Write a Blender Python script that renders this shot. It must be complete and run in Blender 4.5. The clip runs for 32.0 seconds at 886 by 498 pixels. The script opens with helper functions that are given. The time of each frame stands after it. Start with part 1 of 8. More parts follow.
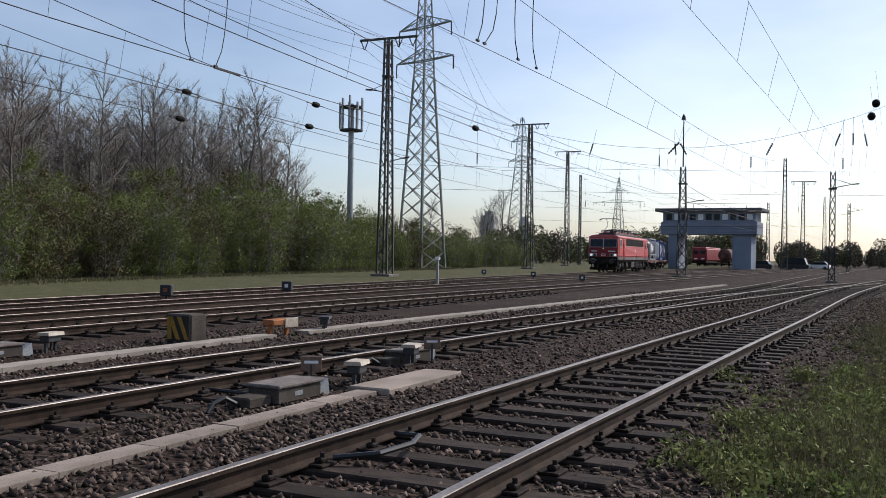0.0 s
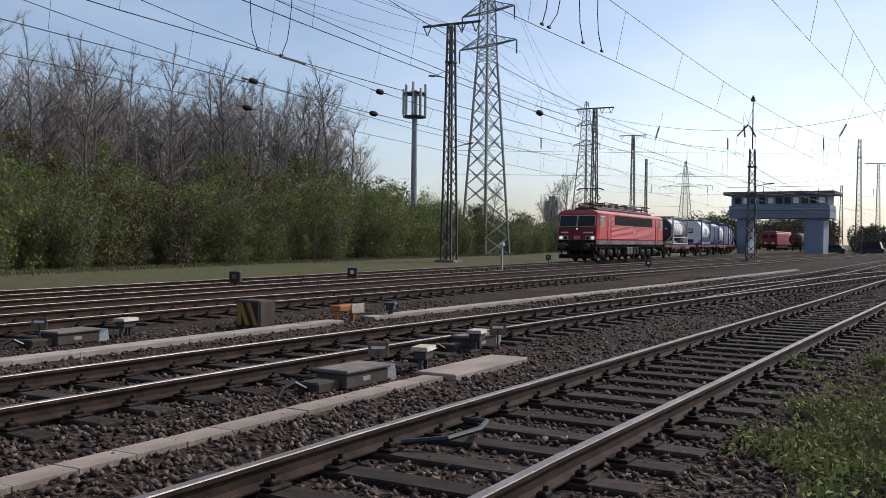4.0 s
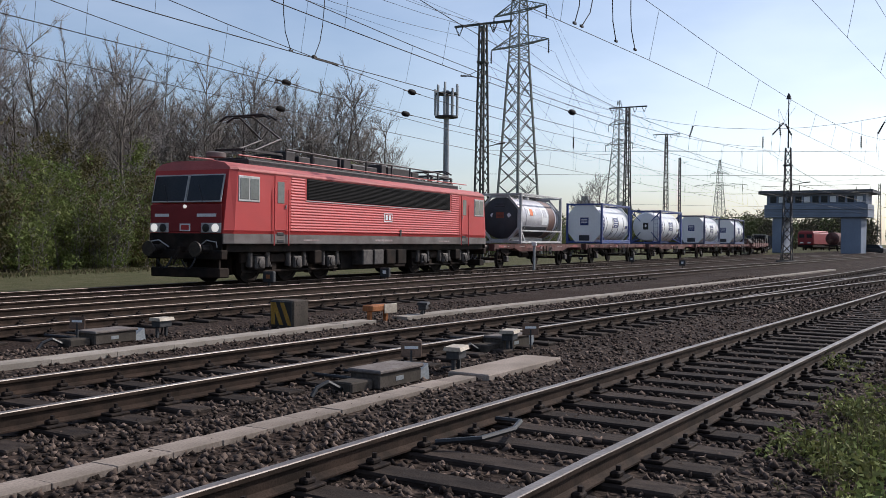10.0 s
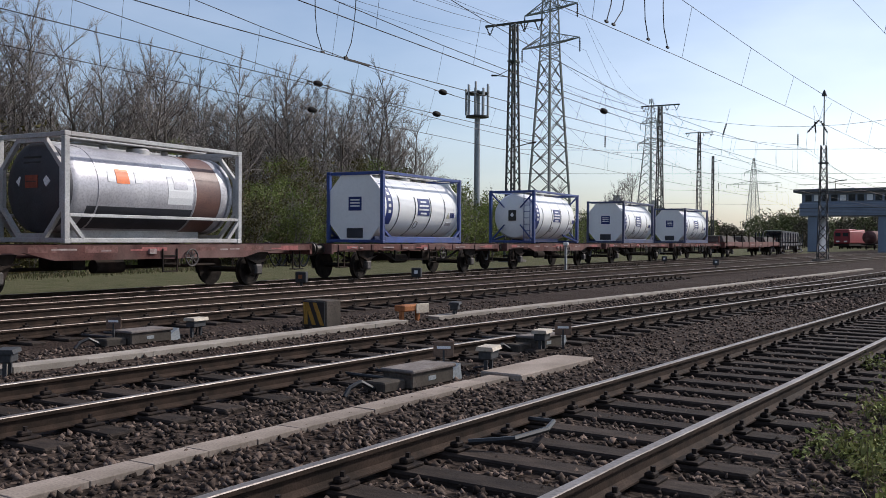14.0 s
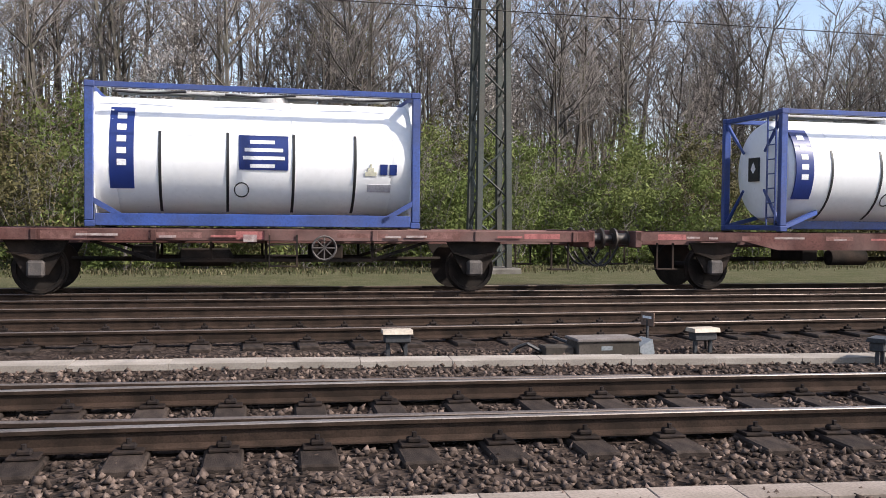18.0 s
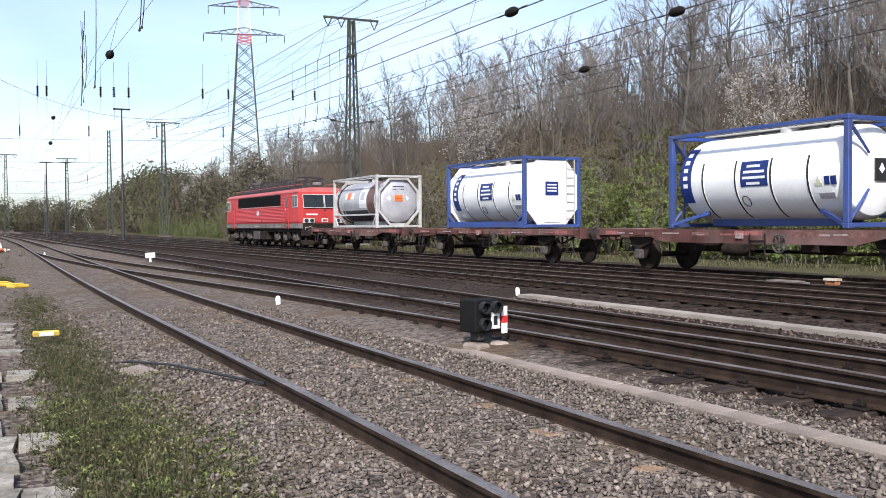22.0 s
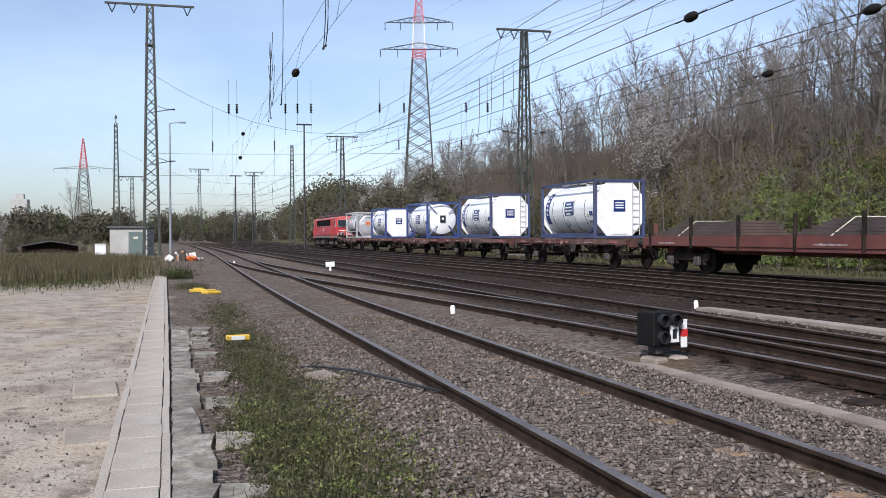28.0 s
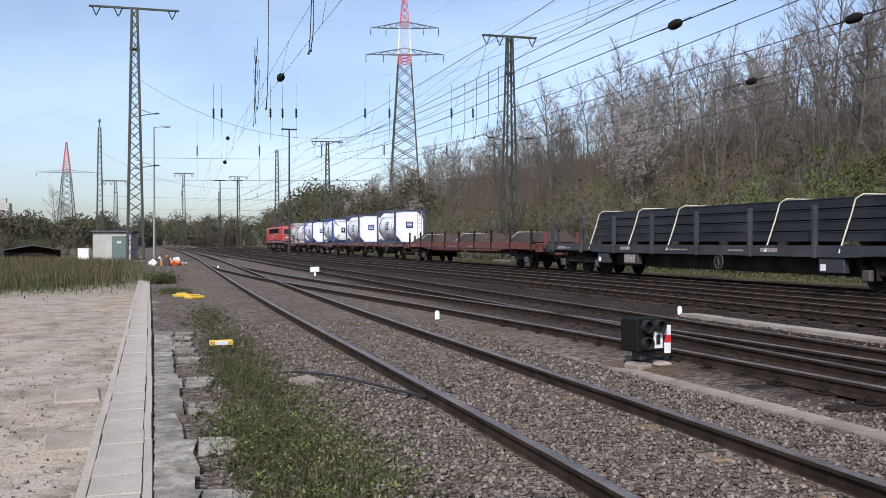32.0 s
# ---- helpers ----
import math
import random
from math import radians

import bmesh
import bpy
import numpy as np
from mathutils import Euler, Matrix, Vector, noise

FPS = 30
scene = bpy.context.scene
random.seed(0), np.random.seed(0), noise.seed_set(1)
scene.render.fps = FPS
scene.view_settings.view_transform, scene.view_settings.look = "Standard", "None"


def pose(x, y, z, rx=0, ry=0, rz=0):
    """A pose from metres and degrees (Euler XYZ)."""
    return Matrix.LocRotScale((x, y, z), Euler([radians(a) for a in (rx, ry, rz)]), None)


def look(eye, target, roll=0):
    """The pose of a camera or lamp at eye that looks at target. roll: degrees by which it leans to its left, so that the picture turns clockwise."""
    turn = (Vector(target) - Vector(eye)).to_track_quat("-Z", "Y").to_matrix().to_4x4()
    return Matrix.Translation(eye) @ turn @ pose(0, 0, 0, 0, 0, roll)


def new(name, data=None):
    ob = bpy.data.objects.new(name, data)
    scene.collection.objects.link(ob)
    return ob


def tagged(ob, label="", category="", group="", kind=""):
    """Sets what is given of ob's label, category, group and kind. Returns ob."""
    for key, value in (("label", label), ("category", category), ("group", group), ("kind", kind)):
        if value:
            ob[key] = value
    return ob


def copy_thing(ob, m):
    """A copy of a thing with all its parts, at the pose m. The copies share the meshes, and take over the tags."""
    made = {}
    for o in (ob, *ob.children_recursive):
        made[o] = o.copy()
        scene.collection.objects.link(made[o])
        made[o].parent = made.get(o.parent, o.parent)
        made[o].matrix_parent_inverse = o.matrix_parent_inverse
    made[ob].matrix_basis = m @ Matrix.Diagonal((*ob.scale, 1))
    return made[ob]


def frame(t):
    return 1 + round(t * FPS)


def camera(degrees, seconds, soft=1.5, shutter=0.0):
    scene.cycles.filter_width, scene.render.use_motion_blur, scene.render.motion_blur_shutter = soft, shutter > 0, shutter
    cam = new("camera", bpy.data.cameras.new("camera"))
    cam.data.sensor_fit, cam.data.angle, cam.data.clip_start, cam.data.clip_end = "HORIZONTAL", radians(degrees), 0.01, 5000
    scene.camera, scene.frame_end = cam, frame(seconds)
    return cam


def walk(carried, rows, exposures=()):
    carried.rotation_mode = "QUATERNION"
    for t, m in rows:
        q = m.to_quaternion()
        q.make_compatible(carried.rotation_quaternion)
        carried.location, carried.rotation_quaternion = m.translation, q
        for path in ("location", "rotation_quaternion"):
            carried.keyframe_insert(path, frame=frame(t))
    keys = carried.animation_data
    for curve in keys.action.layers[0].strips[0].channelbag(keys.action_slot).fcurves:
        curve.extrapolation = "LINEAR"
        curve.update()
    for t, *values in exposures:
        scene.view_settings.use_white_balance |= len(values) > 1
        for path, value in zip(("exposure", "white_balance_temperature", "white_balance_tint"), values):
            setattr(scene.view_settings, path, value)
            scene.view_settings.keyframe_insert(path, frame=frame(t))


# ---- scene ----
LENS = 50.45
REACH = 0.33   # the camera is held this far before the turning body
EYE = 1.53
# seconds, heading, pitch, lean
LOOKS = [
    (0.0, -67.1, 0.38, -0.94), (0.5, -66.85, 0.28, -0.76), (1.0, -66.81, 0.14, -0.89), (1.5, -66.93, -0.07, -0.94),
    (2.0, -66.41, -0.43, -0.92), (2.5, -65.66, -0.45, -0.69), (3.0, -65.05, -0.62, -0.84), (3.5, -64.14, -0.76, -0.7),
    (4.0, -63.22, -0.53, -0.64), (4.5, -63.01, -0.53, -0.71), (6.5, -62.38, -0.8, -0.45), (7.0, -62.28, -0.69, -0.41),
    (7.5, -62.19, -0.69, -0.49), (8.0, -62.01, -0.83, -0.46), (8.5, -61.8, -0.68, -0.4), (9.0, -61.64, -0.71, -0.5),
    (9.5, -61.44, -0.59, -0.44), (10.0, -61.28, -0.55, -0.55), (10.5, -61.18, -0.54, -0.41), (11.0, -61.19, -0.59, -0.51),
    (11.5, -60.88, -0.7, -0.42), (12.0, -60.66, -0.5, -0.5), (12.5, -60.36, -0.77, -0.45), (13.0, -59.8, -0.71, -0.47),
    (13.5, -59.81, -0.57, -0.36), (15.5, -53.61, -0.93, -0.52), (16.0, -50.08, -0.97, -0.44), (16.5, -44.72, -0.78, -0.55),
    (17.0, -35.05, -1.04, -0.49), (18.0, -10.8, -1.68, -0.54), (18.4, -1.19, -1.63, 0.37), (18.7, 8.34, -1.91, -0.21),
    (19.0, 17.41, -1.56, -0.28), (19.5, 30.98, -1.11, -0.76), (20.0, 42.37, -1.28, -0.1), (20.5, 51.82, -0.97, -0.12),
    (21.0, 57.73, -1.32, -0.17), (21.5, 61.55, -1.29, -0.01), (22.0, 64.75, -1.49, 0.37), (22.5, 69.26, -1.55, 0.41),
    (23.0, 70.85, -1.93, 0.19), (23.5, 71.78, -1.78, 0.28), (24.0, 73.01, -1.1, 0.07), (24.5, 73.48, -1.11, 0.42),
    (25.0, 73.65, -1.27, 0.83), (25.5, 73.96, -1.06, 0.85), (27.5, 75.6, -1.49, 0.42), (28.0, 75.13, -0.79, 0.26),
    (28.5, 75.13, -0.57, 0.36), (29.0, 75.1, -0.52, 0.34), (29.5, 74.95, -0.62, 0.38), (30.0, 74.87, -0.8, 0.39),
    (30.5, 74.75, -0.66, 0.32), (31.0, 74.79, -0.7, 0.39), (31.5, 74.45, -0.64, 0.28), (32.0, 74.22, -0.46, 0.07)]
cam = camera(LENS, 32.0, soft=0.85)
walk(cam, [(t, pose(-REACH * math.sin(radians(h)), REACH * math.cos(radians(h)), EYE, 90 + p, r, h)) for t, h, p, r in LOOKS],
     exposures=[(0, -0.32, 6250, 13), (15.0, -0.32, 6250, 13), (16, -0.28, 6300, 13), (17, 0.16, 6450, 14), (18, 0.46, 6480, 14), (18.7, 0.86, 6500, 14), (20.5, 0.74, 6300, 12), (22, 0.3, 6150, 12), (24, 0.05, 6000, 13), (25, -0.06, 6000, 13), (32, -0.18, 6000, 13)])

# ---- light ----
SUN_AZ, SUN_EL = -32.0, 40.0      # degrees from +x, and above the ground
world = bpy.data.worlds.new("sky")
scene.world = world
world.use_nodes = True
wt = world.node_tree
sky = wt.nodes.new("ShaderNodeTexSky")
sky.sky_type, sky.sun_disc = "NISHITA", False
sky.sun_elevation, sky.sun_rotation = radians(SUN_EL), radians(90 - SUN_AZ)
sky.air_density, sky.dust_density, sky.ozone_density = 1.0, 1.4, 2.6
# a thin veil of high cloud whitens the blue
vc, vm, vn = wt.nodes.new("ShaderNodeTexCoord"), wt.nodes.new("ShaderNodeMapping"), wt.nodes.new("ShaderNodeTexNoise")
vm.inputs["Scale"].default_value = (1.2, 1.2, 4.0)
vn.inputs["Scale"].default_value, vn.inputs["Detail"].default_value = 1.6, 7.0
vr, vh, vx = wt.nodes.new("ShaderNodeMapRange"), wt.nodes.new("ShaderNodeHueSaturation"), wt.nodes.new("ShaderNodeMix")
for k, q in (("From Min", 0.35), ("From Max", 0.7), ("To Min", 0.15), ("To Max", 0.75)):
    vr.inputs[k].default_value = q
vh.inputs["Saturation"].default_value, vh.inputs["Value"].default_value = 0.55, 1.5
vx.data_type = "RGBA"
wt.links.new(vc.outputs["Generated"], vm.inputs[0])
wt.links.new(vm.outputs[0], vn.inputs["Vector"])
wt.links.new(vn.outputs["Fac"], vr.inputs["Value"])
wt.links.new(sky.outputs[0], vh.inputs["Color"])
wt.links.new(vr.outputs[0], vx.inputs[0])
wt.links.new(sky.outputs[0], vx.inputs[6])
wt.links.new(vh.outputs[0], vx.inputs[7])
wt.links.new(vx.outputs[2], wt.nodes["Background"].inputs[0])
wt.nodes["Background"].inputs[1].default_value = 0.148
sun = bpy.data.lights.new("sun", "SUN")
sun.energy, sun.angle, sun.color = 5.0, radians(0.6), (1.0, 0.94, 0.85)
sd = Vector((math.cos(radians(SUN_EL)) * math.cos(radians(SUN_AZ)), math.cos(radians(SUN_EL)) * math.sin(radians(SUN_AZ)), math.sin(radians(SUN_EL))))
new("sun", sun).matrix_world = look(sd * 300, (0, 0, 0))


# ---- materials ----
def mat(name, a, b=None, rough=0.7, metal=0.0, scale=6.0, fine=60.0, bump=0.0, dirt=None, dirt_amount=0.35, per=0.0, stretch=(1, 1, 1), grain=1.0):
    """A surface of two mottled colours, fine grain, patches of dirt and, with per, its own tone for each piece."""
    m = bpy.data.materials.new(name)
    m.use_nodes = True
    n, l = m.node_tree.nodes, m.node_tree.links
    p = n["Principled BSDF"]
    b = b or tuple(c * 0.72 for c in a)
    co, mp = n.new("ShaderNodeTexCoord"), n.new("ShaderNodeMapping")
    mp.inputs["Scale"].default_value = stretch
    l.new(co.outputs["Object"], mp.inputs[0])

    def noisy(s, d=4.0):
        t = n.new("ShaderNodeTexNoise")
        t.inputs["Scale"].default_value, t.inputs["Detail"].default_value = s, d
        l.new(mp.outputs[0], t.inputs["Vector"])
        return t.outputs["Fac"]

    def ramp(fac, lo, hi):
        r = n.new("ShaderNodeMapRange")
        r.inputs["From Min"].default_value, r.inputs["From Max"].default_value = lo, hi
        l.new(fac, r.inputs["Value"])
        return r.outputs[0]

    def mix(fac, c1, c2):
        x = n.new("ShaderNodeMix")
        x.data_type = "RGBA"
        if isinstance(fac, float):
            x.inputs[0].default_value = fac
        else:
            l.new(fac, x.inputs[0])
        for k, c in ((6, c1), (7, c2)):
            if isinstance(c, tuple):
                x.inputs[k].default_value = (*c, 1)
            else:
                l.new(c, x.inputs[k])
        return x.outputs[2]

    big, small = noisy(scale), noisy(fine, 3.0)
    col = mix(ramp(big, 0.35, 0.65), a, b)
    col = mix(ramp(small, 0.42, 0.95), col, tuple(c * (1 - 0.45 * grain) for c in b))
    if dirt:
        d = n.new("ShaderNodeMath")
        d.operation = "MULTIPLY"
        d.inputs[1].default_value = dirt_amount
        l.new(ramp(noisy(scale * 0.37, 6.0), 0.45, 0.7), d.inputs[0])
        col = mix(d.outputs[0], col, dirt)
    if per:
        oi, h = n.new("ShaderNodeObjectInfo"), n.new("ShaderNodeHueSaturation")
        v = n.new("ShaderNodeMapRange")
        v.inputs["To Min"].default_value, v.inputs["To Max"].default_value = 1 - per, 1 + per
        l.new(oi.outputs["Random"], v.inputs["Value"])
        l.new(v.outputs[0], h.inputs["Value"])
        l.new(col, h.inputs["Color"])
        col = h.outputs[0]
    l.new(col, p.inputs["Base Color"])
    p.inputs["Metallic"].default_value = metal
    if rough >= 0.75:
        p.inputs["Specular IOR Level"].default_value = 0.12
    rr = n.new("ShaderNodeMapRange")
    rr.inputs["To Min"].default_value, rr.inputs["To Max"].default_value = max(0.03, rough - 0.12), min(1, rough + 0.12)
    l.new(small, rr.inputs["Value"])
    l.new(rr.outputs[0], p.inputs["Roughness"])
    if bump:
        bp = n.new("ShaderNodeBump")
        bp.inputs["Strength"].default_value, bp.inputs["Distance"].default_value = 1.0, bump
        l.new(small, bp.inputs["Height"])
        l.new(bp.outputs[0], p.inputs["Normal"])
    return m


def island(m, lo=0.6, hi=1.4):
    """Lets every loose piece of a joined mesh have its own tone."""
    n, l = m.node_tree.nodes, m.node_tree.links
    p = n["Principled BSDF"]
    src = p.inputs["Base Color"].links[0].from_socket
    g, v, h = n.new("ShaderNodeNewGeometry"), n.new("ShaderNodeMapRange"), n.new("ShaderNodeHueSaturation")
    v.inputs["To Min"].default_value, v.inputs["To Max"].default_value = lo, hi
    l.new(g.outputs["Random Per Island"], v.inputs["Value"])
    l.new(v.outputs[0], h.inputs["Value"])
    l.new(src, h.inputs["Color"])
    l.new(h.outputs[0], p.inputs["Base Color"])
    return m


def glow(name, colour, strength):
    m = mat(name, colour)
    p = m.node_tree.nodes["Principled BSDF"]
    p.inputs["Emission Color"].default_value = (*colour, 1)
    p.inputs["Emission Strength"].default_value = strength
    return m


def leafy(m, amount=0.35):
    """Thin leaves let some light through."""
    n, l = m.node_tree.nodes, m.node_tree.links
    p, out = n["Principled BSDF"], n["Material Output"]
    t, x = n.new("ShaderNodeBsdfTranslucent"), n.new("ShaderNodeMixShader")
    x.inputs[0].default_value = amount
    l.new(p.inputs["Base Color"].links[0].from_socket, t.inputs[0])
    l.new(p.outputs[0], x.inputs[1])
    l.new(t.outputs[0], x.inputs[2])
    l.new(x.outputs[0], out.inputs[0])
    return m


def ground_material():
    """Ballast and cinders along the tracks, grass verge beyond and sand beside the slabs."""
    m = bpy.data.materials.new("ballast_ground")
    m.use_nodes = True
    n, l = m.node_tree.nodes, m.node_tree.links
    p = n["Principled BSDF"]
    co = n.new("ShaderNodeTexCoord")
    vor = n.new("ShaderNodeTexVoronoi")
    vor.inputs["Scale"].default_value = 17.0
    l.new(co.outputs["Object"], vor.inputs["Vector"])

    def noisy(s, d=5.0):
        t = n.new("ShaderNodeTexNoise")
        t.inputs["Scale"].default_value, t.inputs["Detail"].default_value = s, d
        l.new(co.outputs["Object"], t.inputs["Vector"])
        return t.outputs["Fac"]

    def mapped(v, a, b, c=0.0, d=1.0):
        r = n.new("ShaderNodeMapRange")
        for k, q in (("From Min", a), ("From Max", b), ("To Min", c), ("To Max", d)):
            r.inputs[k].default_value = q
        l.new(v, r.inputs["Value"])
        return r.outputs[0]

    def mix(fac, c1, c2):
        x = n.new("ShaderNodeMix")
        x.data_type = "RGBA"
        l.new(fac, x.inputs[0])
        for k, c in ((6, c1), (7, c2)):
            if isinstance(c, tuple):
                x.inputs[k].default_value = (*c, 1)
            else:
                l.new(c, x.inputs[k])
        return x.outputs[2]

    def maths(op, a, b):
        x = n.new("ShaderNodeMath")
        x.operation = op
        for k, q in ((0, a), (1, b)):
            if isinstance(q, float):
                x.inputs[k].default_value = q
            else:
                l.new(q, x.inputs[k])
        return x.outputs[0]

    bw = n.new("ShaderNodeRGBToBW")
    l.new(vor.outputs["Color"], bw.inputs[0])
    stone = mix(mapped(bw.outputs[0], 0.2, 0.8), (0.009, 0.007, 0.006), (0.085, 0.062, 0.05))
    stone = mix(mapped(noisy(0.35), 0.42, 0.62), stone, (0.034, 0.023, 0.018))
    sp = n.new("ShaderNodeSeparateXYZ")
    l.new(co.outputs["Object"], sp.inputs[0])
    wob = maths("MULTIPLY", maths("SUBTRACT", noisy(0.25), 0.5), 5.0)
    # the open end of the yard is dusty and trodden, and painted paler as front-lit
    dusty = mapped(maths("ADD", sp.outputs["X"], maths("MULTIPLY", maths("SUBTRACT", noisy(0.3), 0.5), 6.0)), -1.0, -5.0)
    dust = mix(mapped(bw.outputs[0], 0.2, 0.8), (0.07, 0.056, 0.046), (0.205, 0.168, 0.142))
    dust = mix(mapped(noisy(0.8), 0.5, 0.68), dust, (0.12, 0.088, 0.06))
    near_side = mapped(maths("ADD", sp.outputs["Y"], maths("MULTIPLY", wob, 0.25)), 6.6, 5.6)
    stone = mix(maths("MULTIPLY", dusty, near_side), stone, dust)
    # verge behind the train
    verge = mapped(maths("ADD", sp.outputs["Y"], wob), 22.4, 23.6)
    grass = mix(mapped(noisy(1.3), 0.35, 0.65), (0.135, 0.12, 0.07), (0.085, 0.09, 0.042))
    grass = mix(mapped(noisy(30.0), 0.4, 0.75), grass, (0.03, 0.033, 0.014))
    col = mix(verge, stone, grass)
    # trodden sand and dust on the camera's side
    wob2 = maths("MULTIPLY", maths("SUBTRACT", noisy(0.6), 0.5), 1.2)
    edge = maths("ADD", maths("ADD", sp.outputs["Y"], wob2), maths("MULTIPLY", sp.outputs["X"], -0.03))
    sand = maths("MULTIPLY", mapped(edge, 0.25, -0.1), mapped(sp.outputs["X"], -1.0, -3.0))
    sandc = mix(mapped(noisy(0.45), 0.42, 0.68), (0.42, 0.365, 0.30), (0.44, 0.355, 0.25))
    sandc = mix(mapped(noisy(1.6, 9.0), 0.42, 0.7), sandc, (0.235, 0.195, 0.15))
    sandc = mix(mapped(noisy(5.0, 6.0), 0.55, 0.68), sandc, (0.2, 0.165, 0.13))
    sandc = mix(mapped(noisy(45.0, 3.0), 0.52, 0.72), sandc, (0.12, 0.105, 0.09))
    sandc = mix(mapped(noisy(28.0, 2.0), 0.62, 0.72), sandc, (0.46, 0.42, 0.36))
    # rough grass beyond the sand
    field = mapped(maths("ADD", sp.outputs["X"], maths("MULTIPLY", maths("SUBTRACT", noisy(0.2), 0.5), 14.0)), -29.0, -41.0)
    fieldc = mix(mapped(noisy(0.9, 8.0), 0.35, 0.65), (0.095, 0.09, 0.045), (0.16, 0.132, 0.085))
    sandc = mix(field, sandc, fieldc)
    col = mix(sand, col, sandc)
    l.new(col, p.inputs["Base Color"])
    p.inputs["Roughness"].default_value = 0.95
    p.inputs["Specular IOR Level"].default_value = 0.08
    bp = n.new("ShaderNodeBump")
    bp.inputs["Strength"].default_value, bp.inputs["Distance"].default_value = 1.0, 0.035
    rough = maths("ADD", maths("MULTIPLY", vor.outputs["Distance"], maths("SUBTRACT", 1.0, sand)), maths("MULTIPLY", noisy(30.0, 4.0), 0.35))
    l.new(rough, bp.inputs["Height"])
    l.new(bp.outputs[0], p.inputs["Normal"])
    return m


GROUND = ground_material()
RAIL_TOP = mat("worn_rail_head", (0.29, 0.255, 0.23), (0.19, 0.16, 0.14), 0.5, 0.65, 3, 40)
DULL_TOP = mat("dull_rail_head", (0.19, 0.155, 0.13), (0.12, 0.09, 0.075), 0.5, 0.5, 3, 40)
RAIL = mat("rusty_rail", (0.05, 0.032, 0.023), (0.022, 0.015, 0.011), 0.8, 0.0, 5, 70, 0.002)
TIMBER = mat("tarred_timber", (0.055, 0.041, 0.033), (0.024, 0.018, 0.015), 0.85, 0, 3, 30, 0.004, per=0.3, stretch=(4, 1, 4))
CHAIR = mat("rusty_fastening", (0.036, 0.026, 0.021), (0.02, 0.016, 0.015), 0.8, 0.3, 9, 60, 0.003, per=0.25)
CONCRETE = mat("weathered_concrete", (0.33, 0.275, 0.235), (0.25, 0.205, 0.17), 0.9, 0, 2.0, 50, 0.003, (0.13, 0.11, 0.09), 0.5, per=0.12)
OLD_CONCRETE = mat("dirty_concrete", (0.22, 0.205, 0.18), (0.13, 0.12, 0.105), 0.92, 0, 2.5, 40, 0.004, (0.08, 0.07, 0.06), 0.5, per=0.2)
STONE = island(mat("ballast_stone", (0.125, 0.092, 0.075), (0.05, 0.036, 0.029), 0.9, 0, 9, 50, 0.004), 0.2, 1.9)
# paler copy of the stone: dust, plus front light put into the colour
STONE_DUSTY_LIT = island(mat("dusty_ballast_stone", (0.215, 0.18, 0.154), (0.115, 0.094, 0.079), 0.92, 0, 9, 50, 0.004), 0.5, 1.5)


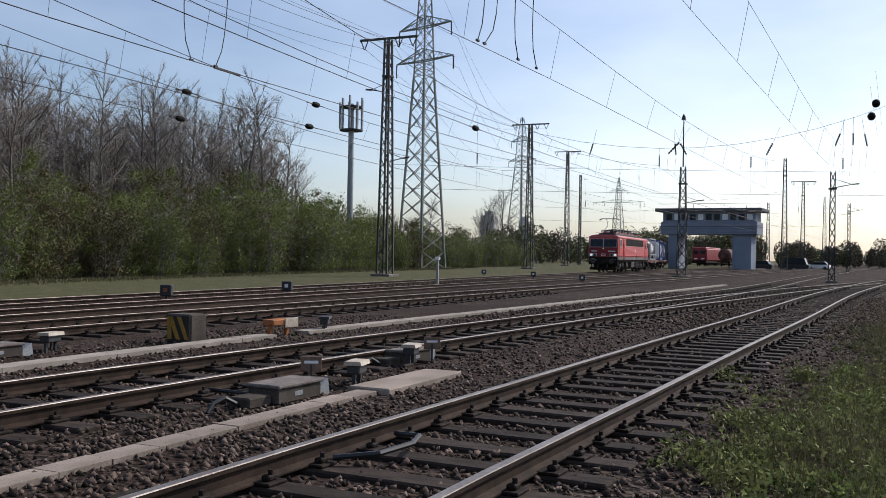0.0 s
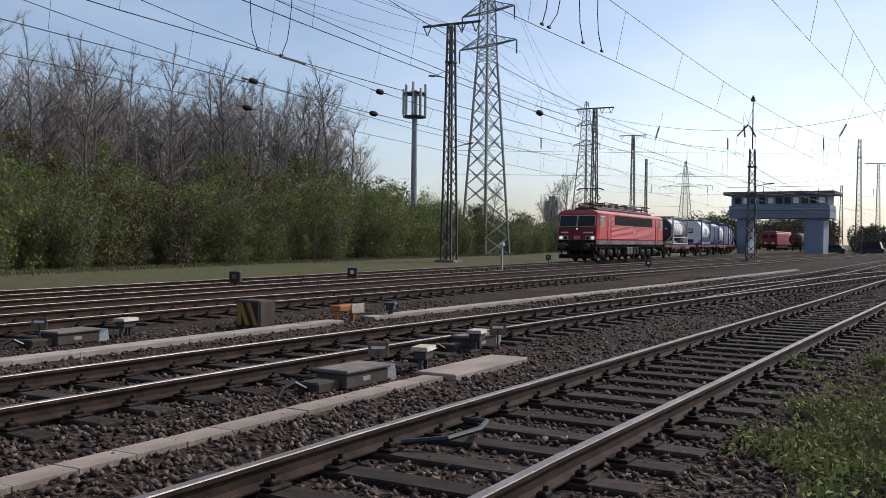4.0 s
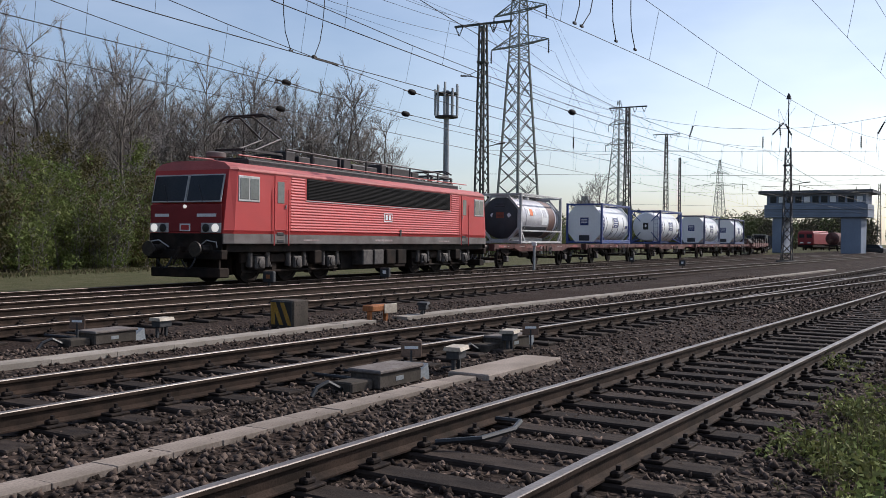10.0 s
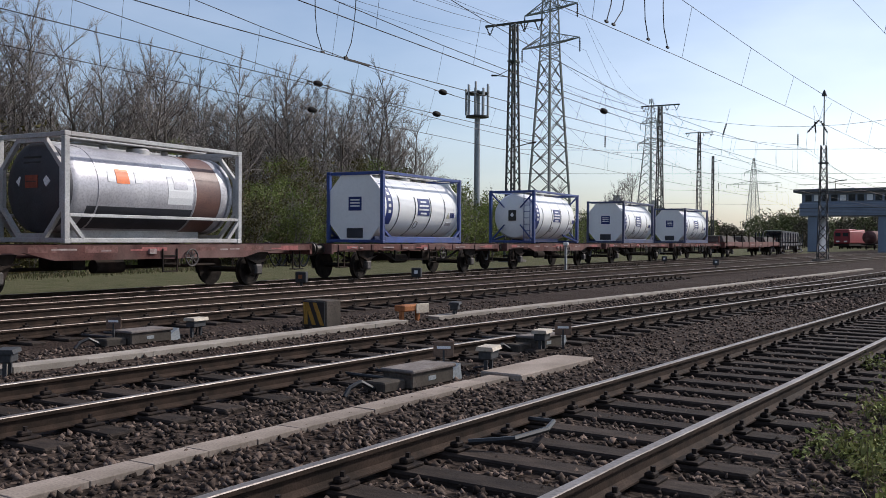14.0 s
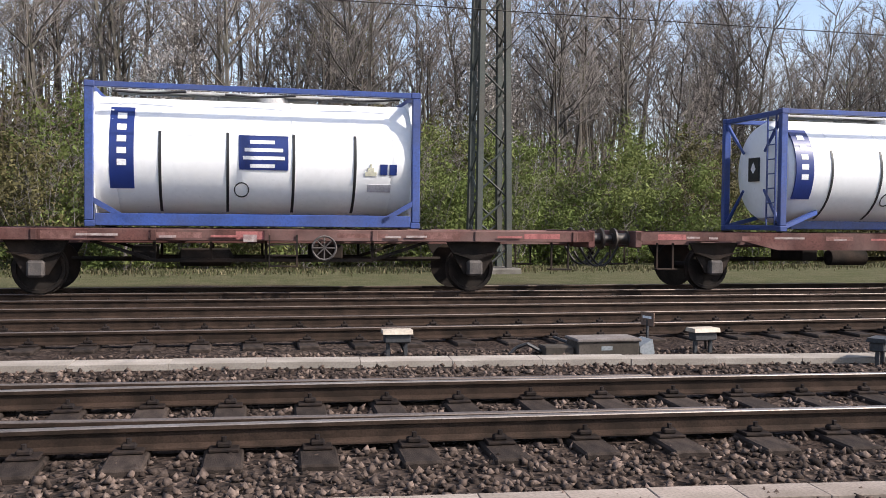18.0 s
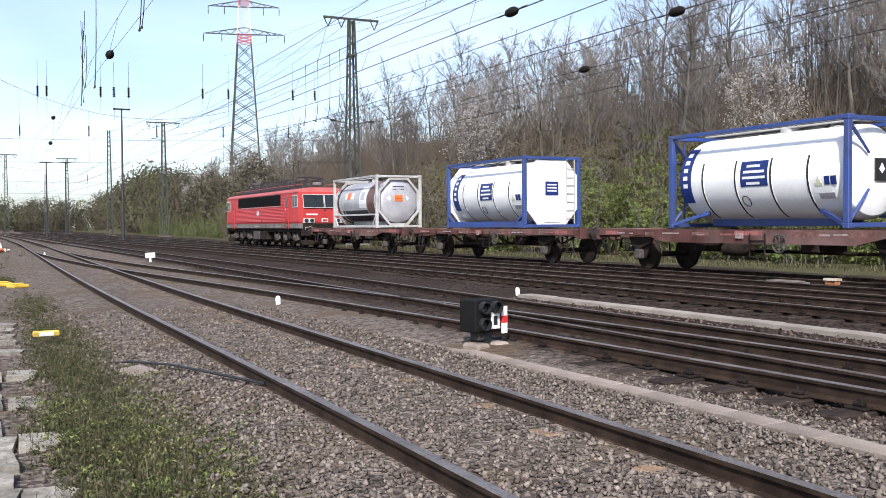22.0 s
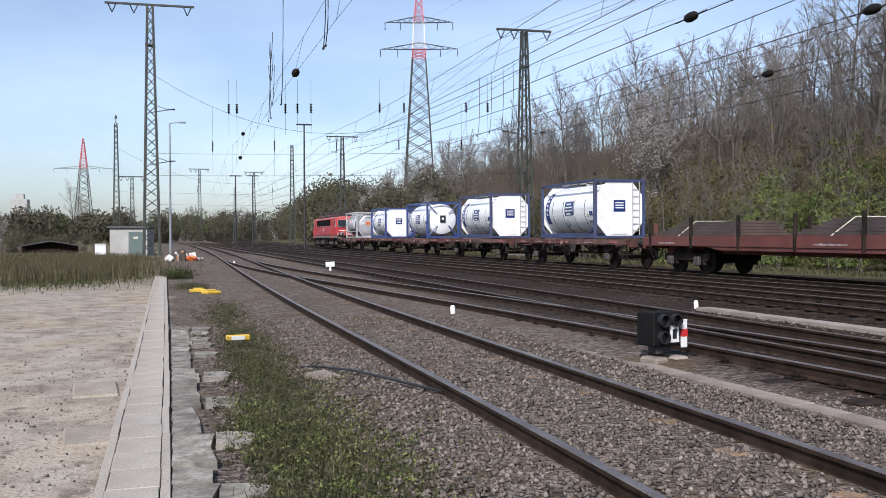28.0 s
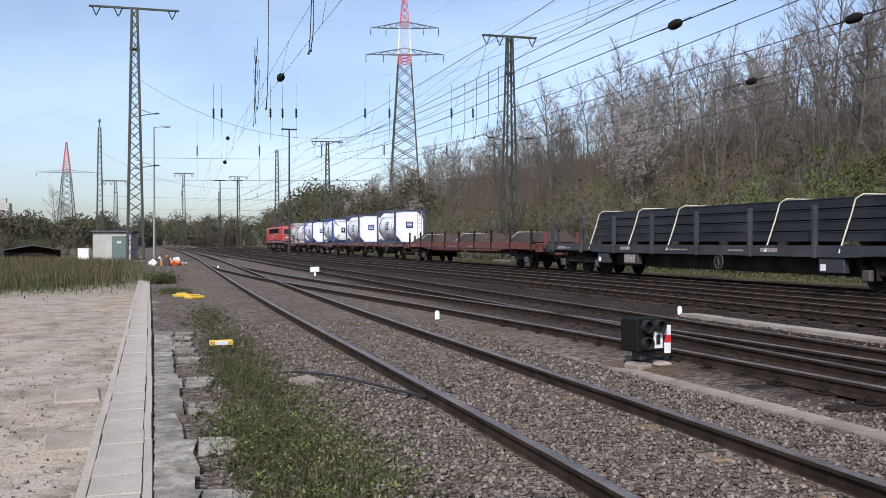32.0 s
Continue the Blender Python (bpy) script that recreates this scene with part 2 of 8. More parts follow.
# ---- mesh building ----
class Mesh:
    def __init__(self):
        self.v, self.f = [], []

    def add(self, vs, fs):
        o = len(self.v)
        self.v.extend(tuple(p) for p in vs)
        self.f.extend(tuple(i + o for i in f) for f in fs)
        return self

    def box(self, x0, x1, y0, y1, z0, z1, m=None):
        vs = [Vector((x, y, z)) for x in (x0, x1) for y in (y0, y1) for z in (z0, z1)]
        if m:
            vs = [m @ p for p in vs]
        return self.add(vs, [(0, 1, 3, 2), (4, 6, 7, 5), (0, 4, 5, 1), (2, 3, 7, 6), (0, 2, 6, 4), (1, 5, 7, 3)])

    def cbox(self, x0, x1, y0, y1, z0, z1, c=0.02, m=None):
        """A box with chamfered edges."""
        lo, hi = (x0, y0, z0), (x1, y1, z1)
        vs, idx = [], {}
        for sx in (0, 1):
            for sy in (0, 1):
                for sz in (0, 1):
                    s = (sx, sy, sz)
                    for a in range(3):
                        q = [(hi[k] - c if s[k] else lo[k] + c) for k in range(3)]
                        q[a] = hi[a] if s[a] else lo[a]
                        idx[(s, a)] = len(vs)
                        vs.append(Vector(q))
        fs = []
        for a in range(3):
            b, d = (a + 1) % 3, (a + 2) % 3
            for sa in (0, 1):
                ring = []
                for sb, sd_ in ((0, 0), (1, 0), (1, 1), (0, 1)):
                    s = [0, 0, 0]
                    s[a], s[b], s[d] = sa, sb, sd_
                    ring.append(idx[(tuple(s), a)])
                fs.append(tuple(ring) if sa else tuple(reversed(ring)))
            for sb in (0, 1):
                for sd_ in (0, 1):
                    s0, s1 = [0, 0, 0], [0, 0, 0]
                    s0[a], s1[a] = 0, 1
                    s0[b] = s1[b] = sb
                    s0[d] = s1[d] = sd_
                    q = (idx[(tuple(s0), b)], idx[(tuple(s1), b)], idx[(tuple(s1), d)], idx[(tuple(s0), d)])
                    fs.append(q if sb == sd_ else tuple(reversed(q)))
        for s in [(i, j, k) for i in (0, 1) for j in (0, 1) for k in (0, 1)]:
            q = tuple(idx[(s, a)] for a in range(3))
            fs.append(q if sum(s) % 2 else tuple(reversed(q)))
        if m:
            vs = [m @ p for p in vs]
        return self.add(vs, fs)

    def rod(self, p, q, r0, r1=None, n=6, caps=True, turn=0.0):
        p, q = Vector(p), Vector(q)
        r1 = r0 if r1 is None else r1
        d = (q - p).normalized()
        a = d.orthogonal().normalized() if abs(d.z) < 0.99 else Vector((1, 0, 0))
        if abs(d.z) < 0.99:
            a = Vector((0, 0, 1)).cross(d).normalized()
        b = d.cross(a)
        ring = [(math.cos(turn + 2 * math.pi * i / n), math.sin(turn + 2 * math.pi * i / n)) for i in range(n)]
        vs = [p + (a * c + b * s) * r0 for c, s in ring] + [q + (a * c + b * s) * r1 for c, s in ring]
        fs = [(i, (i + 1) % n, n + (i + 1) % n, n + i) for i in range(n)]
        if caps:
            fs += [tuple(range(n - 1, -1, -1)), tuple(range(n, 2 * n))]
        return self.add(vs, fs)

    def bar(self, p, q, w):
        """A square bar."""
        return self.rod(p, q, w * 0.7071, n=4, turn=math.pi / 4)

    def path(self, pts, r, n=4):
        """A bent round bar in one piece."""
        pts = [Vector(p) for p in pts]
        vs, fs = [], []
        for i, p in enumerate(pts):
            d = (pts[min(i + 1, len(pts) - 1)] - pts[max(i - 1, 0)]).normalized()
            a = Vector((0, 0, 1)).cross(d).normalized() if abs(d.z) < 0.99 else Vector((1, 0, 0))
            b = d.cross(a)
            vs += [p + (a * math.cos(2 * math.pi * j / n) + b * math.sin(2 * math.pi * j / n)) * r for j in range(n)]
            if i:
                o = (i - 1) * n
                fs += [(o + j, o + (j + 1) % n, o + n + (j + 1) % n, o + n + j) for j in range(n)]
        return self.add(vs, fs)

    def lathe(self, axis0, axis1, rings, n=20, caps=True):
        """Rings (distance along the axis from 0 to 1, radius) round the line from axis0 to axis1."""
        p, q = Vector(axis0), Vector(axis1)
        d = (q - p).normalized()
        a = Vector((0, 0, 1)).cross(d).normalized() if abs(d.z) < 0.99 else Vector((1, 0, 0))
        b = d.cross(a)
        vs, fs = [], []
        for s, r in rings:
            for i in range(n):
                w = 2 * math.pi * i / n
                vs.append(p.lerp(q, s) + (a * math.cos(w) + b * math.sin(w)) * r)
        for k in range(len(rings) - 1):
            for i in range(n):
                j = (i + 1) % n
                fs.append((k * n + i, k * n + j, (k + 1) * n + j, (k + 1) * n + i))
        if caps:
            fs.append(tuple(range(n - 1, -1, -1)))
            fs.append(tuple((len(rings) - 1) * n + i for i in range(n)))
        return self.add(vs, fs)

    def prism(self, outline, axis, a, b):
        """An outline of (u, v) pushed along an axis from a to b. For x: (y, z); y: (x, z); z: (x, y)."""
        put = {"x": lambda u, v, w: (w, u, v), "y": lambda u, v, w: (u, w, v), "z": lambda u, v, w: (u, v, w)}[axis]
        n = len(outline)
        vs = [put(u, v, a) for u, v in outline] + [put(u, v, b) for u, v in outline]
        fs = [(i, (i + 1) % n, n + (i + 1) % n, n + i) for i in range(n)] + [tuple(range(n - 1, -1, -1)), tuple(range(n, 2 * n))]
        return self.add(vs, fs)

    def data(self, name, material, smooth=0):
        me = bpy.data.meshes.new(name)
        me.from_pydata(self.v, [], self.f)
        me.materials.append(material)
        if smooth:
            me.polygons.foreach_set("use_smooth", [True] * len(me.polygons))
            me.set_sharp_from_angle(angle=radians(smooth))
        me.update()
        return me


def fixed(me):
    """Turns the faces of closed shapes outward."""
    bm = bmesh.new()
    bm.from_mesh(me)
    bmesh.ops.recalc_face_normals(bm, faces=bm.faces)
    bm.to_mesh(me)
    bm.free()
    return me


def part(name, mesh, material, parent=None, label="", smooth=0, at=None):
    ob = new(name, fixed(mesh.data(name, material, smooth)))
    if parent:
        ob.parent = parent
    if at:
        ob.matrix_basis = at
    if label:
        ob["label"] = label
    return ob


def shared(name, me, parent, at):
    ob = new(name, me)
    ob.parent = parent
    ob.matrix_basis = at
    return ob


def thing(name, label, category, group="", at=None, kind=""):
    ob = new(name)
    ob.empty_display_size = 0.2
    if at:
        ob.matrix_basis = at
    return tagged(ob, label, category, group, kind)


def single(name, mesh, material, label, category, group="", at=None, kind="", smooth=0):
    return tagged(part(name, mesh, material, None, label, smooth, at), label, category, group, kind)


# ---- plan ----
def curve(points):
    """A smooth line y(x) through (x, y) points."""
    xs, ys = [p[0] for p in points], [p[1] for p in points]
    sl = [(ys[min(i + 1, len(xs) - 1)] - ys[max(i - 1, 0)]) / (xs[min(i + 1, len(xs) - 1)] - xs[max(i - 1, 0)]) for i in range(len(xs))]

    def y(x):
        if x <= xs[0]:
            return ys[0] + sl[0] * (x - xs[0])
        if x >= xs[-1]:
            return ys[-1] + sl[-1] * (x - xs[-1])
        i = max(k for k in range(len(xs) - 1) if xs[k] <= x)
        h = xs[i + 1] - xs[i]
        t = (x - xs[i]) / h
        return ((1 + 2 * t) * (1 - t) ** 2 * ys[i] + t * (1 - t) ** 2 * h * sl[i] + t * t * (3 - 2 * t) * ys[i + 1] + t * t * (t - 1) * h * sl[i + 1])
    return y


TRAIN_LINE = curve([(-300, 8.5), (-160, 15.2), (-120, 16.5), (-80, 17.1), (-50, 17.7), (-20, 18.5), (0, 19.2), (28, 20.2), (45, 20.85), (62, 21.3), (80, 21.25), (95, 21.25), (108, 21.8), (120, 22.7), (134, 24.3), (160, 28.2), (260, 46)])
NEAR_LINE = curve([(-300, -4.5), (-160, 0.6), (-90, 2.3), (-60, 2.55), (-33, 2.72), (-20, 2.88), (-5, 3.2), (0, 3.15), (5, 3.0), (10, 2.66), (16, 2.26), (25, 1.6), (44, 0.35), (60, -1.15), (75, -2.9), (120, -9.5), (260, -31)])
# the second track bends over to the near one past the points
SECOND_LINE = curve([(-62, 2.6), (-50, 2.95), (-40, 3.65), (-34, 4.25), (-27, 5.1), (-20, 6.0), (-15, 6.55), (-11, 6.97), (-5, 7.42), (0, 7.55), (7, 7.35), (12, 7.0), (20, 6.2), (24, 5.75), (29, 5.05), (36, 4.0), (45, 2.7), (52, 1.6), (62, -0.3), (72, -2.2)])
EAST_LINE = curve([(18, 6.3), (24, 5.8), (30, 5.35), (40, 4.7), (52, 3.95), (77, 2.9), (110, 1.4), (260, -8)])
THIRD_LINE = curve([(-300, -1), (-160, 6), (-60, 11.2), (-33, 12.3), (-15, 12.9), (0, 13.1), (12, 13.6), (23, 13.3), (60, 11.5), (120, 8), (260, 0)])
FOURTH_LINE = curve([(-300, 3), (-160, 10.5), (-60, 14.2), (-20, 15.6), (0, 16.2), (25, 16.9), (60, 16.4), (120, 13.5), (260, 5)])
TURNOUT_LINE = curve([(-300, -1.5), (-160, 3.4), (-60, 6.5), (-40, 7.25), (-30, 7.55), (-20, 7.8), (-10, 7.95), (-5, 7.95), (0, 7.72), (6, 7.5)])
SECOND_WIRE = curve([(-300, -1.5), (-160, 3.4), (-60, 6.5), (-40, 7.25), (-20, 7.8), (-8, 7.85), (0, 7.6), (7, 7.35), (12, 7.1), (23, 6.1), (60, 3.9), (120, 0), (260, -10)])
RAIL_H = 0.155


def sweep(line, off, x0, x1, profile, step):
    m = Mesh()
    n = max(2, int(abs(x1 - x0) / step) + 1)
    k = len(profile)
    for i in range(n):
        x = x0 + (x1 - x0) * i / (n - 1)
        sl = (line(x + 0.1) - line(x - 0.1)) / 0.2
        c = 1 / math.sqrt(1 + sl * sl)
        for u, z in profile:
            m.v.append((x - sl * c * (off + u), line(x) + c * (off + u), z))
    for i in range(n - 1):
        for j in range(k):
            q = (j + 1) % k
            m.f.append((i * k + j, i * k + q, (i + 1) * k + q, (i + 1) * k + j))
    m.f += [tuple(range(k - 1, -1, -1)), tuple((n - 1) * k + j for j in range(k))]
    return m


H = RAIL_H
RAIL_SHAPE = [(-0.07, 0), (0.07, 0), (0.07, 0.012), (0.012, 0.035), (0.012, H - 0.042), (0.034, H - 0.034), (0.034, H - 0.006), (-0.034, H - 0.006), (-0.034, H - 0.034), (-0.012, H - 0.042), (-0.012, 0.035), (-0.07, 0.012)]
HEAD_SHAPE = [(-0.035, H - 0.007), (0.035, H - 0.007), (0.031, H), (-0.031, H)]


def railway(label, line, x0, x1, sleepers=None, step=2.0, bright=RAIL_TOP):
    tr = thing("railway_track", label, "railway track", "tracks of the yard", kind="structure")
    for side in (-0.7525, 0.7525):
        r = part("rail", sweep(line, side, x0, x1, RAIL_SHAPE, step), RAIL, tr, "rusty flanks of a steel rail")
        part("rail_head", sweep(line, side, x0, x1, HEAD_SHAPE, step), bright, r, "worn shiny running surface")
    if sleepers:
        a, b, gap = sleepers
        sm = fixed(Mesh().cbox(-0.13, 0.13, -1.3, 1.3, -0.14, 0.0, 0.015).data("sleeper", TIMBER))
        cm = Mesh()
        cm.cbox(-0.10, 0.10, -0.19, 0.19, 0.0, 0.022, 0.006)
        for s in (-1, 1):
            cm.cbox(-0.05, 0.05, s * 0.115 - 0.035, s * 0.115 + 0.035, 0.02, 0.062, 0.012)
            cm.rod((0, s * 0.125, 0.02), (0, s * 0.125, 0.095), 0.018, n=6)
        cm = fixed(cm.data("rail_chair", CHAIR))
        x = a
        rnd = random.Random(int(a * 7 + line(0) * 31))
        while x < b:
            sl = (line(x + 0.1) - line(x - 0.1)) / 0.2
            w = math.degrees(math.atan(sl))
            s = shared("sleeper", sm, tr, pose(x, line(x) + rnd.uniform(-0.04, 0.04), rnd.uniform(-0.012, -0.002), 0, 0, w + rnd.uniform(-0.6, 0.6)))
            for side in (-0.7525, 0.7525):
                shared("rail_chair", cm, s, pose(0, side, 0.003))
            x += gap + rnd.uniform(-0.02, 0.02)
    return tr


# ---- the train ----
RED = mat("faded_red_paint", (0.51, 0.044, 0.042), (0.44, 0.036, 0.035), 0.5, 0, 0.9, 40, 0, (0.30, 0.035, 0.03), 0.25, grain=0.3)
# roof red lightened in the colour, as the sun catches the upper edge
ROOF_RED = mat("bleached_red_roof", (0.50, 0.115, 0.105), (0.42, 0.085, 0.08), 0.6, 0, 1.5, 30, 0, (0.25, 0.10, 0.09), 0.4)
# red darkened for the shade on the locomotive's front
NOSE_RED = mat("dark_red_paint", (0.25, 0.016, 0.02), (0.2, 0.013, 0.017), 0.6, 0, 1.0, 40)
SKIRT = mat("dusty_grey_paint", (0.22, 0.20, 0.19), (0.15, 0.13, 0.12), 0.75, 0, 2, 40, 0, (0.09, 0.06, 0.05), 0.5)
BLACK = mat("black_grille", (0.012, 0.011, 0.011), (0.008, 0.008, 0.008), 0.8, 0, 4, 40)
UNDER = mat("brake_dust_black", (0.026, 0.021, 0.018), (0.012, 0.010, 0.009), 0.85, 0, 4, 40, 0.003, (0.07, 0.045, 0.032), 0.4)
AXLEBOX = mat("dusty_grey_casting", (0.11, 0.095, 0.085), (0.05, 0.043, 0.04), 0.7, 0.2, 6, 40, 0.003)
WHITE = mat("white_paint", (0.80, 0.80, 0.78), (0.74, 0.74, 0.72), 0.4, 0, 1.2, 25, 0, (0.50, 0.46, 0.40), 0.22, grain=0.2)
TANK_WHITE = mat("white_tank_cladding", (0.86, 0.86, 0.85), (0.80, 0.80, 0.79), 0.32, 0, 0.8, 9, 0, (0.55, 0.50, 0.44), 0.16, grain=0.12)
TANK_GREY = mat("streaked_grey_tank", (0.56, 0.55, 0.57), (0.44, 0.43, 0.46), 0.4, 0.25, 1.5, 18, 0, (0.20, 0.18, 0.18), 0.5)
TANK_BROWN = mat("brown_tank_band", (0.17, 0.085, 0.065), (0.12, 0.06, 0.05), 0.5, 0, 1.5, 30, 0, (0.28, 0.2, 0.17), 0.35)
TANK_DARK = mat("soot_black_tank", (0.042, 0.045, 0.056), (0.026, 0.027, 0.034), 0.6, 0, 2, 30, 0, (0.10, 0.09, 0.09), 0.4)
FRAME_BLUE = mat("blue_frame_paint", (0.03, 0.072, 0.28), (0.028, 0.055, 0.19), 0.45, 0, 1.5, 30, 0, (0.10, 0.10, 0.16), 0.35)
FRAME_NAVY = mat("dark_blue_frame_paint", (0.05, 0.075, 0.17), (0.035, 0.05, 0.12), 0.5, 0, 1.5, 30, 0, (0.12, 0.08, 0.06), 0.35)
FRAME_GREY = mat("light_grey_frame_paint", (0.52, 0.52, 0.51), (0.40, 0.40, 0.39), 0.55, 0, 2, 30, 0, (0.22, 0.14, 0.10), 0.35)
WAGON = mat("rusty_brown_wagon_paint", (0.13, 0.058, 0.05), (0.065, 0.032, 0.028), 0.8, 0, 1.6, 35, 0.002, (0.28, 0.19, 0.17), 0.5)
WAGON_RED = mat("red_brown_wagon_paint", (0.17, 0.05, 0.038), (0.11, 0.035, 0.028), 0.7, 0, 1.4, 35, 0.002, (0.13, 0.07, 0.05), 0.4)
WAGON_GREY = mat("dark_grey_wagon_paint", (0.045, 0.047, 0.056), (0.025, 0.026, 0.032), 0.6, 0, 1.4, 35, 0.001, (0.08, 0.062, 0.055), 0.3)
BEAM = mat("blue_black_steel", (0.027, 0.029, 0.037), (0.017, 0.018, 0.023), 0.55, 0.3, 1.2, 30, 0, (0.09, 0.085, 0.09), 0.35)
PLATE = mat("rolled_steel_plate", (0.12, 0.092, 0.082), (0.08, 0.062, 0.056), 0.6, 0.3, 1.2, 30, 0, (0.16, 0.09, 0.06), 0.35)
PANEL_BLUE = mat("navy_sticker", (0.012, 0.03, 0.16), (0.012, 0.028, 0.14), 0.4)
INK = mat("black_marking", (0.02, 0.02, 0.022), (0.02, 0.02, 0.02), 0.5)
LETTER = mat("white_marking", (0.82, 0.82, 0.82), (0.78, 0.78, 0.78), 0.5)
FADED = mat("dirty_white_marking", (0.42, 0.36, 0.34), (0.25, 0.18, 0.17), 0.8, 0, 9, 50)
SILL_PATCH = mat("bleached_sill_paint", (0.24, 0.13, 0.115), (0.13, 0.065, 0.055), 0.85, 0, 7, 40, 0.001, (0.07, 0.035, 0.03), 0.5)
FADED_PINK = mat("faded_pink_marking", (0.40, 0.15, 0.14), (0.24, 0.09, 0.085), 0.8, 0, 9, 50)
ORANGE = mat("orange_plate", (0.85, 0.19, 0.03), (0.75, 0.16, 0.03), 0.5)
# the hazard plate's orange with the front end's shade mixed in
DULL_ORANGE = mat("sooty_orange_plate", (0.32, 0.075, 0.035), (0.2, 0.05, 0.03), 0.7, 0, 4, 40)
CAB_PANE = mat("dusty_cab_pane", (0.10, 0.12, 0.125), (0.07, 0.085, 0.09), 0.12, 0, 1.5, 20)
STRAP = mat("pale_lashing_strap", (0.66, 0.64, 0.50), (0.52, 0.50, 0.38), 0.8)
LAMP_GLOW = glow("headlight_glow", (1.0, 0.95, 0.85), 0.7)
GLASS = mat("cab_glass", (0.03, 0.035, 0.04), (0.02, 0.025, 0.03), 0.06, 0, 1, 20)
GLASS.node_tree.nodes["Principled BSDF"].inputs["Specular IOR Level"].default_value = 0.22
BUFFER = mat("worn_buffer_steel", (0.09, 0.075, 0.065), (0.05, 0.045, 0.04), 0.5, 0.6, 6, 40)
COPPER = mat("roof_equipment", (0.07, 0.06, 0.06), (0.04, 0.036, 0.036), 0.6, 0.4, 5, 40)
TRAIN = []          # things, how far their middle lies behind the front, and their length


def wheelset(parent, x, r=0.46, material=UNDER):
    w = part("wheelset", Mesh().rod((0, -0.7, 0), (0, 0.7, 0), 0.08, n=8), material, parent, at=pose(x, 0, r))
    for s in (-1, 1):
        m = Mesh().lathe((0, s * 0.69, 0), (0, s * 0.83, 0), [(0, r + 0.03), (0.2, r + 0.03), (0.25, r), (0.9, r - 0.01), (0.9, r - 0.07), (0.6, r - 0.08), (0.6, 0.15), (1, 0.12)], 24)
        part("wheel", m, material, w, "dark steel wheel", 40)
    return w


def buffers(parent, x, s, z=1.05):
    """Two buffers and a coupling hook at the end x; s is the way out."""
    for y in (-0.875, 0.875):
        m = Mesh().lathe((x, y, z), (x + s * 0.62, y, z), [(0, 0.17), (0.06, 0.17), (0.06, 0.115), (0.6, 0.115), (0.6, 0.08), (0.93, 0.08), (0.93, 0.225), (1, 0.215)], 16)
        part("buffer", m, BUFFER, parent, "", 40)
    m = Mesh().cbox(x, x + s * 0.3, -0.06, 0.06, z - 0.08, z + 0.08, 0.02) if s > 0 else Mesh().cbox(x + s * 0.3, x, -0.06, 0.06, z - 0.08, z + 0.08, 0.02)
    m.path([(x + s * 0.25, 0, z), (x + s * 0.45, 0, z - 0.25), (x + s * 0.5, 0, z - 0.45), (x + s * 0.4, 0, z - 0.3)], 0.035, 6)
    part("coupling", m, UNDER, parent)
    for y in (-0.45, 0.45):
        pts = [(x + s * (0.02 + 0.65 * k / 8), y, z - 0.15 - 0.42 * math.sin(math.pi * k / 9)) for k in range(9)]
        part("brake_hose", Mesh().path(pts, 0.028, 6), INK, parent)


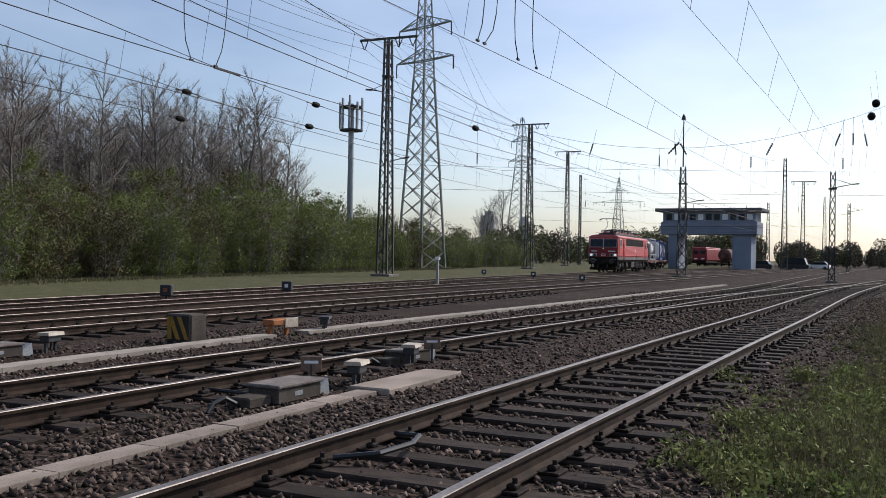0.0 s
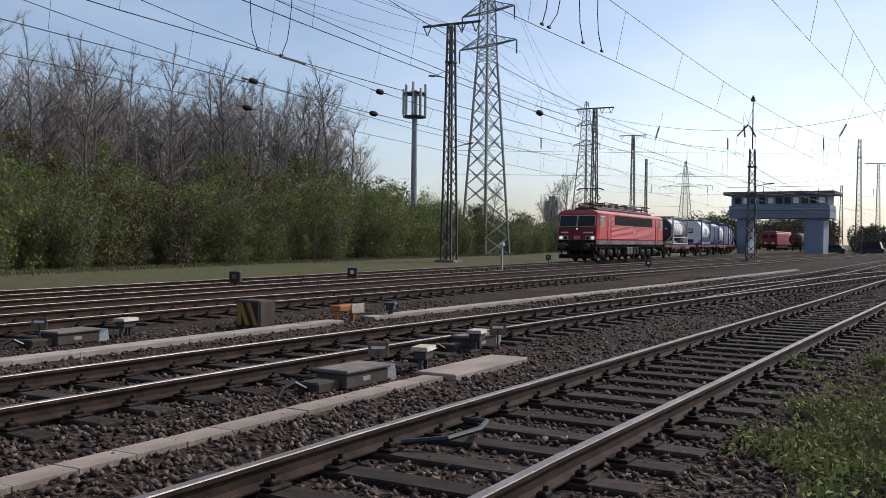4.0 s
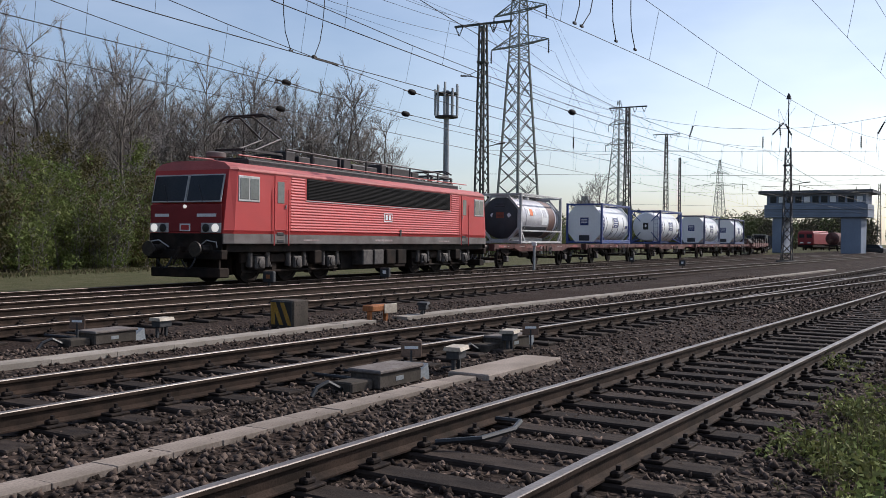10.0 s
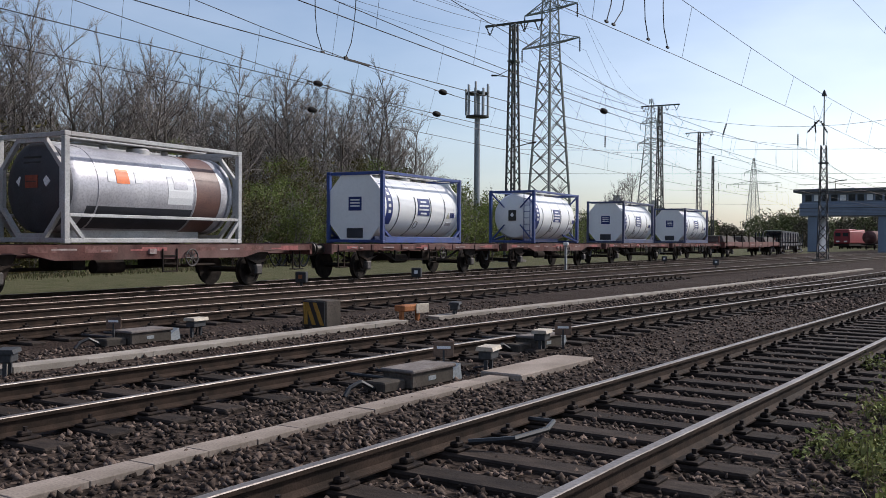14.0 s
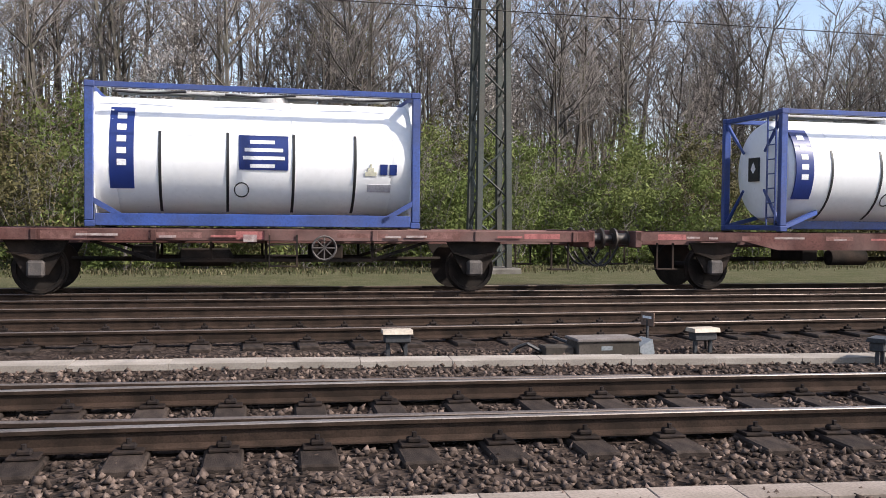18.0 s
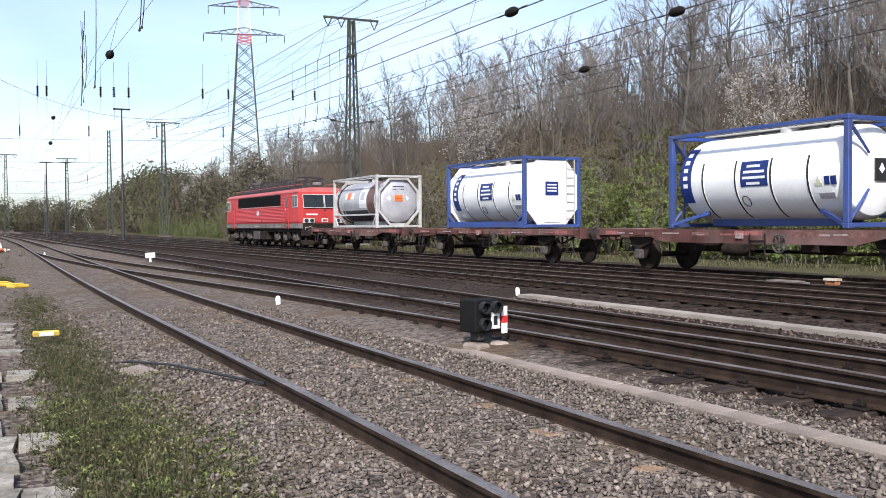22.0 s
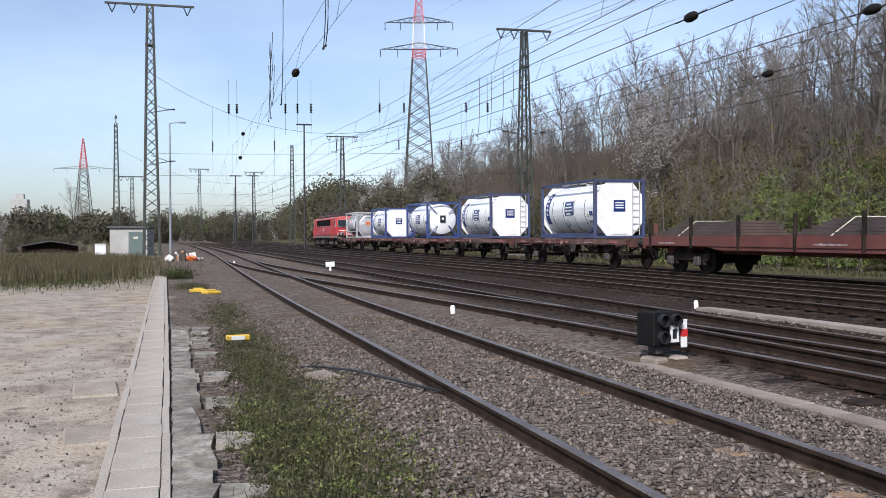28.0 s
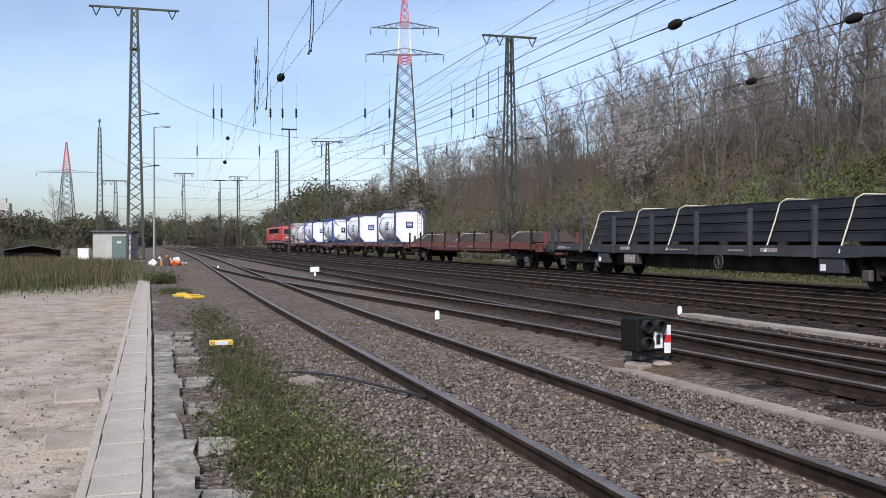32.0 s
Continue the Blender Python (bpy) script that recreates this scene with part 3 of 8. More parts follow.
def locomotive():
    lo = thing("electric_locomotive", "faded red six-axle electric locomotive with grey skirt pulling wagons", "locomotive")
    E = 9.2
    stations = [(-1, 0.0), (-1, 0.35), (1, 0.35), (1, 0.0)]
    sec = [(-1.46, 1.50), (1.46, 1.50), (1.5, 1.6), (1.5, 3.36), (-1.5, 3.36), (-1.5, 1.6)]

    def shell(outline, lid=False):
        m = Mesh()
        k = len(outline)
        for side, inset in stations:
            for y, z in outline:
                rake = 0.0 if z < 2.35 else 0.24 * (z - 2.35)
                nar = 0.93 if inset == 0 else 1.0
                m.v.append((side * (E - inset - (rake if inset == 0 else rake * 0.6)), y * nar, z))
        for i in range(3):
            for j in range(k):
                q = (j + 1) % k
                m.f.append((i * k + j, i * k + q, (i + 1) * k + q, (i + 1) * k + j))
        m.f += [tuple(range(k)), tuple(3 * k + j for j in range(k))]
        return m
    body = part("body", shell(sec), RED, lo, "faded red body")
    part("skirt", shell([(-1.49, 1.2), (1.49, 1.2), (1.5, 1.22), (1.5, 1.497), (-1.5, 1.497), (-1.5, 1.22)]), SKIRT, lo, "dusty grey skirt below the red")
    part("underframe", Mesh().cbox(-9.0, 9.0, -1.34, 1.34, 0.96, 1.205, 0.02), UNDER, lo, "sooty underframe")
    part("roof", shell([(-1.52, 3.363), (1.52, 3.363), (1.5, 3.42), (1.26, 3.56), (0.8, 3.63), (-0.8, 3.63), (-1.26, 3.56), (-1.5, 3.42)]), ROOF_RED, lo, "red roof edge, painted paler as sunlit")
    for s in (-1, 1):
        # the nose: red face, painted darker on the shaded front end, two windscreens, lamps
        m = Mesh().cbox(min(s * 9.2, s * 9.225), max(s * 9.2, s * 9.225), -1.34, 1.34, 1.54, 2.34, 0.01)
        part("nose_panel", m, NOSE_RED if s < 0 else RED, body)
        for y0, y1 in ((-1.27, -0.05), (0.05, 1.27)):
            tilt = Matrix.Translation((s * 9.205, 0, 2.42)) @ Matrix.Rotation(-s * math.atan(0.24), 4, "Y")
            fr = part("window_frame", Mesh().cbox(*sorted((s * -0.02, s * 0.025)), y0 - 0.04, y1 + 0.04, -0.02, 0.82, 0.012, tilt), FRAME_GREY, body, "pale rubber window surround")
            part("windscreen", Mesh().cbox(*sorted((s * -0.01, s * 0.035)), y0, y1, 0.02, 0.78, 0.008, tilt), GLASS, fr, "dark windscreen")
            part("wiper", Mesh().rod(tilt @ Vector((s * 0.045, (y0 + y1) / 2, 0.0)), tilt @ Vector((s * 0.045, (y0 + y1) / 2 + 0.25, 0.5)), 0.012), INK, fr)
        for y in (-0.98, 0.98):
            x0, x1 = sorted((s * 9.22, s * 9.26))
            lamp = part("lamp_panel", Mesh().cbox(x0, x1, y - 0.36, y + 0.36, 1.52, 1.80, 0.012), FRAME_GREY, lo, "pale lamp panel")
            for yy, mm in ((y - 0.17, LAMP_GLOW if s < 0 and y < 0 else INK), (y + 0.17, LAMP_GLOW if s < 0 and y > 0 else INK)):
                part("headlight", Mesh().lathe((s * 9.24, yy, 1.66), (s * 9.30, yy, 1.66), [(0, 0.12), (0.8, 0.12), (1, 0.09)], 16), mm, lamp, "", 40)
        part("headlight", Mesh().lathe((s * 9.215, 0, 2.28), (s * 9.27, 0, 2.28), [(0, 0.055), (0.8, 0.055), (1, 0.04)], 14), LAMP_GLOW if s < 0 else INK, lo, "small middle headlight", 40)
        x0, x1 = sorted((s * 9.228, s * 9.24))
        for y0, y1, z0, z1 in ((-1.15, -0.45, 1.98, 2.07), (0.62, 1.15, 1.98, 2.07)):
            part("number_bar", Mesh().box(x0, x1, y0, y1, z0, z1), LETTER, body)
        m = Mesh().cbox(x0, x1, -0.2, 0.2, 1.56, 1.78, 0.005)
        part("emblem", m, LETTER, body, "small white rectangular emblem")
        part("emblem_field", Mesh().box(*sorted((s * 9.241, s * 9.245)), -0.15, 0.15, 1.60, 1.74), RED, body)
        m = Mesh().cbox(*sorted((s * 9.0, s * 9.3)), -1.4, 1.4, 0.75, 1.02, 0.03)
        m.cbox(*sorted((s * 8.8, s * 9.25)), -1.3, 1.3, 0.22, 0.5, 0.03)
        for y in (-1.15, 1.15):
            m.bar((s * 9.1, y, 0.5), (s * 9.1, y, 0.8), 0.08)
        part("buffer_beam", m, UNDER, lo)
        buffers(lo, s * 9.2, s)
        part("front_apron", Mesh().cbox(*sorted((s * 9.19, s * 9.232)), -1.36, 1.36, 0.98, 1.5, 0.012), UNDER, lo, "sooty black front apron")
        for y in (-1, 1):
            part("hand_rail", Mesh().path([(s * 9.3, y * 1.25, 1.1), (s * 9.34, y * 1.25, 1.25), (s * 9.34, y * 0.9, 1.3), (s * 9.3, y * 0.55, 1.1)], 0.018, 6), FRAME_GREY, lo)
            # cab side window, door with its steps
            x0, x1 = sorted((s * 7.75, s * 8.62))
            yy = y * 1.5
            o = lambda a, b: sorted((yy + y * a, yy + y * b))
            w = part("cab_window", Mesh().cbox(x0 - 0.06, x1 + 0.06, *o(-0.02, 0.02), 2.44, 3.20, 0.015), FRAME_GREY, lo, "grey framed cab side window")
            xm = (x0 + x1) / 2
            for a, b in ((x0, xm - 0.03), (xm + 0.03, x1)):
                part("pane", Mesh().cbox(a, b, *o(0, 0.028), 2.51, 3.13, 0.008), CAB_PANE, w)
            d = part("door", Mesh().cbox(*sorted((s * 6.35, s * 6.95)), *o(-0.02, 0.018), 1.62, 3.30, 0.01), RED, lo, "narrow red cab door")
            part("door_window", Mesh().cbox(*sorted((s * 6.47, s * 6.83)), *o(0, 0.026), 2.45, 3.12, 0.01), CAB_PANE, d)
            part("door_handle", Mesh().rod((s * 6.42, yy + y * 0.03, 2.30), (s * 6.42, yy + y * 0.05, 2.42), 0.02), FRAME_GREY, d)
            for xx in (6.28, 7.02):
                part("hand_rail", Mesh().rod((s * xx, yy + y * 0.05, 1.15), (s * xx, yy + y * 0.05, 2.9), 0.02), RED, d)
            for z in (1.24, 1.46):
                part("step", Mesh().cbox(*sorted((s * 6.48, s * 6.82)), *o(-0.01, 0.012), z, z + 0.1, 0.01), INK, lo)
    for y in (-1, 1):
        yy = y * 1.5
        o = lambda a, b: sorted((yy + y * a, yy + y * b))
        for i in range(11):
            z = 1.60 + i * 0.09
            part("body_rib", Mesh().prism([(o(0, 0.028)[0] if y > 0 else o(0, 0.028)[1], z), ((yy + y * 0.016), z + 0.012), (yy + y * 0.016, z + 0.03), (yy, z + 0.07)], "x", -6.1, 6.1), RED, body)
        for i in range(8):
            z = 2.60 + i * 0.09
            for a, b in ((-6.1, -5.35), (5.35, 6.1)):
                part("body_rib", Mesh().prism([(yy, z), (yy + y * 0.016, z + 0.012), (yy + y * 0.016, z + 0.03), (yy, z + 0.07)], "x", a, b), RED, body)
        g = part("ventilation_grille", Mesh().cbox(-5.25, 5.25, *o(-0.01, 0.012), 2.62, 3.30, 0.01), BLACK, lo, "long black ventilation grille")
        for i in range(13):
            z = 2.66 + i * 0.048
            part("louvre", Mesh().prism([(yy + y * 0.01, z + 0.03), (yy + y * 0.03, z), (yy + y * 0.03, z + 0.012)], "x", -5.2, 5.2), BLACK, g)
        part("grille_sill", Mesh().box(-5.3, 5.3, *o(0, 0.03), 2.575, 2.60), FRAME_GREY, lo)
        m = Mesh()
        for x0, x1, z0, z1 in ((-0.3, 0.3, 2.02, 2.05), (-0.3, 0.3, 2.31, 2.34), (-0.3, -0.27, 2.05, 2.31), (0.27, 0.3, 2.05, 2.31), (-0.2, -0.04, 2.09, 2.27), (0.04, 0.2, 2.09, 2.27)):
            m.box(x0, x1, *o(0.018, 0.022), z0, z1)
        part("emblem", m, LETTER, body, "small pale outlined emblem")
        part("marking", Mesh().box(-0.9, 0.35, *o(0.0, 0.004), 1.3, 1.37), FADED, lo)
        part("marking", Mesh().box(-5.4, -4.5, *o(0.0, 0.004), 1.3, 1.35), FADED, lo)
        part("marking", Mesh().box(4.2, 5.2, *o(0.0, 0.004), 1.3, 1.35), FADED, lo)
        part("filler_cap", Mesh().box(0.9, 1.0, *o(0.0, 0.034), 1.52, 1.75), INK, lo)
        part("gutter", Mesh().box(-8.7, 8.7, *o(0.0, 0.035), 3.335, 3.365), ROOF_RED, lo)
    # bogies
    for s in (-1, 1):
        bx = s * 5.35
        bg = part("bogie_frame", Mesh().cbox(bx - 2.75, bx + 2.75, -1.12, -0.98, 0.62, 0.92, 0.03).cbox(bx - 2.75, bx + 2.75, 0.98, 1.12, 0.62, 0.92, 0.03).cbox(bx - 2.6, bx + 2.6, -1.0, 1.0, 0.72, 0.98, 0.03), UNDER, lo, "black three-axle bogie")
        for k in (-1.95, 0, 1.95):
            w = part("wheelset", Mesh().rod((0, -0.7, 0), (0, 0.7, 0), 0.1, n=8), UNDER, bg, at=pose(bx + k, 0, 0.62))
            w.parent = lo
            for q in (-1, 1):
                part("wheel", Mesh().lathe((0, q * 0.69, 0), (0, q * 0.83, 0), [(0, 0.65), (0.2, 0.65), (0.25, 0.62), (0.9, 0.61), (0.9, 0.53), (0.6, 0.52), (0.6, 0.2), (1, 0.18)], 28), UNDER, w, "", 40)
            for q in (-1, 1):
                part("axle_box", Mesh().cbox(bx + k - 0.24, bx + k + 0.24, *sorted((q * 1.0, q * 1.28)), 0.42, 0.82, 0.05), AXLEBOX, bg)
                for dx in (-0.42, 0.42):
                    part("spring", Mesh().lathe((bx + k + dx, q * 1.14, 0.5), (bx + k + dx, q * 1.14, 0.98), [(0, 0.1), (0.1, 0.11), (0.9, 0.11), (1, 0.1)], 10), AXLEBOX, bg, "", 40)
        for q in (-1, 1):
            part("sand_box", Mesh().cbox(bx + 0.75, bx + 1.2, *sorted((q * 1.1, q * 1.38)), 0.55, 1.0, 0.04), UNDER, bg)
            part("brake_rod", Mesh().rod((bx - 2.6, q * 1.05, 0.36), (bx + 2.6, q * 1.05, 0.36), 0.04), UNDER, bg)
        part("traction_motors", Mesh().cbox(bx - 2.7, bx + 2.7, -0.66, 0.66, 0.26, 0.98, 0.08), UNDER, bg, "sooty motor casings between the wheels")
        for q in (-1, 1):
            for k in (-2.5, -0.98, 0.98, 2.5):
                part("brake_hanger", Mesh().prism([(bx + k - 0.14, 1.0), (bx + k + 0.14, 1.0), (bx + k + 0.09, 0.25), (bx + k - 0.09, 0.25)], "y", *sorted((q * 0.86, q * 1.04))), UNDER, bg)
            for k in (-1.95, 0, 1.95):
                part("axle_cap", Mesh().lathe((bx + k, q * 1.28, 0.62), (bx + k, q * 1.34, 0.62), [(0, 0.15), (0.6, 0.15), (1, 0.1)], 12), AXLEBOX, bg, "dusty axle box cap", 40)
                part("damper", Mesh().rod((bx + k + 0.3, q * 1.2, 0.95), (bx + k + 0.55, q * 1.2, 0.5), 0.05, n=8), AXLEBOX, bg)
    part("transformer_tank", Mesh().cbox(-2.4, 2.4, -0.95, 0.95, 0.28, 1.02, 0.06), UNDER, lo, "black transformer tank under the floor")
    for q in (-1, 1):
        for x0 in (-1.6, -0.8, 0.1, 0.95):
            part("battery_box", Mesh().cbox(x0, x0 + 0.68, *sorted((q * 0.9, q * 1.42)), 0.45, 1.0, 0.03), AXLEBOX if x0 in (-1.6, -0.8) else UNDER, lo)
    # roof gear: two pantographs, one raised, insulators, bus bars
    part("roof_walkway", Mesh().cbox(-7.4, 7.4, -0.84, 0.84, 3.6, 3.79, 0.03).cbox(-7.2, 7.2, -0.62, 0.62, 3.79, 3.86, 0.01), COPPER, lo, "dark raised roof deck")
    for s, up in ((-1, True), (1, False)):
        px = s * 6.3
        m = Mesh()
        for a, b in (((px - 0.95, -0.55), (px + 0.95, -0.55)), ((px - 0.95, 0.55), (px + 0.95, 0.55)), ((px - 0.95, -0.55), (px - 0.95, 0.55)), ((px + 0.95, -0.55), (px + 0.95, 0.55))):
            m.bar((*a, 4.10), (*b, 4.10), 0.07)
        pan = part("pantograph", m, COPPER, lo, "raised pantograph" if up else "folded pantograph")
        for a in (px - 0.95, px + 0.95):
            for y in (-0.55, 0.55):
                part("insulator", Mesh().lathe((a, y, 3.82), (a, y, 4.08), [(0, 0.07), (0.2, 0.04), (0.3, 0.085), (0.45, 0.04), (0.6, 0.085), (0.75, 0.04), (0.9, 0.08), (1, 0.05)], 10), COPPER, pan)
        top = 5.25 if up else 4.34
        knee = (px + 1.15, (4.1 + top) / 2 - 0.05) if up else (px + 1.0, 4.2)
        m = Mesh()
        for y in (-0.42, 0.42):
            m.rod((px - 0.3, y, 4.12), (knee[0], y * 0.9, knee[1]), 0.035)
            m.rod((knee[0], y * 0.9, knee[1]), (px - 0.25, y * 0.6, top), 0.028)
        part("pantograph_arm", m, COPPER, pan)
        m = Mesh().path([(px - 0.25, -0.98, top - 0.14), (px - 0.25, -0.72, top), (px - 0.25, 0.72, top), (px - 0.25, 0.98, top - 0.14)], 0.035, 6)
        m.path([(px + 0.1, -0.98, top - 0.14), (px + 0.1, -0.72, top), (px + 0.1, 0.72, top), (px + 0.1, 0.98, top - 0.14)], 0.035, 6)
        part("collector_head", m, COPPER, pan)
    m = Mesh().path([(-5.2, 0.3, 4.22), (-2.5, 0.35, 4.2), (0, 0.3, 4.24), (3.2, 0.35, 4.2), (5.2, 0.3, 4.22)], 0.03, 6)
    part("bus_bar", m, COPPER, lo)
    for x in (-4.2, -2.5, -0.8, 1.0, 2.8, 4.2):
        part("insulator", Mesh().lathe((x, 0.33, 3.85), (x, 0.33, 4.22), [(0, 0.08), (0.2, 0.05), (0.3, 0.1), (0.45, 0.05), (0.6, 0.1), (0.75, 0.05), (0.9, 0.09), (1, 0.05)], 10), COPPER, lo)
    for x0, x1, h in ((-3.4, -1.9, 0.34), (-1.5, -1.0, 0.45), (-0.9, 0.9, 0.26), (1.2, 1.6, 0.42), (1.7, 3.5, 0.36), (3.7, 4.3, 0.3), (-5.0, -4.5, 0.4), (-4.3, -3.6, 0.28)):
        part("roof_box", Mesh().cbox(x0, x1, -0.5, 0.15, 3.86, 3.86 + h, 0.03), COPPER, lo)
    for x in (-5.4, -3.9, -2.2, -0.4, 1.5, 3.0, 4.6, 5.5):
        part("roof_post", Mesh().rod((x, -0.78, 3.82), (x, -0.78, 4.28), 0.035), COPPER, lo)
    part("roof_conduit", Mesh().path([(-5.4, -0.78, 4.26), (-2.2, -0.78, 4.22), (1.5, -0.78, 4.26), (5.5, -0.78, 4.24)], 0.03, 6), COPPER, lo)
    for x in (-7.0, 7.0):
        part("roof_fan", Mesh().lathe((x + 0.9 * (1 if x > 0 else -1), 0, 3.82), (x + 0.9 * (1 if x > 0 else -1), 0, 3.98), [(0, 0.3), (0.8, 0.3), (1, 0.24)], 16), SKIRT, lo, "", 40)
    for y in (-0.95, 0.95):
        part("roof_rail", Mesh().rod((-8.0, y, 3.86), (8.0, y, 3.86), 0.022), ROOF_RED, lo)
    TRAIN.append((lo, 9.2, 19.0))
    return lo


def container_wagon(kind_, label, back):
    """A two-axle flat wagon. kind_ 0: straight sill with truss rods; 1: deep sill in the middle."""
    w = thing("container_wagon", label, "railway wagon", "container wagons of the train")
    L = 6.4
    for y in (-1, 1):
        a, b = sorted((y * 1.18, y * 1.3))
        if kind_ == 0:
            m = Mesh().cbox(-L, L, a, b, 0.98, 1.20, 0.015)
            for x in range(-6, 7, 2):
                m.cbox(x - 0.05, x + 0.05, *sorted((y * 1.3, y * 1.33)), 0.99, 1.19, 0.008)
        else:
            m = Mesh().prism([(-L, 1.2), (L, 1.2), (L, 1.02), (4.0, 1.02), (3.2, 0.84), (-3.2, 0.84), (-4.0, 1.02), (-L, 1.02)], "y", a, b)
        part("side_sill", m, WAGON, w, "rusty brown side sill with faded markings")
        for x0, x1, z, mm in ((-5.3, -5.0, 1.07, FADED), (-4.8, -4.6, 1.06, FADED), (-3.3, -2.6, 1.07, FADED), (2.2, 2.5, 1.05, FADED), (2.6, 3.0, 1.06, FADED), (-1.9, -1.6, 1.04, FADED), (-1.0, -0.5, 1.05, FADED_PINK), (4.4, 4.9, 1.06, FADED_PINK)):
            part("marking_bar", Mesh().box(x0, x1, *sorted((y * 1.331, y * 1.335)) if kind_ == 0 else sorted((y * 1.301, y * 1.305)), z, z + 0.04), mm, w, "faded lettering bar")
        rnd = random.Random(int(back * 10) + y)
        for k in range(7):
            x0 = -6.0 + k * 1.75 + rnd.uniform(0, 0.5)
            lift = 1.302 if kind_ else (1.302 if (x0 % 2) > 0.06 else 1.331)
            part("paint_patch", Mesh().box(x0, x0 + rnd.uniform(0.35, 1.0), *sorted((y * 1.29, y * lift)), 1.03 + rnd.uniform(-0.02, 0.03), 1.14 + rnd.uniform(-0.02, 0.04)), SILL_PATCH if k % 3 else FADED_PINK, w, "faded patch of older paint")
    deck = Mesh()
    for x in (-6.3, -4.6, -3.0, -1.5, 0, 1.5, 3.0, 4.6, 6.3):
        deck.cbox(x - 0.09, x + 0.09, -1.2, 1.2, 1.0, 1.19, 0.01)
    for y in (-0.4, 0.4):
        deck.cbox(-6.4, 6.4, y - 0.08, y + 0.08, 0.92, 1.15, 0.01)
    part("underframe", deck, WAGON, w)
    for s in (-1, 1):
        part("end_beam", Mesh().cbox(*sorted((s * 6.28, s * 6.42)), -1.3, 1.3, 0.88, 1.22, 0.015), WAGON, w)
        buffers(w, s * 6.4, s)
        for y0 in (-1.25, 1.05):
            part("twist_lock", Mesh().cbox(s * 3.0 - 0.1, s * 3.0 + 0.1, y0, y0 + 0.2, 1.2, 1.225, 0.006), UNDER, w)
        ax_x = -4.55 if kind_ == 1 and s < 0 else s * 4.0
        wheelset(w, ax_x)
        for y in (-1, 1):
            ax = part("axle_guard", Mesh().prism([(ax_x - 0.55, 0.98), (ax_x + 0.55, 0.98), (ax_x + 0.2, 0.36), (ax_x - 0.2, 0.36)], "y", *sorted((y * 1.0, y * 1.06))), UNDER, w)
            part("axle_box", Mesh().cbox(ax_x - 0.15, ax_x + 0.15, *sorted((y * 0.98, y * 1.2)), 0.32, 0.62, 0.04), AXLEBOX, ax)
            lf = Mesh()
            for i in range(5):
                lf.prism([(ax_x - 0.62 + i * 0.1, 0.80 - i * 0.025), (ax_x, 0.72 - i * 0.025), (ax_x + 0.62 - i * 0.1, 0.80 - i * 0.025), (ax_x, 0.695 - i * 0.025)], "y", *sorted((y * 1.07, y * 1.15)))
            part("leaf_spring", lf, UNDER, ax)
            part("foot_step", Mesh().bar((s * 5.9, y * 1.2, 0.98), (s * 5.9, y * 1.2, 0.45), 0.035).bar((s * 5.55, y * 1.2, 0.98), (s * 5.55, y * 1.2, 0.45), 0.035).cbox(*sorted((s * 5.5, s * 5.95)), *sorted((y * 1.1, y * 1.32)), 0.43, 0.46, 0.006), UNDER, w)
    if kind_ == 0:
        for y in (-1.0, 1.0):
            m = Mesh().bar((-3.1, y, 0.98), (-2.0, y, 0.62), 0.06).bar((-2.0, y, 0.62), (2.0, y, 0.62), 0.06).bar((2.0, y, 0.62), (3.1, y, 0.98), 0.06)
            for x in (-2, -1, 0, 1, 2):
                m.bar((x, y, 0.62), (x, y, 0.98), 0.05)
            part("truss_rod", m, UNDER, w)
    ring = [(1.05 + 0.22 * math.cos(a * math.pi / 8), -1.36, 0.86 + 0.22 * math.sin(a * math.pi / 8)) for a in range(17)]
    m = Mesh().path(ring, 0.022, 6)
    for a in range(0, 8, 2):
        m.rod(ring[a], ring[a + 8], 0.014)
    m.rod((1.05, -1.36, 0.86), (1.05, -1.2, 0.9), 0.02)
    part("brake_wheel", m, AXLEBOX, w, "round hand brake wheel")
    m = Mesh()
    for x in (0.05, 0.55):
        m.bar((x, -1.32, 0.5), (x, -1.32, 1.1), 0.03)
    for z in (0.52, 0.72, 0.92):
        m.bar((0.05, -1.32, z), (0.55, -1.32, z), 0.03)
    part("ladder", m, UNDER, w)
    part("air_tank", Mesh().lathe((-1.6, -0.6, 0.66), (-0.6, -0.6, 0.66), [(0, 0.05), (0.06, 0.17), (0.94, 0.17), (1, 0.05)], 14), UNDER, w, "", 40)
    part("brake_rigging", Mesh().rod((-3.6, 0.2, 0.6), (3.6, 0.2, 0.6), 0.05).cbox(0.9, 1.5, -0.5, 0.5, 0.62, 0.9, 0.03).cbox(-2.4, -2.0, -0.9, 0.3, 0.6, 0.88, 0.03), UNDER, w)
    part("label_plate", Mesh().box(-0.42, -0.18, -1.345, -1.336 if kind_ == 0 else -1.30, 0.97, 1.1), FADED, w, "small dull white plate")
    TRAIN.append((w, back, 14.0))
    return w


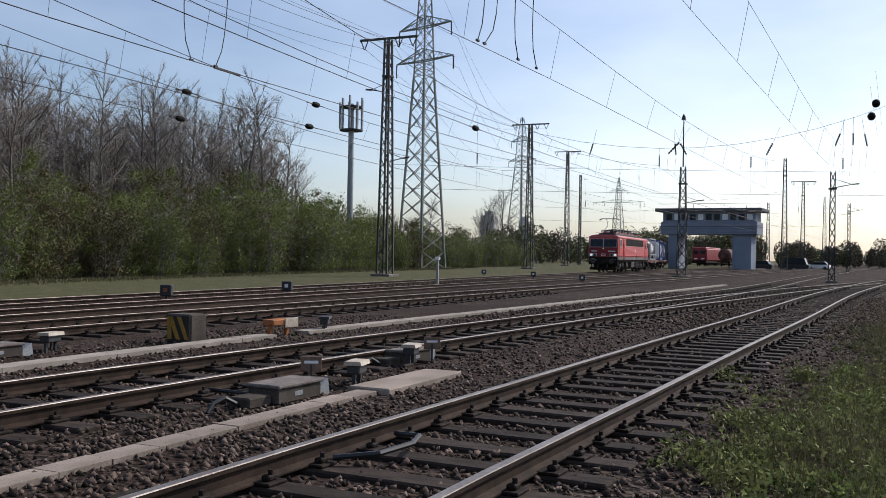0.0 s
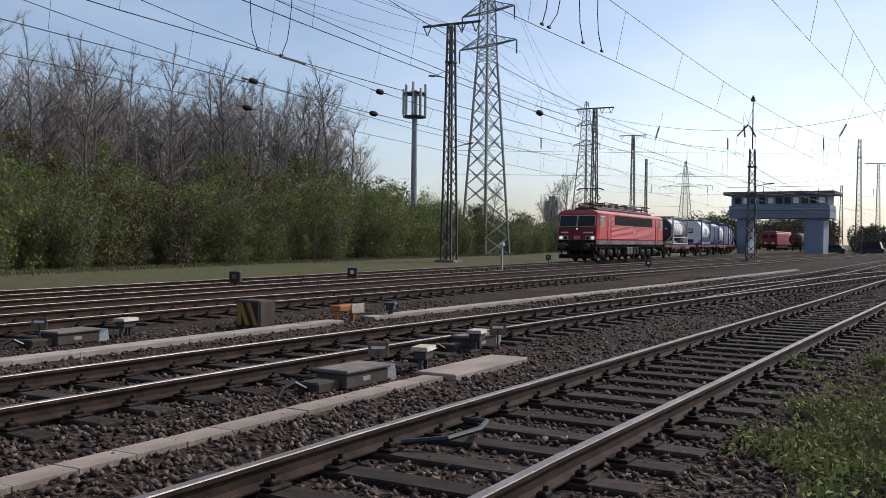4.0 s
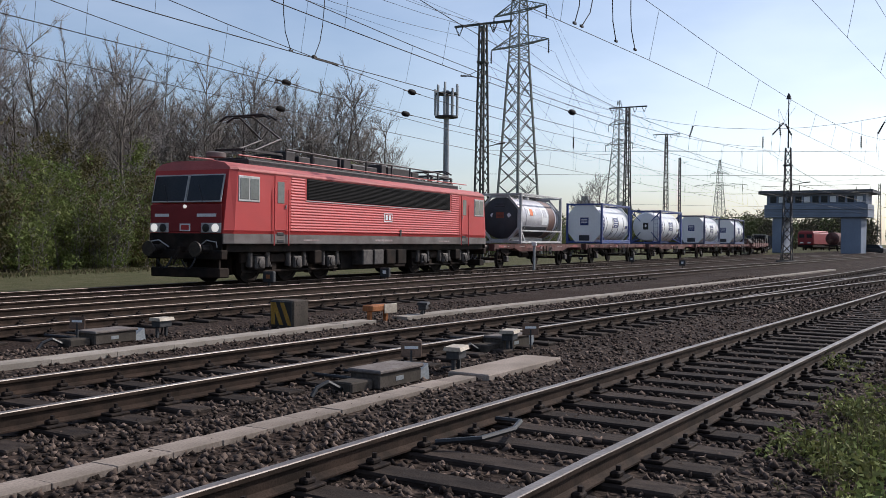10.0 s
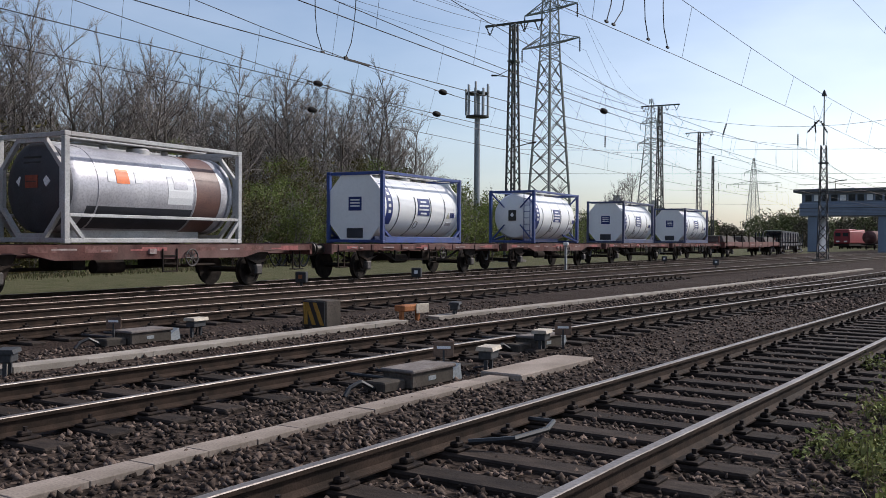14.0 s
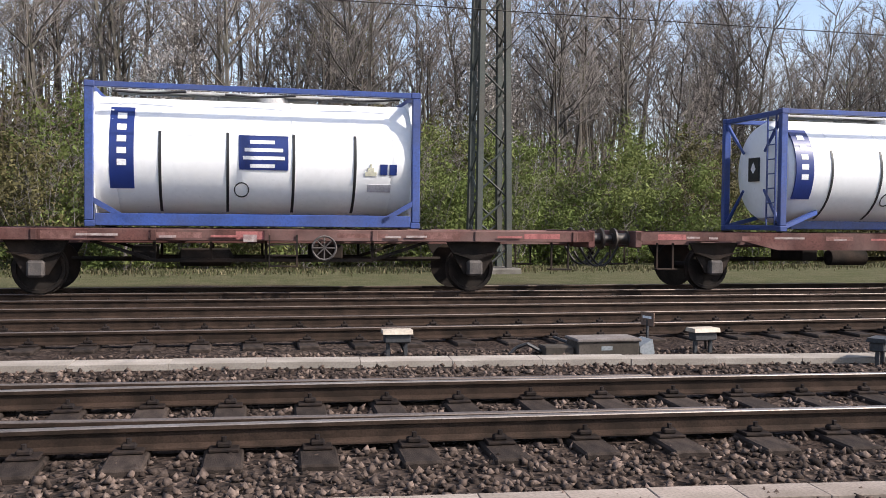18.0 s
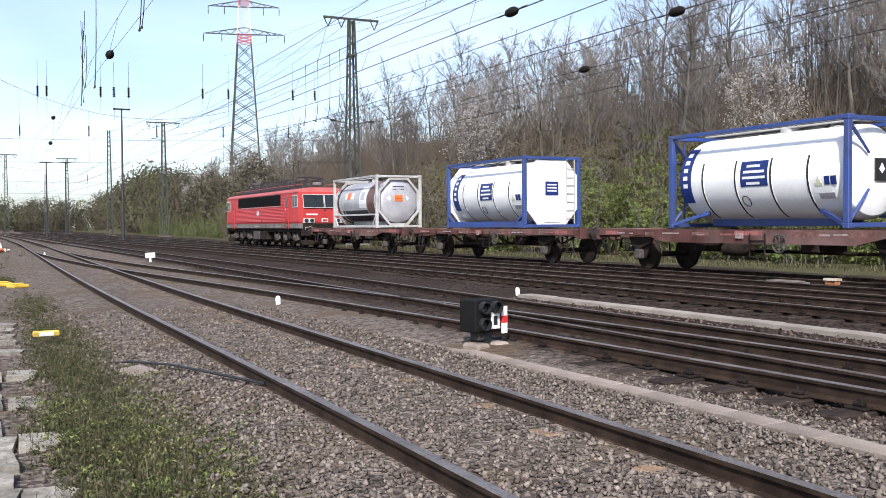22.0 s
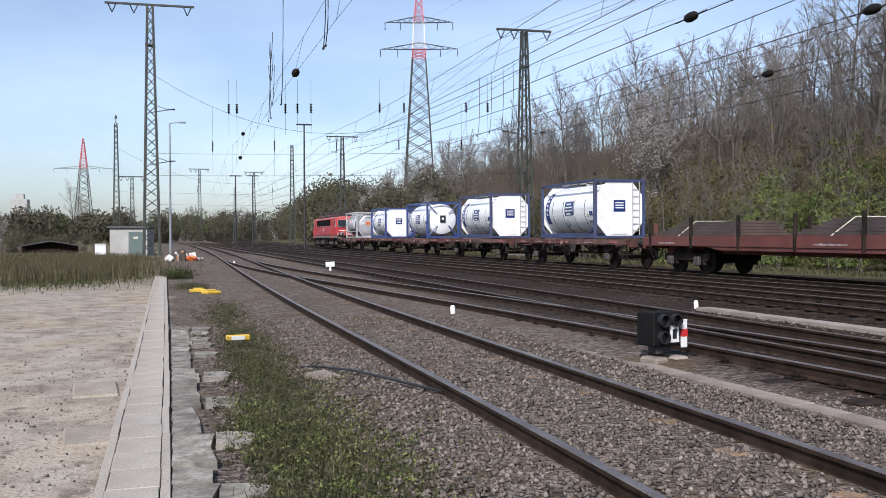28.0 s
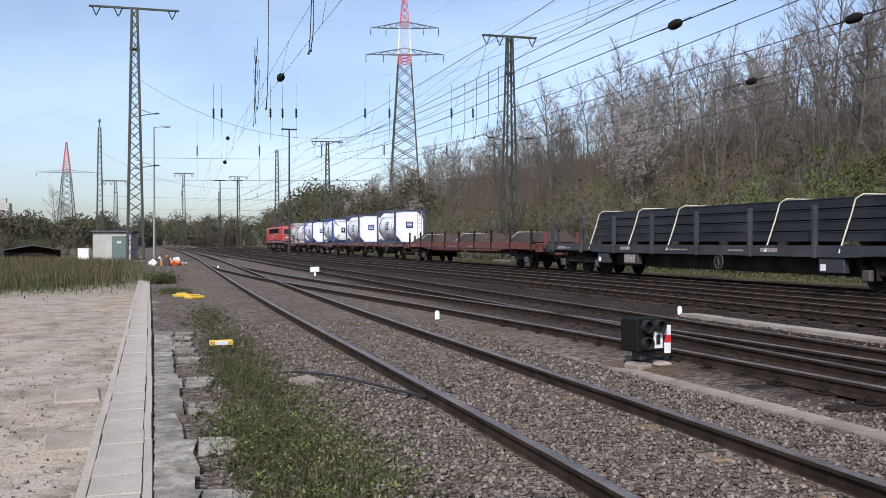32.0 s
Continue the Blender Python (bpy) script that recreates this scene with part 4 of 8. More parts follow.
def on_drum(m, r, cz, x0, x1, z0, z1, side, lift=0.004, n=6):
    """A patch laid on the drum's flank between the heights z0 and z1."""
    vs, fs = [], []
    for i in range(n + 1):
        z = z0 + (z1 - z0) * i / n
        a = math.asin(max(-1, min(1, (z - cz) / r)))
        for x in (x0, x1):
            for rr in (r + lift, r - 0.02):
                vs.append((x, side * math.cos(a) * rr, cz + math.sin(a) * rr))
    for i in range(n):
        b = i * 4
        fs += [(b, b + 2, b + 6, b + 4), (b, b + 4, b + 5, b + 1), (b + 2, b + 3, b + 7, b + 6)]
    fs += [(0, 1, 3, 2), (n * 4, n * 4 + 2, n * 4 + 3, n * 4 + 1)]
    return m.add(vs, fs)


def tank_container(style, back, label, frame_mat):
    """A 20 ft tank in its frame. style 0: grey and brown drum; 1: white with full ends; 2: white in a frame of crossed bars."""
    Hc, W2, L2 = 2.59, 1.219, 3.029
    c = thing("tank_container", label, "tank container", "tank containers on the train")
    z0 = 1.228
    cz = z0 + 1.32
    R = {0: 1.06, 1: 1.12, 2: 1.14}[style]
    for sx in (-1, 1):
        for sy in (-1, 1):
            part("corner_post", Mesh().cbox(*sorted((sx * (L2 - 0.15), sx * L2)), *sorted((sy * (W2 - 0.13), sy * W2)), z0 + 0.12, z0 + Hc - 0.12, 0.012), frame_mat, c)
            for z in (z0, z0 + Hc - 0.118):
                part("corner_casting", Mesh().cbox(*sorted((sx * (L2 - 0.178), sx * (L2 + 0.003))), *sorted((sy * (W2 - 0.16), sy * (W2 + 0.003))), z, z + 0.118, 0.015), frame_mat, c)
        for z in (z0 + 0.02, z0 + Hc - 0.13):
            part("end_rail", Mesh().cbox(*sorted((sx * (L2 - 0.12), sx * (L2 - 0.01))), -W2 + 0.16, W2 - 0.16, z, z + 0.11, 0.01), frame_mat, c)
    for sy in (-1, 1):
        a, b = sorted((sy * (W2 - 0.10), sy * (W2 - 0.005)))
        if style != 2:
            part("bottom_rail", Mesh().cbox(-L2 + 0.18, L2 - 0.18, a, b, z0 + 0.02, z0 + (0.24 if style == 1 else 0.13), 0.01), frame_mat, c)
        part("top_rail", Mesh().cbox(-L2 + 0.18, L2 - 0.18, a, b, z0 + Hc - 0.11, z0 + Hc - 0.01, 0.01), frame_mat, c)
        if style == 0:
            part("middle_rail", Mesh().cbox(-L2 + 0.15, L2 - 0.15, a, b, z0 + 0.62, z0 + 0.70, 0.01), frame_mat, c)
        for sx in (-1, 1):
            reach = {0: 0.55, 1: 0.75, 2: 1.15}[style]
            rise = {0: 0.62, 1: 0.5, 2: 0.42}[style]
            if style == 2:
                p, q = (sx * (L2 - 0.12), sy * (W2 - 0.06), z0 + 0.1), (sx * (L2 - reach), sy * 0.75, z0 + rise)
            else:
                p, q = (sx * (L2 - 0.1), sy * (W2 - 0.05), z0 + rise), (sx * (L2 - reach), sy * (W2 - 0.05), z0 + 0.12)
            part("corner_brace", Mesh().bar(p, q, 0.09), frame_mat, c)
    drum_mat = {0: TANK_GREY, 1: TANK_WHITE, 2: TANK_WHITE}[style]
    E = L2 - {0: 0.06, 1: 0.10, 2: 0.12}[style]
    prof = [(0, 0.0), (0.004, 0.35), (0.014, 0.68), (0.034, 0.90), (0.06, 0.985), (0.085, 1.0), (0.915, 1.0), (0.94, 0.985), (0.966, 0.90), (0.986, 0.68), (0.996, 0.35), (1, 0.0)]
    drum = part("tank_drum", Mesh().lathe((-E, 0, cz), (E, 0, cz), [(s, r * R) for s, r in prof], 40, False), drum_mat, c, "", 30)
    for sx in (-1, 1):
        # eight-sided end walls
        k = 0.62 if style == 1 else 0.5
        oct_ = [(-W2 + 0.13, -k), (-k, -Hc / 2 + 0.13), (k, -Hc / 2 + 0.13), (W2 - 0.13, -k), (W2 - 0.13, k), (k, Hc / 2 - 0.13), (-k, Hc / 2 - 0.13), (-W2 + 0.13, k)]
        cm = z0 + Hc / 2
        if style == 1:
            part("end_wall", Mesh().prism([(y, cm + z) for y, z in oct_], "x", *sorted((sx * (L2 - 0.14), sx * (L2 - 0.06)))), TANK_WHITE, c, "white eight-sided end wall")
            part("sleeve", Mesh().lathe((sx * (L2 - 0.55), 0, cz), (sx * (L2 - 0.1), 0, cz), [(0, R * 0.99), (0.2, R * 1.01), (1, R * 1.0)], 32), TANK_WHITE, c, "", 30)
            x0, x1 = sorted((sx * (L2 - 0.055), sx * (L2 - 0.05)))
            part("sign_panel", Mesh().box(x0, x1, -0.28, 0.28, cm - 0.12, cm + 0.38), PANEL_BLUE, c, "navy sign panel")
            for z in (cm + 0.02, cm + 0.13, cm + 0.24):
                part("sign_bar", Mesh().box(*sorted((sx * (L2 - 0.049), sx * (L2 - 0.046))), -0.2, 0.2, z, z + 0.05), LETTER, c)
            part("valve_box", Mesh().cbox(*sorted((sx * (L2 - 0.06), sx * (L2 - 0.03))), -0.35, 0.35, cm - 1.1, cm - 0.75, 0.01), TANK_DARK if sx < 0 else TANK_WHITE, c)
            if sx > 0:
                for y in (0.95, 0.62):
                    part("ladder_rail", Mesh().bar((sx * (L2 - 0.02), y, z0 + 0.15), (sx * (L2 - 0.02), y, z0 + Hc - 0.1), 0.03), FRAME_GREY, c)
                for i in range(7):
                    part("rung", Mesh().rod((sx * (L2 - 0.02), 0.95, z0 + 0.35 + i * 0.3), (sx * (L2 - 0.02), 0.62, z0 + 0.35 + i * 0.3), 0.015), FRAME_GREY, c)
        else:
            ringm = Mesh()
            for x in (sx * (L2 - 0.14), sx * (L2 - 0.04)):
                for f in (1.0, 0.91):
                    ringm.v += [(x, y * f, cm + z * f) for y, z in oct_]
            for i in range(8):
                q = (i + 1) % 8
                ringm.f += [(i, q, q + 8, i + 8), (i + 16, i + 24, q + 24, q + 16), (i, i + 16, q + 16, q), (i + 8, q + 8, q + 24, i + 24)]
            if style == 0:
                part("end_ring", ringm, frame_mat, c, "eight-sided grey end ring")
                part("end_disc", Mesh().lathe((sx * (L2 - 0.35), 0, cz), (sx * (L2 - 0.06), 0, cz), [(0, R + 0.02), (0.35, R + 0.02), (0.6, R * 0.93), (0.85, R * 0.7), (0.97, R * 0.4), (1, 0.02)], 28), TANK_DARK if sx < 0 else TANK_GREY, c, "near-black tank end" if sx < 0 else "silver tank end", 30)
                x0, x1 = sorted((sx * (L2 - 0.075), sx * (L2 - 0.045)))
                part("hazard_plate", Mesh().box(x0, x1, -0.22, 0.2, cz - 0.02, cz + 0.28), ORANGE if sx > 0 else DULL_ORANGE, c, "orange plate")
                part("hazard_bar", Mesh().box(*sorted((sx * (L2 - 0.045), sx * (L2 - 0.041))), -0.2, 0.18, cz + 0.12, cz + 0.14), INK, c)
                for z in (0.42, 0.55, 0.68):
                    part("marking_bar", Mesh().box(*sorted((sx * (L2 - 0.10), sx * (L2 - 0.085))), -0.3, 0.3, cz + z, cz + z + 0.04), INK, c)
                for y in (-0.5, 0.42):
                    part("diamond_sign", Mesh().prism([(y, cz + 0.0), (y + 0.13, cz + 0.13), (y, cz + 0.26), (y - 0.13, cz + 0.13)], "x", *sorted((sx * (L2 - 0.10), sx * (L2 - 0.07)))), LETTER, c)
            else:
                for sy in (-1, 1):
                    for zz, inz in ((z0 + Hc - 0.15, cz + 0.42), (z0 + 0.12, cz - 0.42)):
                        part("cross_bar", Mesh().rod((sx * (L2 - 0.08), sy * (W2 - 0.1), zz), (sx * (L2 - 0.10), sy * 0.42, inz), 0.05, 0.03), frame_mat, c)
                x0, x1 = sorted((sx * (L2 - 0.13), sx * (L2 - 0.085)))
                part("sign_panel", Mesh().box(x0, x1, -0.2, 0.2, cz - 0.22, cz + 0.3), INK, c, "dark sign panel")
                part("sign_shape", Mesh().prism([(-0.1, cz + 0.05), (0, cz - 0.05), (0.1, cz + 0.05), (0, cz + 0.2)], "x", *sorted((sx * (L2 - 0.085), sx * (L2 - 0.081)))), LETTER, c)
                if sx < 0:
                    for y in (-0.98, -0.66):
                        part("ladder_rail", Mesh().bar((sx * (L2 - 0.02), y, z0 + 0.1), (sx * (L2 - 0.02), y, z0 + Hc - 0.1), 0.03), frame_mat, c)
                    for i in range(7):
                        part("rung", Mesh().rod((sx * (L2 - 0.02), -0.98, z0 + 0.3 + i * 0.31), (sx * (L2 - 0.02), -0.66, z0 + 0.3 + i * 0.31), 0.015), frame_mat, c)
    # hoops and walkway
    hoops = (-1.75, -0.55, 0.65, 1.8) if style else (-1.9, 1.35, 2.35)
    for x in hoops:
        if style:
            part("hoop", Mesh().lathe((x - 0.03, 0, cz), (x + 0.03, 0, cz), [(0, R + 0.001), (0, R + 0.008), (1, R + 0.008), (1, R + 0.001)], 40, False), TANK_WHITE, c, "", 30)
            for y in (-1, 1):
                part("seam", on_drum(Mesh(), R, cz, x - 0.026, x + 0.026, cz - R * 0.99, cz + 0.42, y, 0.013, 14), INK, c, "black seam round the lower drum", 30)
        else:
            part("hoop", Mesh().lathe((x - 0.025, 0, cz), (x + 0.025, 0, cz), [(0, R + 0.002), (0, R + 0.012), (1, R + 0.012), (1, R + 0.002)], 40, False), TANK_GREY, c, "", 30)
    part("walkway", Mesh().cbox(-2.6, 2.6, -0.28, 0.28, z0 + Hc - 0.06, z0 + Hc - 0.02, 0.008).cbox(-1.2, 1.2, 0.35, 0.85, z0 + Hc - 0.06, z0 + Hc - 0.02, 0.008), FRAME_GREY, c, "light metal walkway on top")
    part("manhole", Mesh().lathe((0.3, 0, cz + R - 0.05), (0.3, 0, cz + R + 0.12), [(0, 0.3), (0.7, 0.3), (1, 0.24)], 18), FRAME_GREY, c, "", 40)
    for x in (-0.8, 1.3, 2.1):
        part("valve", Mesh().lathe((x, 0.05, cz + R - 0.05), (x, 0.05, cz + R + 0.14), [(0, 0.1), (0.8, 0.1), (1, 0.05)], 10), FRAME_GREY, c, "", 40)
    for y in (-0.3, 0.3):
        part("saddle", Mesh().cbox(-2.2, 2.2, y - 0.05, y + 0.05, z0 + 0.05, cz - R * 0.92, 0.01), frame_mat, c)
    if style == 0:
        band = Mesh().lathe((1.37, 0, cz), (2.33, 0, cz), [(0, R + 0.006), (1, R + 0.006)], 40, False)
        part("colour_band", band, TANK_BROWN, c, "faded brown band", 30)
        for y in (-1, 1):
            part("belly_stain", on_drum(Mesh(), R, cz, -2.2, 1.3, cz - 0.95, cz - 0.42, y, 0.005), TANK_DARK, c, "dark belly of the drum", 30)
            part("sticker", on_drum(Mesh(), R, cz, -1.35, -0.95, cz + 0.15, cz + 0.5, y, 0.009), ORANGE, c)
            for x in (-1.62, -0.75):
                part("sticker", on_drum(Mesh(), R, cz, x, x + 0.24, cz + 0.18, cz + 0.48, y, 0.009), LETTER, c)
            part("panel", on_drum(Mesh(), R, cz, 0.35, 1.25, cz - 0.3, cz + 0.75, y, 0.007), LETTER, c, "white panel")
            part("marking_bar", on_drum(Mesh(), R, cz, 0.55, 1.05, cz + 0.1, cz + 0.5, y, 0.012), TANK_GREY, c)
    else:
        for y in (-1, 1):
            front = y < 0
            x0 = -2.62 if front else 2.22
            part("name_panel", on_drum(Mesh(), R, cz, x0, x0 + 0.42, cz - 0.62, cz + 0.85, y, 0.014, 10), PANEL_BLUE, c, "tall navy panel with white lettering", 30)
            part("sign_panel", on_drum(Mesh(), R, cz, -0.35, 0.55, cz - 0.25, cz + 0.38, y, 0.014, 8), PANEL_BLUE, c, "navy panel with rows of white bars", 30)
            for i, (a, b) in enumerate(((-0.15, 0.3), (-0.25, 0.45), (-0.28, 0.48), (-0.15, 0.3))):
                zz = cz + 0.26 - i * 0.145
                part("sign_bar", on_drum(Mesh(), R, cz, a, b, zz - 0.035, zz + 0.03, y, 0.019, 2), LETTER, c)
            sign = on_drum(Mesh(), R, cz, 1.99, 2.21, cz - 0.32, cz - 0.25, y, 0.011, 2)
            on_drum(sign, R, cz, 2.04, 2.16, cz - 0.25, cz - 0.17, y, 0.011, 2)
            part("warning_sign", on_drum(sign, R, cz, 2.08, 2.12, cz - 0.17, cz - 0.1, y, 0.011, 2), STRAP, c)
            for x in (2.28, 2.46):
                part("warning_sign", on_drum(Mesh(), R, cz, x, x + 0.14, cz - 0.3, cz - 0.1, y, 0.012, 3), PANEL_BLUE, c)
            part("marking_bar", on_drum(Mesh(), R, cz, 2.05, 2.5, cz - 0.62, cz - 0.48, y, 0.01, 3), TANK_GREY, c)
            ringp = [( -0.3 + 0.13 * math.cos(a * math.pi / 8), y * (math.cos(math.asin((-0.62 + 0.13 * math.sin(a * math.pi / 8)) / R)) * R + 0.006), cz - 0.62 + 0.13 * math.sin(a * math.pi / 8)) for a in range(17)]
            part("round_sign", Mesh().path(ringp, 0.012, 4), INK, c)
            for k in range(5):
                zz = cz + 0.68 - k * 0.21
                part("sign_bar", on_drum(Mesh(), R, cz, x0 + 0.13, x0 + 0.29, zz - 0.055, zz + 0.055, y, 0.019, 2), LETTER, c)
        if style == 1:
            for x in (-2.0, 0.0, 2.0):
                part("roof_pipe", Mesh().path([(x - 0.6, -0.8, z0 + Hc - 0.12), (x, -0.72, z0 + Hc - 0.14), (x + 0.7, -0.82, z0 + Hc - 0.1)], 0.025, 6), INK, c)
    TRAIN.append((c, back, 14.0))
    return c


def bogie(parent, bx, gap=1.8, r=0.46):
    bg = part("bogie", Mesh().cbox(bx - 1.45, bx + 1.45, -1.08, -0.94, 0.45, 0.72, 0.04).cbox(bx - 1.45, bx + 1.45, 0.94, 1.08, 0.45, 0.72, 0.04).cbox(bx - 0.25, bx + 0.25, -1.0, 1.0, 0.42, 0.85, 0.03), UNDER, parent, "black two-axle bogie")
    for k in (-gap / 2, gap / 2):
        w = part("wheelset", Mesh().rod((bx + k, -0.7, r), (bx + k, 0.7, r), 0.08, n=8), UNDER, bg)
        for s in (-1, 1):
            w2 = part("wheel", Mesh().lathe((bx + k, s * 0.69, r), (bx + k, s * 0.83, r), [(0, r + 0.03), (0.2, r + 0.03), (0.25, r), (0.9, r - 0.01), (0.9, r - 0.07), (0.6, r - 0.08), (0.6, 0.15), (1, 0.12)], 22), UNDER, parent, "", 40)
            part("axle_box", Mesh().cbox(bx + k - 0.16, bx + k + 0.16, *sorted((s * 1.06, s * 1.22)), 0.3, 0.62, 0.04), AXLEBOX, bg)
            for d in (-0.26, 0.26):
                part("spring", Mesh().lathe((bx + k + d, s * 1.0, 0.34), (bx + k + d, s * 1.0, 0.72), [(0, 0.09), (1, 0.09)], 8), UNDER, bg)


def stanchion_wagon(label, back, length, paint, cargo_label, heavy):
    """A bogie flat wagon with stanchions and its steel load."""
    w = thing("stanchion_wagon", label, "railway wagon", "flat wagons of the train")
    L = length / 2 - 0.62
    for y in (-1, 1):
        a, b = sorted((y * 1.2, y * 1.34))
        m = Mesh().prism([(-L, 1.25), (L, 1.25), (L, 0.98), (L - 4.2, 0.98), (L - 5.2, 0.93 if heavy else 0.86), (-L + 5.2, 0.93 if heavy else 0.86), (-L + 4.2, 0.98), (-L, 0.98)], "y", a, b)
        part("side_sill", m, paint, w)
        n = 8
        for i in range(n + 1):
            x = -L + 0.6 + (2 * L - 1.2) * i / n
            part("stanchion", Mesh().cbox(x - (0.07 if heavy else 0.045), x + (0.07 if heavy else 0.045), *sorted((y * 1.29, y * (1.42 if heavy else 1.4))), 0.9, 2.38 if heavy else 2.0, 0.012), paint if heavy else UNDER, w)
            if i < n:
                x2 = -L + 0.6 + (2 * L - 1.2) * (i + 1) / n
                if not heavy:
                    part("drop_side", Mesh().cbox(x + 0.10, x2 - 0.10, *sorted((y * 1.345, y * 1.375)), 0.98, 1.34, 0.008), paint, w)
                elif i in (0, 2, 5, 7):
                    part("label_plate", Mesh().box(x + 0.5, x + 1.3, *sorted((y * 1.341, y * 1.346)), 1.05, 1.17), FADED, w)
        for x0, x1 in ((-L + 1.2, -L + 2.4), (-2, -0.6), (1.8, 2.6)):
            part("marking_bar", Mesh().box(x0, x1, *sorted((y * 1.376, y * 1.38)) if not heavy else sorted((y * 1.3465, y * 1.35)), 1.06, 1.11), FADED, w)
        if heavy:
            for x0, wide, mark in ((-L + 5.0, 0.9, True), (-L + 7.2, 1.1, False), (L - 6.4, 1.0, True)):
                box = part("side_cabinet", Mesh().cbox(x0, x0 + wide, *sorted((y * 1.1, y * 1.3)), 0.5, 0.92, 0.02), WAGON_GREY, w, "dark hanging cabinet with a data plate")
                part("data_plate", Mesh().box(x0 + 0.08, x0 + (0.3 if mark else 0.9), *sorted((y * 1.301, y * 1.306)), 0.56, 0.74 if mark else 0.86), LETTER if mark else FADED, box)
            # black beam added to give the dark shadow below the sill
            part("deep_beam", Mesh().cbox(-L + 5.3, L - 5.3, *sorted((y * 0.7, y * 0.85)), 0.42, 1.0, 0.03), UNDER, w, "black deep inner beam standing for the shadow below the sill")
    part("floor_deck", Mesh().cbox(-L, L, -1.2, 1.2, 1.12, 1.24, 0.01).cbox(-L, L, -0.3, 0.3, 0.7, 1.12, 0.02), paint, w)
    for s in (-1, 1):
        part("end_beam", Mesh().cbox(*sorted((s * (L - 0.12), s * L)), -1.34, 1.34, 0.86, 1.3, 0.015), paint, w)
        for y in (-0.82, 0.82):
            part("end_stanchion", Mesh().cbox(*sorted((s * (L - 0.12), s * L)), y - 0.07, y + 0.07, 1.3, 1.8, 0.01), paint, w)
        buffers(w, s * L, s)
        bogie(w, s * (L - (3.0 if heavy else 2.6)), 3.4 if heavy else 1.8)
        if heavy:
            wheelset(w, s * (L - 3.0))
    ring = [(1.4 + 0.24 * math.cos(a * math.pi / 8), -1.42, 0.72 + 0.24 * math.sin(a * math.pi / 8)) for a in range(17)]
    m = Mesh().path(ring, 0.022, 6)
    for a in range(0, 8, 2):
        m.rod(ring[a], ring[a + 8], 0.014)
    part("brake_wheel", m, AXLEBOX, w, "round hand brake wheel")
    TRAIN.append((w, back, length))
    # load
    ld = thing("steel_load", cargo_label, "steel bars", "loads on the flat wagons")
    if heavy:
        for k, (y, ww) in enumerate(((-0.62, 0.55), (0.0, 0.55), (0.62, 0.55))):
            for i in range(4):
                z = 1.36 + i * 0.31
                lx = L - 0.7 - 0.12 * ((i + k) % 3)
                fx = -L + 3.6 + 0.25 * i + 0.1 * k
                m = Mesh().cbox(fx, lx, y - ww / 2, y + ww / 2, z, z + 0.035, 0.006)
                m.cbox(fx, lx, y - ww / 2, y + ww / 2, z + 0.245, z + 0.28, 0.006)
                m.cbox(fx, lx, y - 0.02, y + 0.02, z + 0.03, z + 0.25, 0.004)
                m.cbox(fx, lx, y - ww / 2 + 0.02, y - ww / 2 + 0.05, z + 0.03, z + 0.25, 0.004)
                part("girder", m, BEAM, ld)
        for x in range(int(-L) + 4, int(L), 3):
            part("dunnage", Mesh().cbox(x - 0.06, x + 0.06, -1.1, 1.1, 1.245, 1.36, 0.01), TIMBER, ld)
        for x in (-L + 4.4, -L + 7.7, -L + 10.6, -L + 16.2, L - 5.4, L - 1.4):
            part("lashing_strap", Mesh().path([(x - 0.12, -1.36, 1.05), (x - 0.05, -1.05, 2.0), (x + 0.03, -0.95, 2.5), (x + 0.15, -0.82, 2.62), (x + 0.15, 0.82, 2.62), (x + 0.03, 0.95, 2.5), (x - 0.12, 1.36, 1.05)], 0.024, 4), STRAP, ld, "pale lashing strap")
    else:
        for x0, x1 in ((-L + 0.5, -L + 5.6), (-L + 8.6, -L + 14.2), (-L + 17.6, L - 0.6)):
            for i in range(5):
                part("steel_plate", Mesh().cbox(x0 + 0.3 * i, x1 - 0.04 * i, -1.12 + 0.11 * i, 1.12 - 0.11 * i, 1.34 + i * 0.1, 1.437 + i * 0.1, 0.008), PLATE, ld)
            for x in (x0 + 0.6, (x0 + x1) / 2, x1 - 0.6):
                part("dunnage", Mesh().cbox(x - 0.06, x + 0.06, -1.1, 1.1, 1.245, 1.34, 0.01), TIMBER, ld)
            part("lashing_strap", Mesh().path([(x0 + 1.6, -1.38, 1.1), (x0 + 2.2, -0.7, 1.86), (x0 + 2.2, 0.7, 1.86), (x0 + 1.6, 1.38, 1.1)], 0.018, 4), STRAP, ld)
    TRAIN.append((ld, back, length))


locomotive()
container_wagon(1, "rusty brown two-axle wagon carrying a grey tank", 26.1)
container_wagon(0, "rusty brown two-axle wagon carrying a blue-framed tank", 39.95)
container_wagon(1, "rusty brown two-axle wagon carrying a tank with crossed bars", 53.65)
container_wagon(0, "rusty brown two-axle wagon carrying a blue-framed tank", 67.4)
container_wagon(0, "rusty brown two-axle wagon carrying the last tank", 81.1)
tank_container(0, 26.25, "grey tank with brown band in a light grey frame", FRAME_GREY)
tank_container(1, 39.8, "white tank with navy panels in a bright blue frame", FRAME_BLUE)
tank_container(2, 53.55, "white tank held by crossed bars in a dark blue frame", FRAME_BLUE)
tank_container(1, 67.42, "white tank with white end walls in a dark blue frame", FRAME_NAVY)
tank_container(1, 81.05, "white tank with white end walls in a dark blue frame", FRAME_NAVY)
stanchion_wagon("red-brown bogie flat wagon loaded with steel plates", 100.5, 25.0, WAGON_RED, "low stacks of dark rolled steel plates", False)
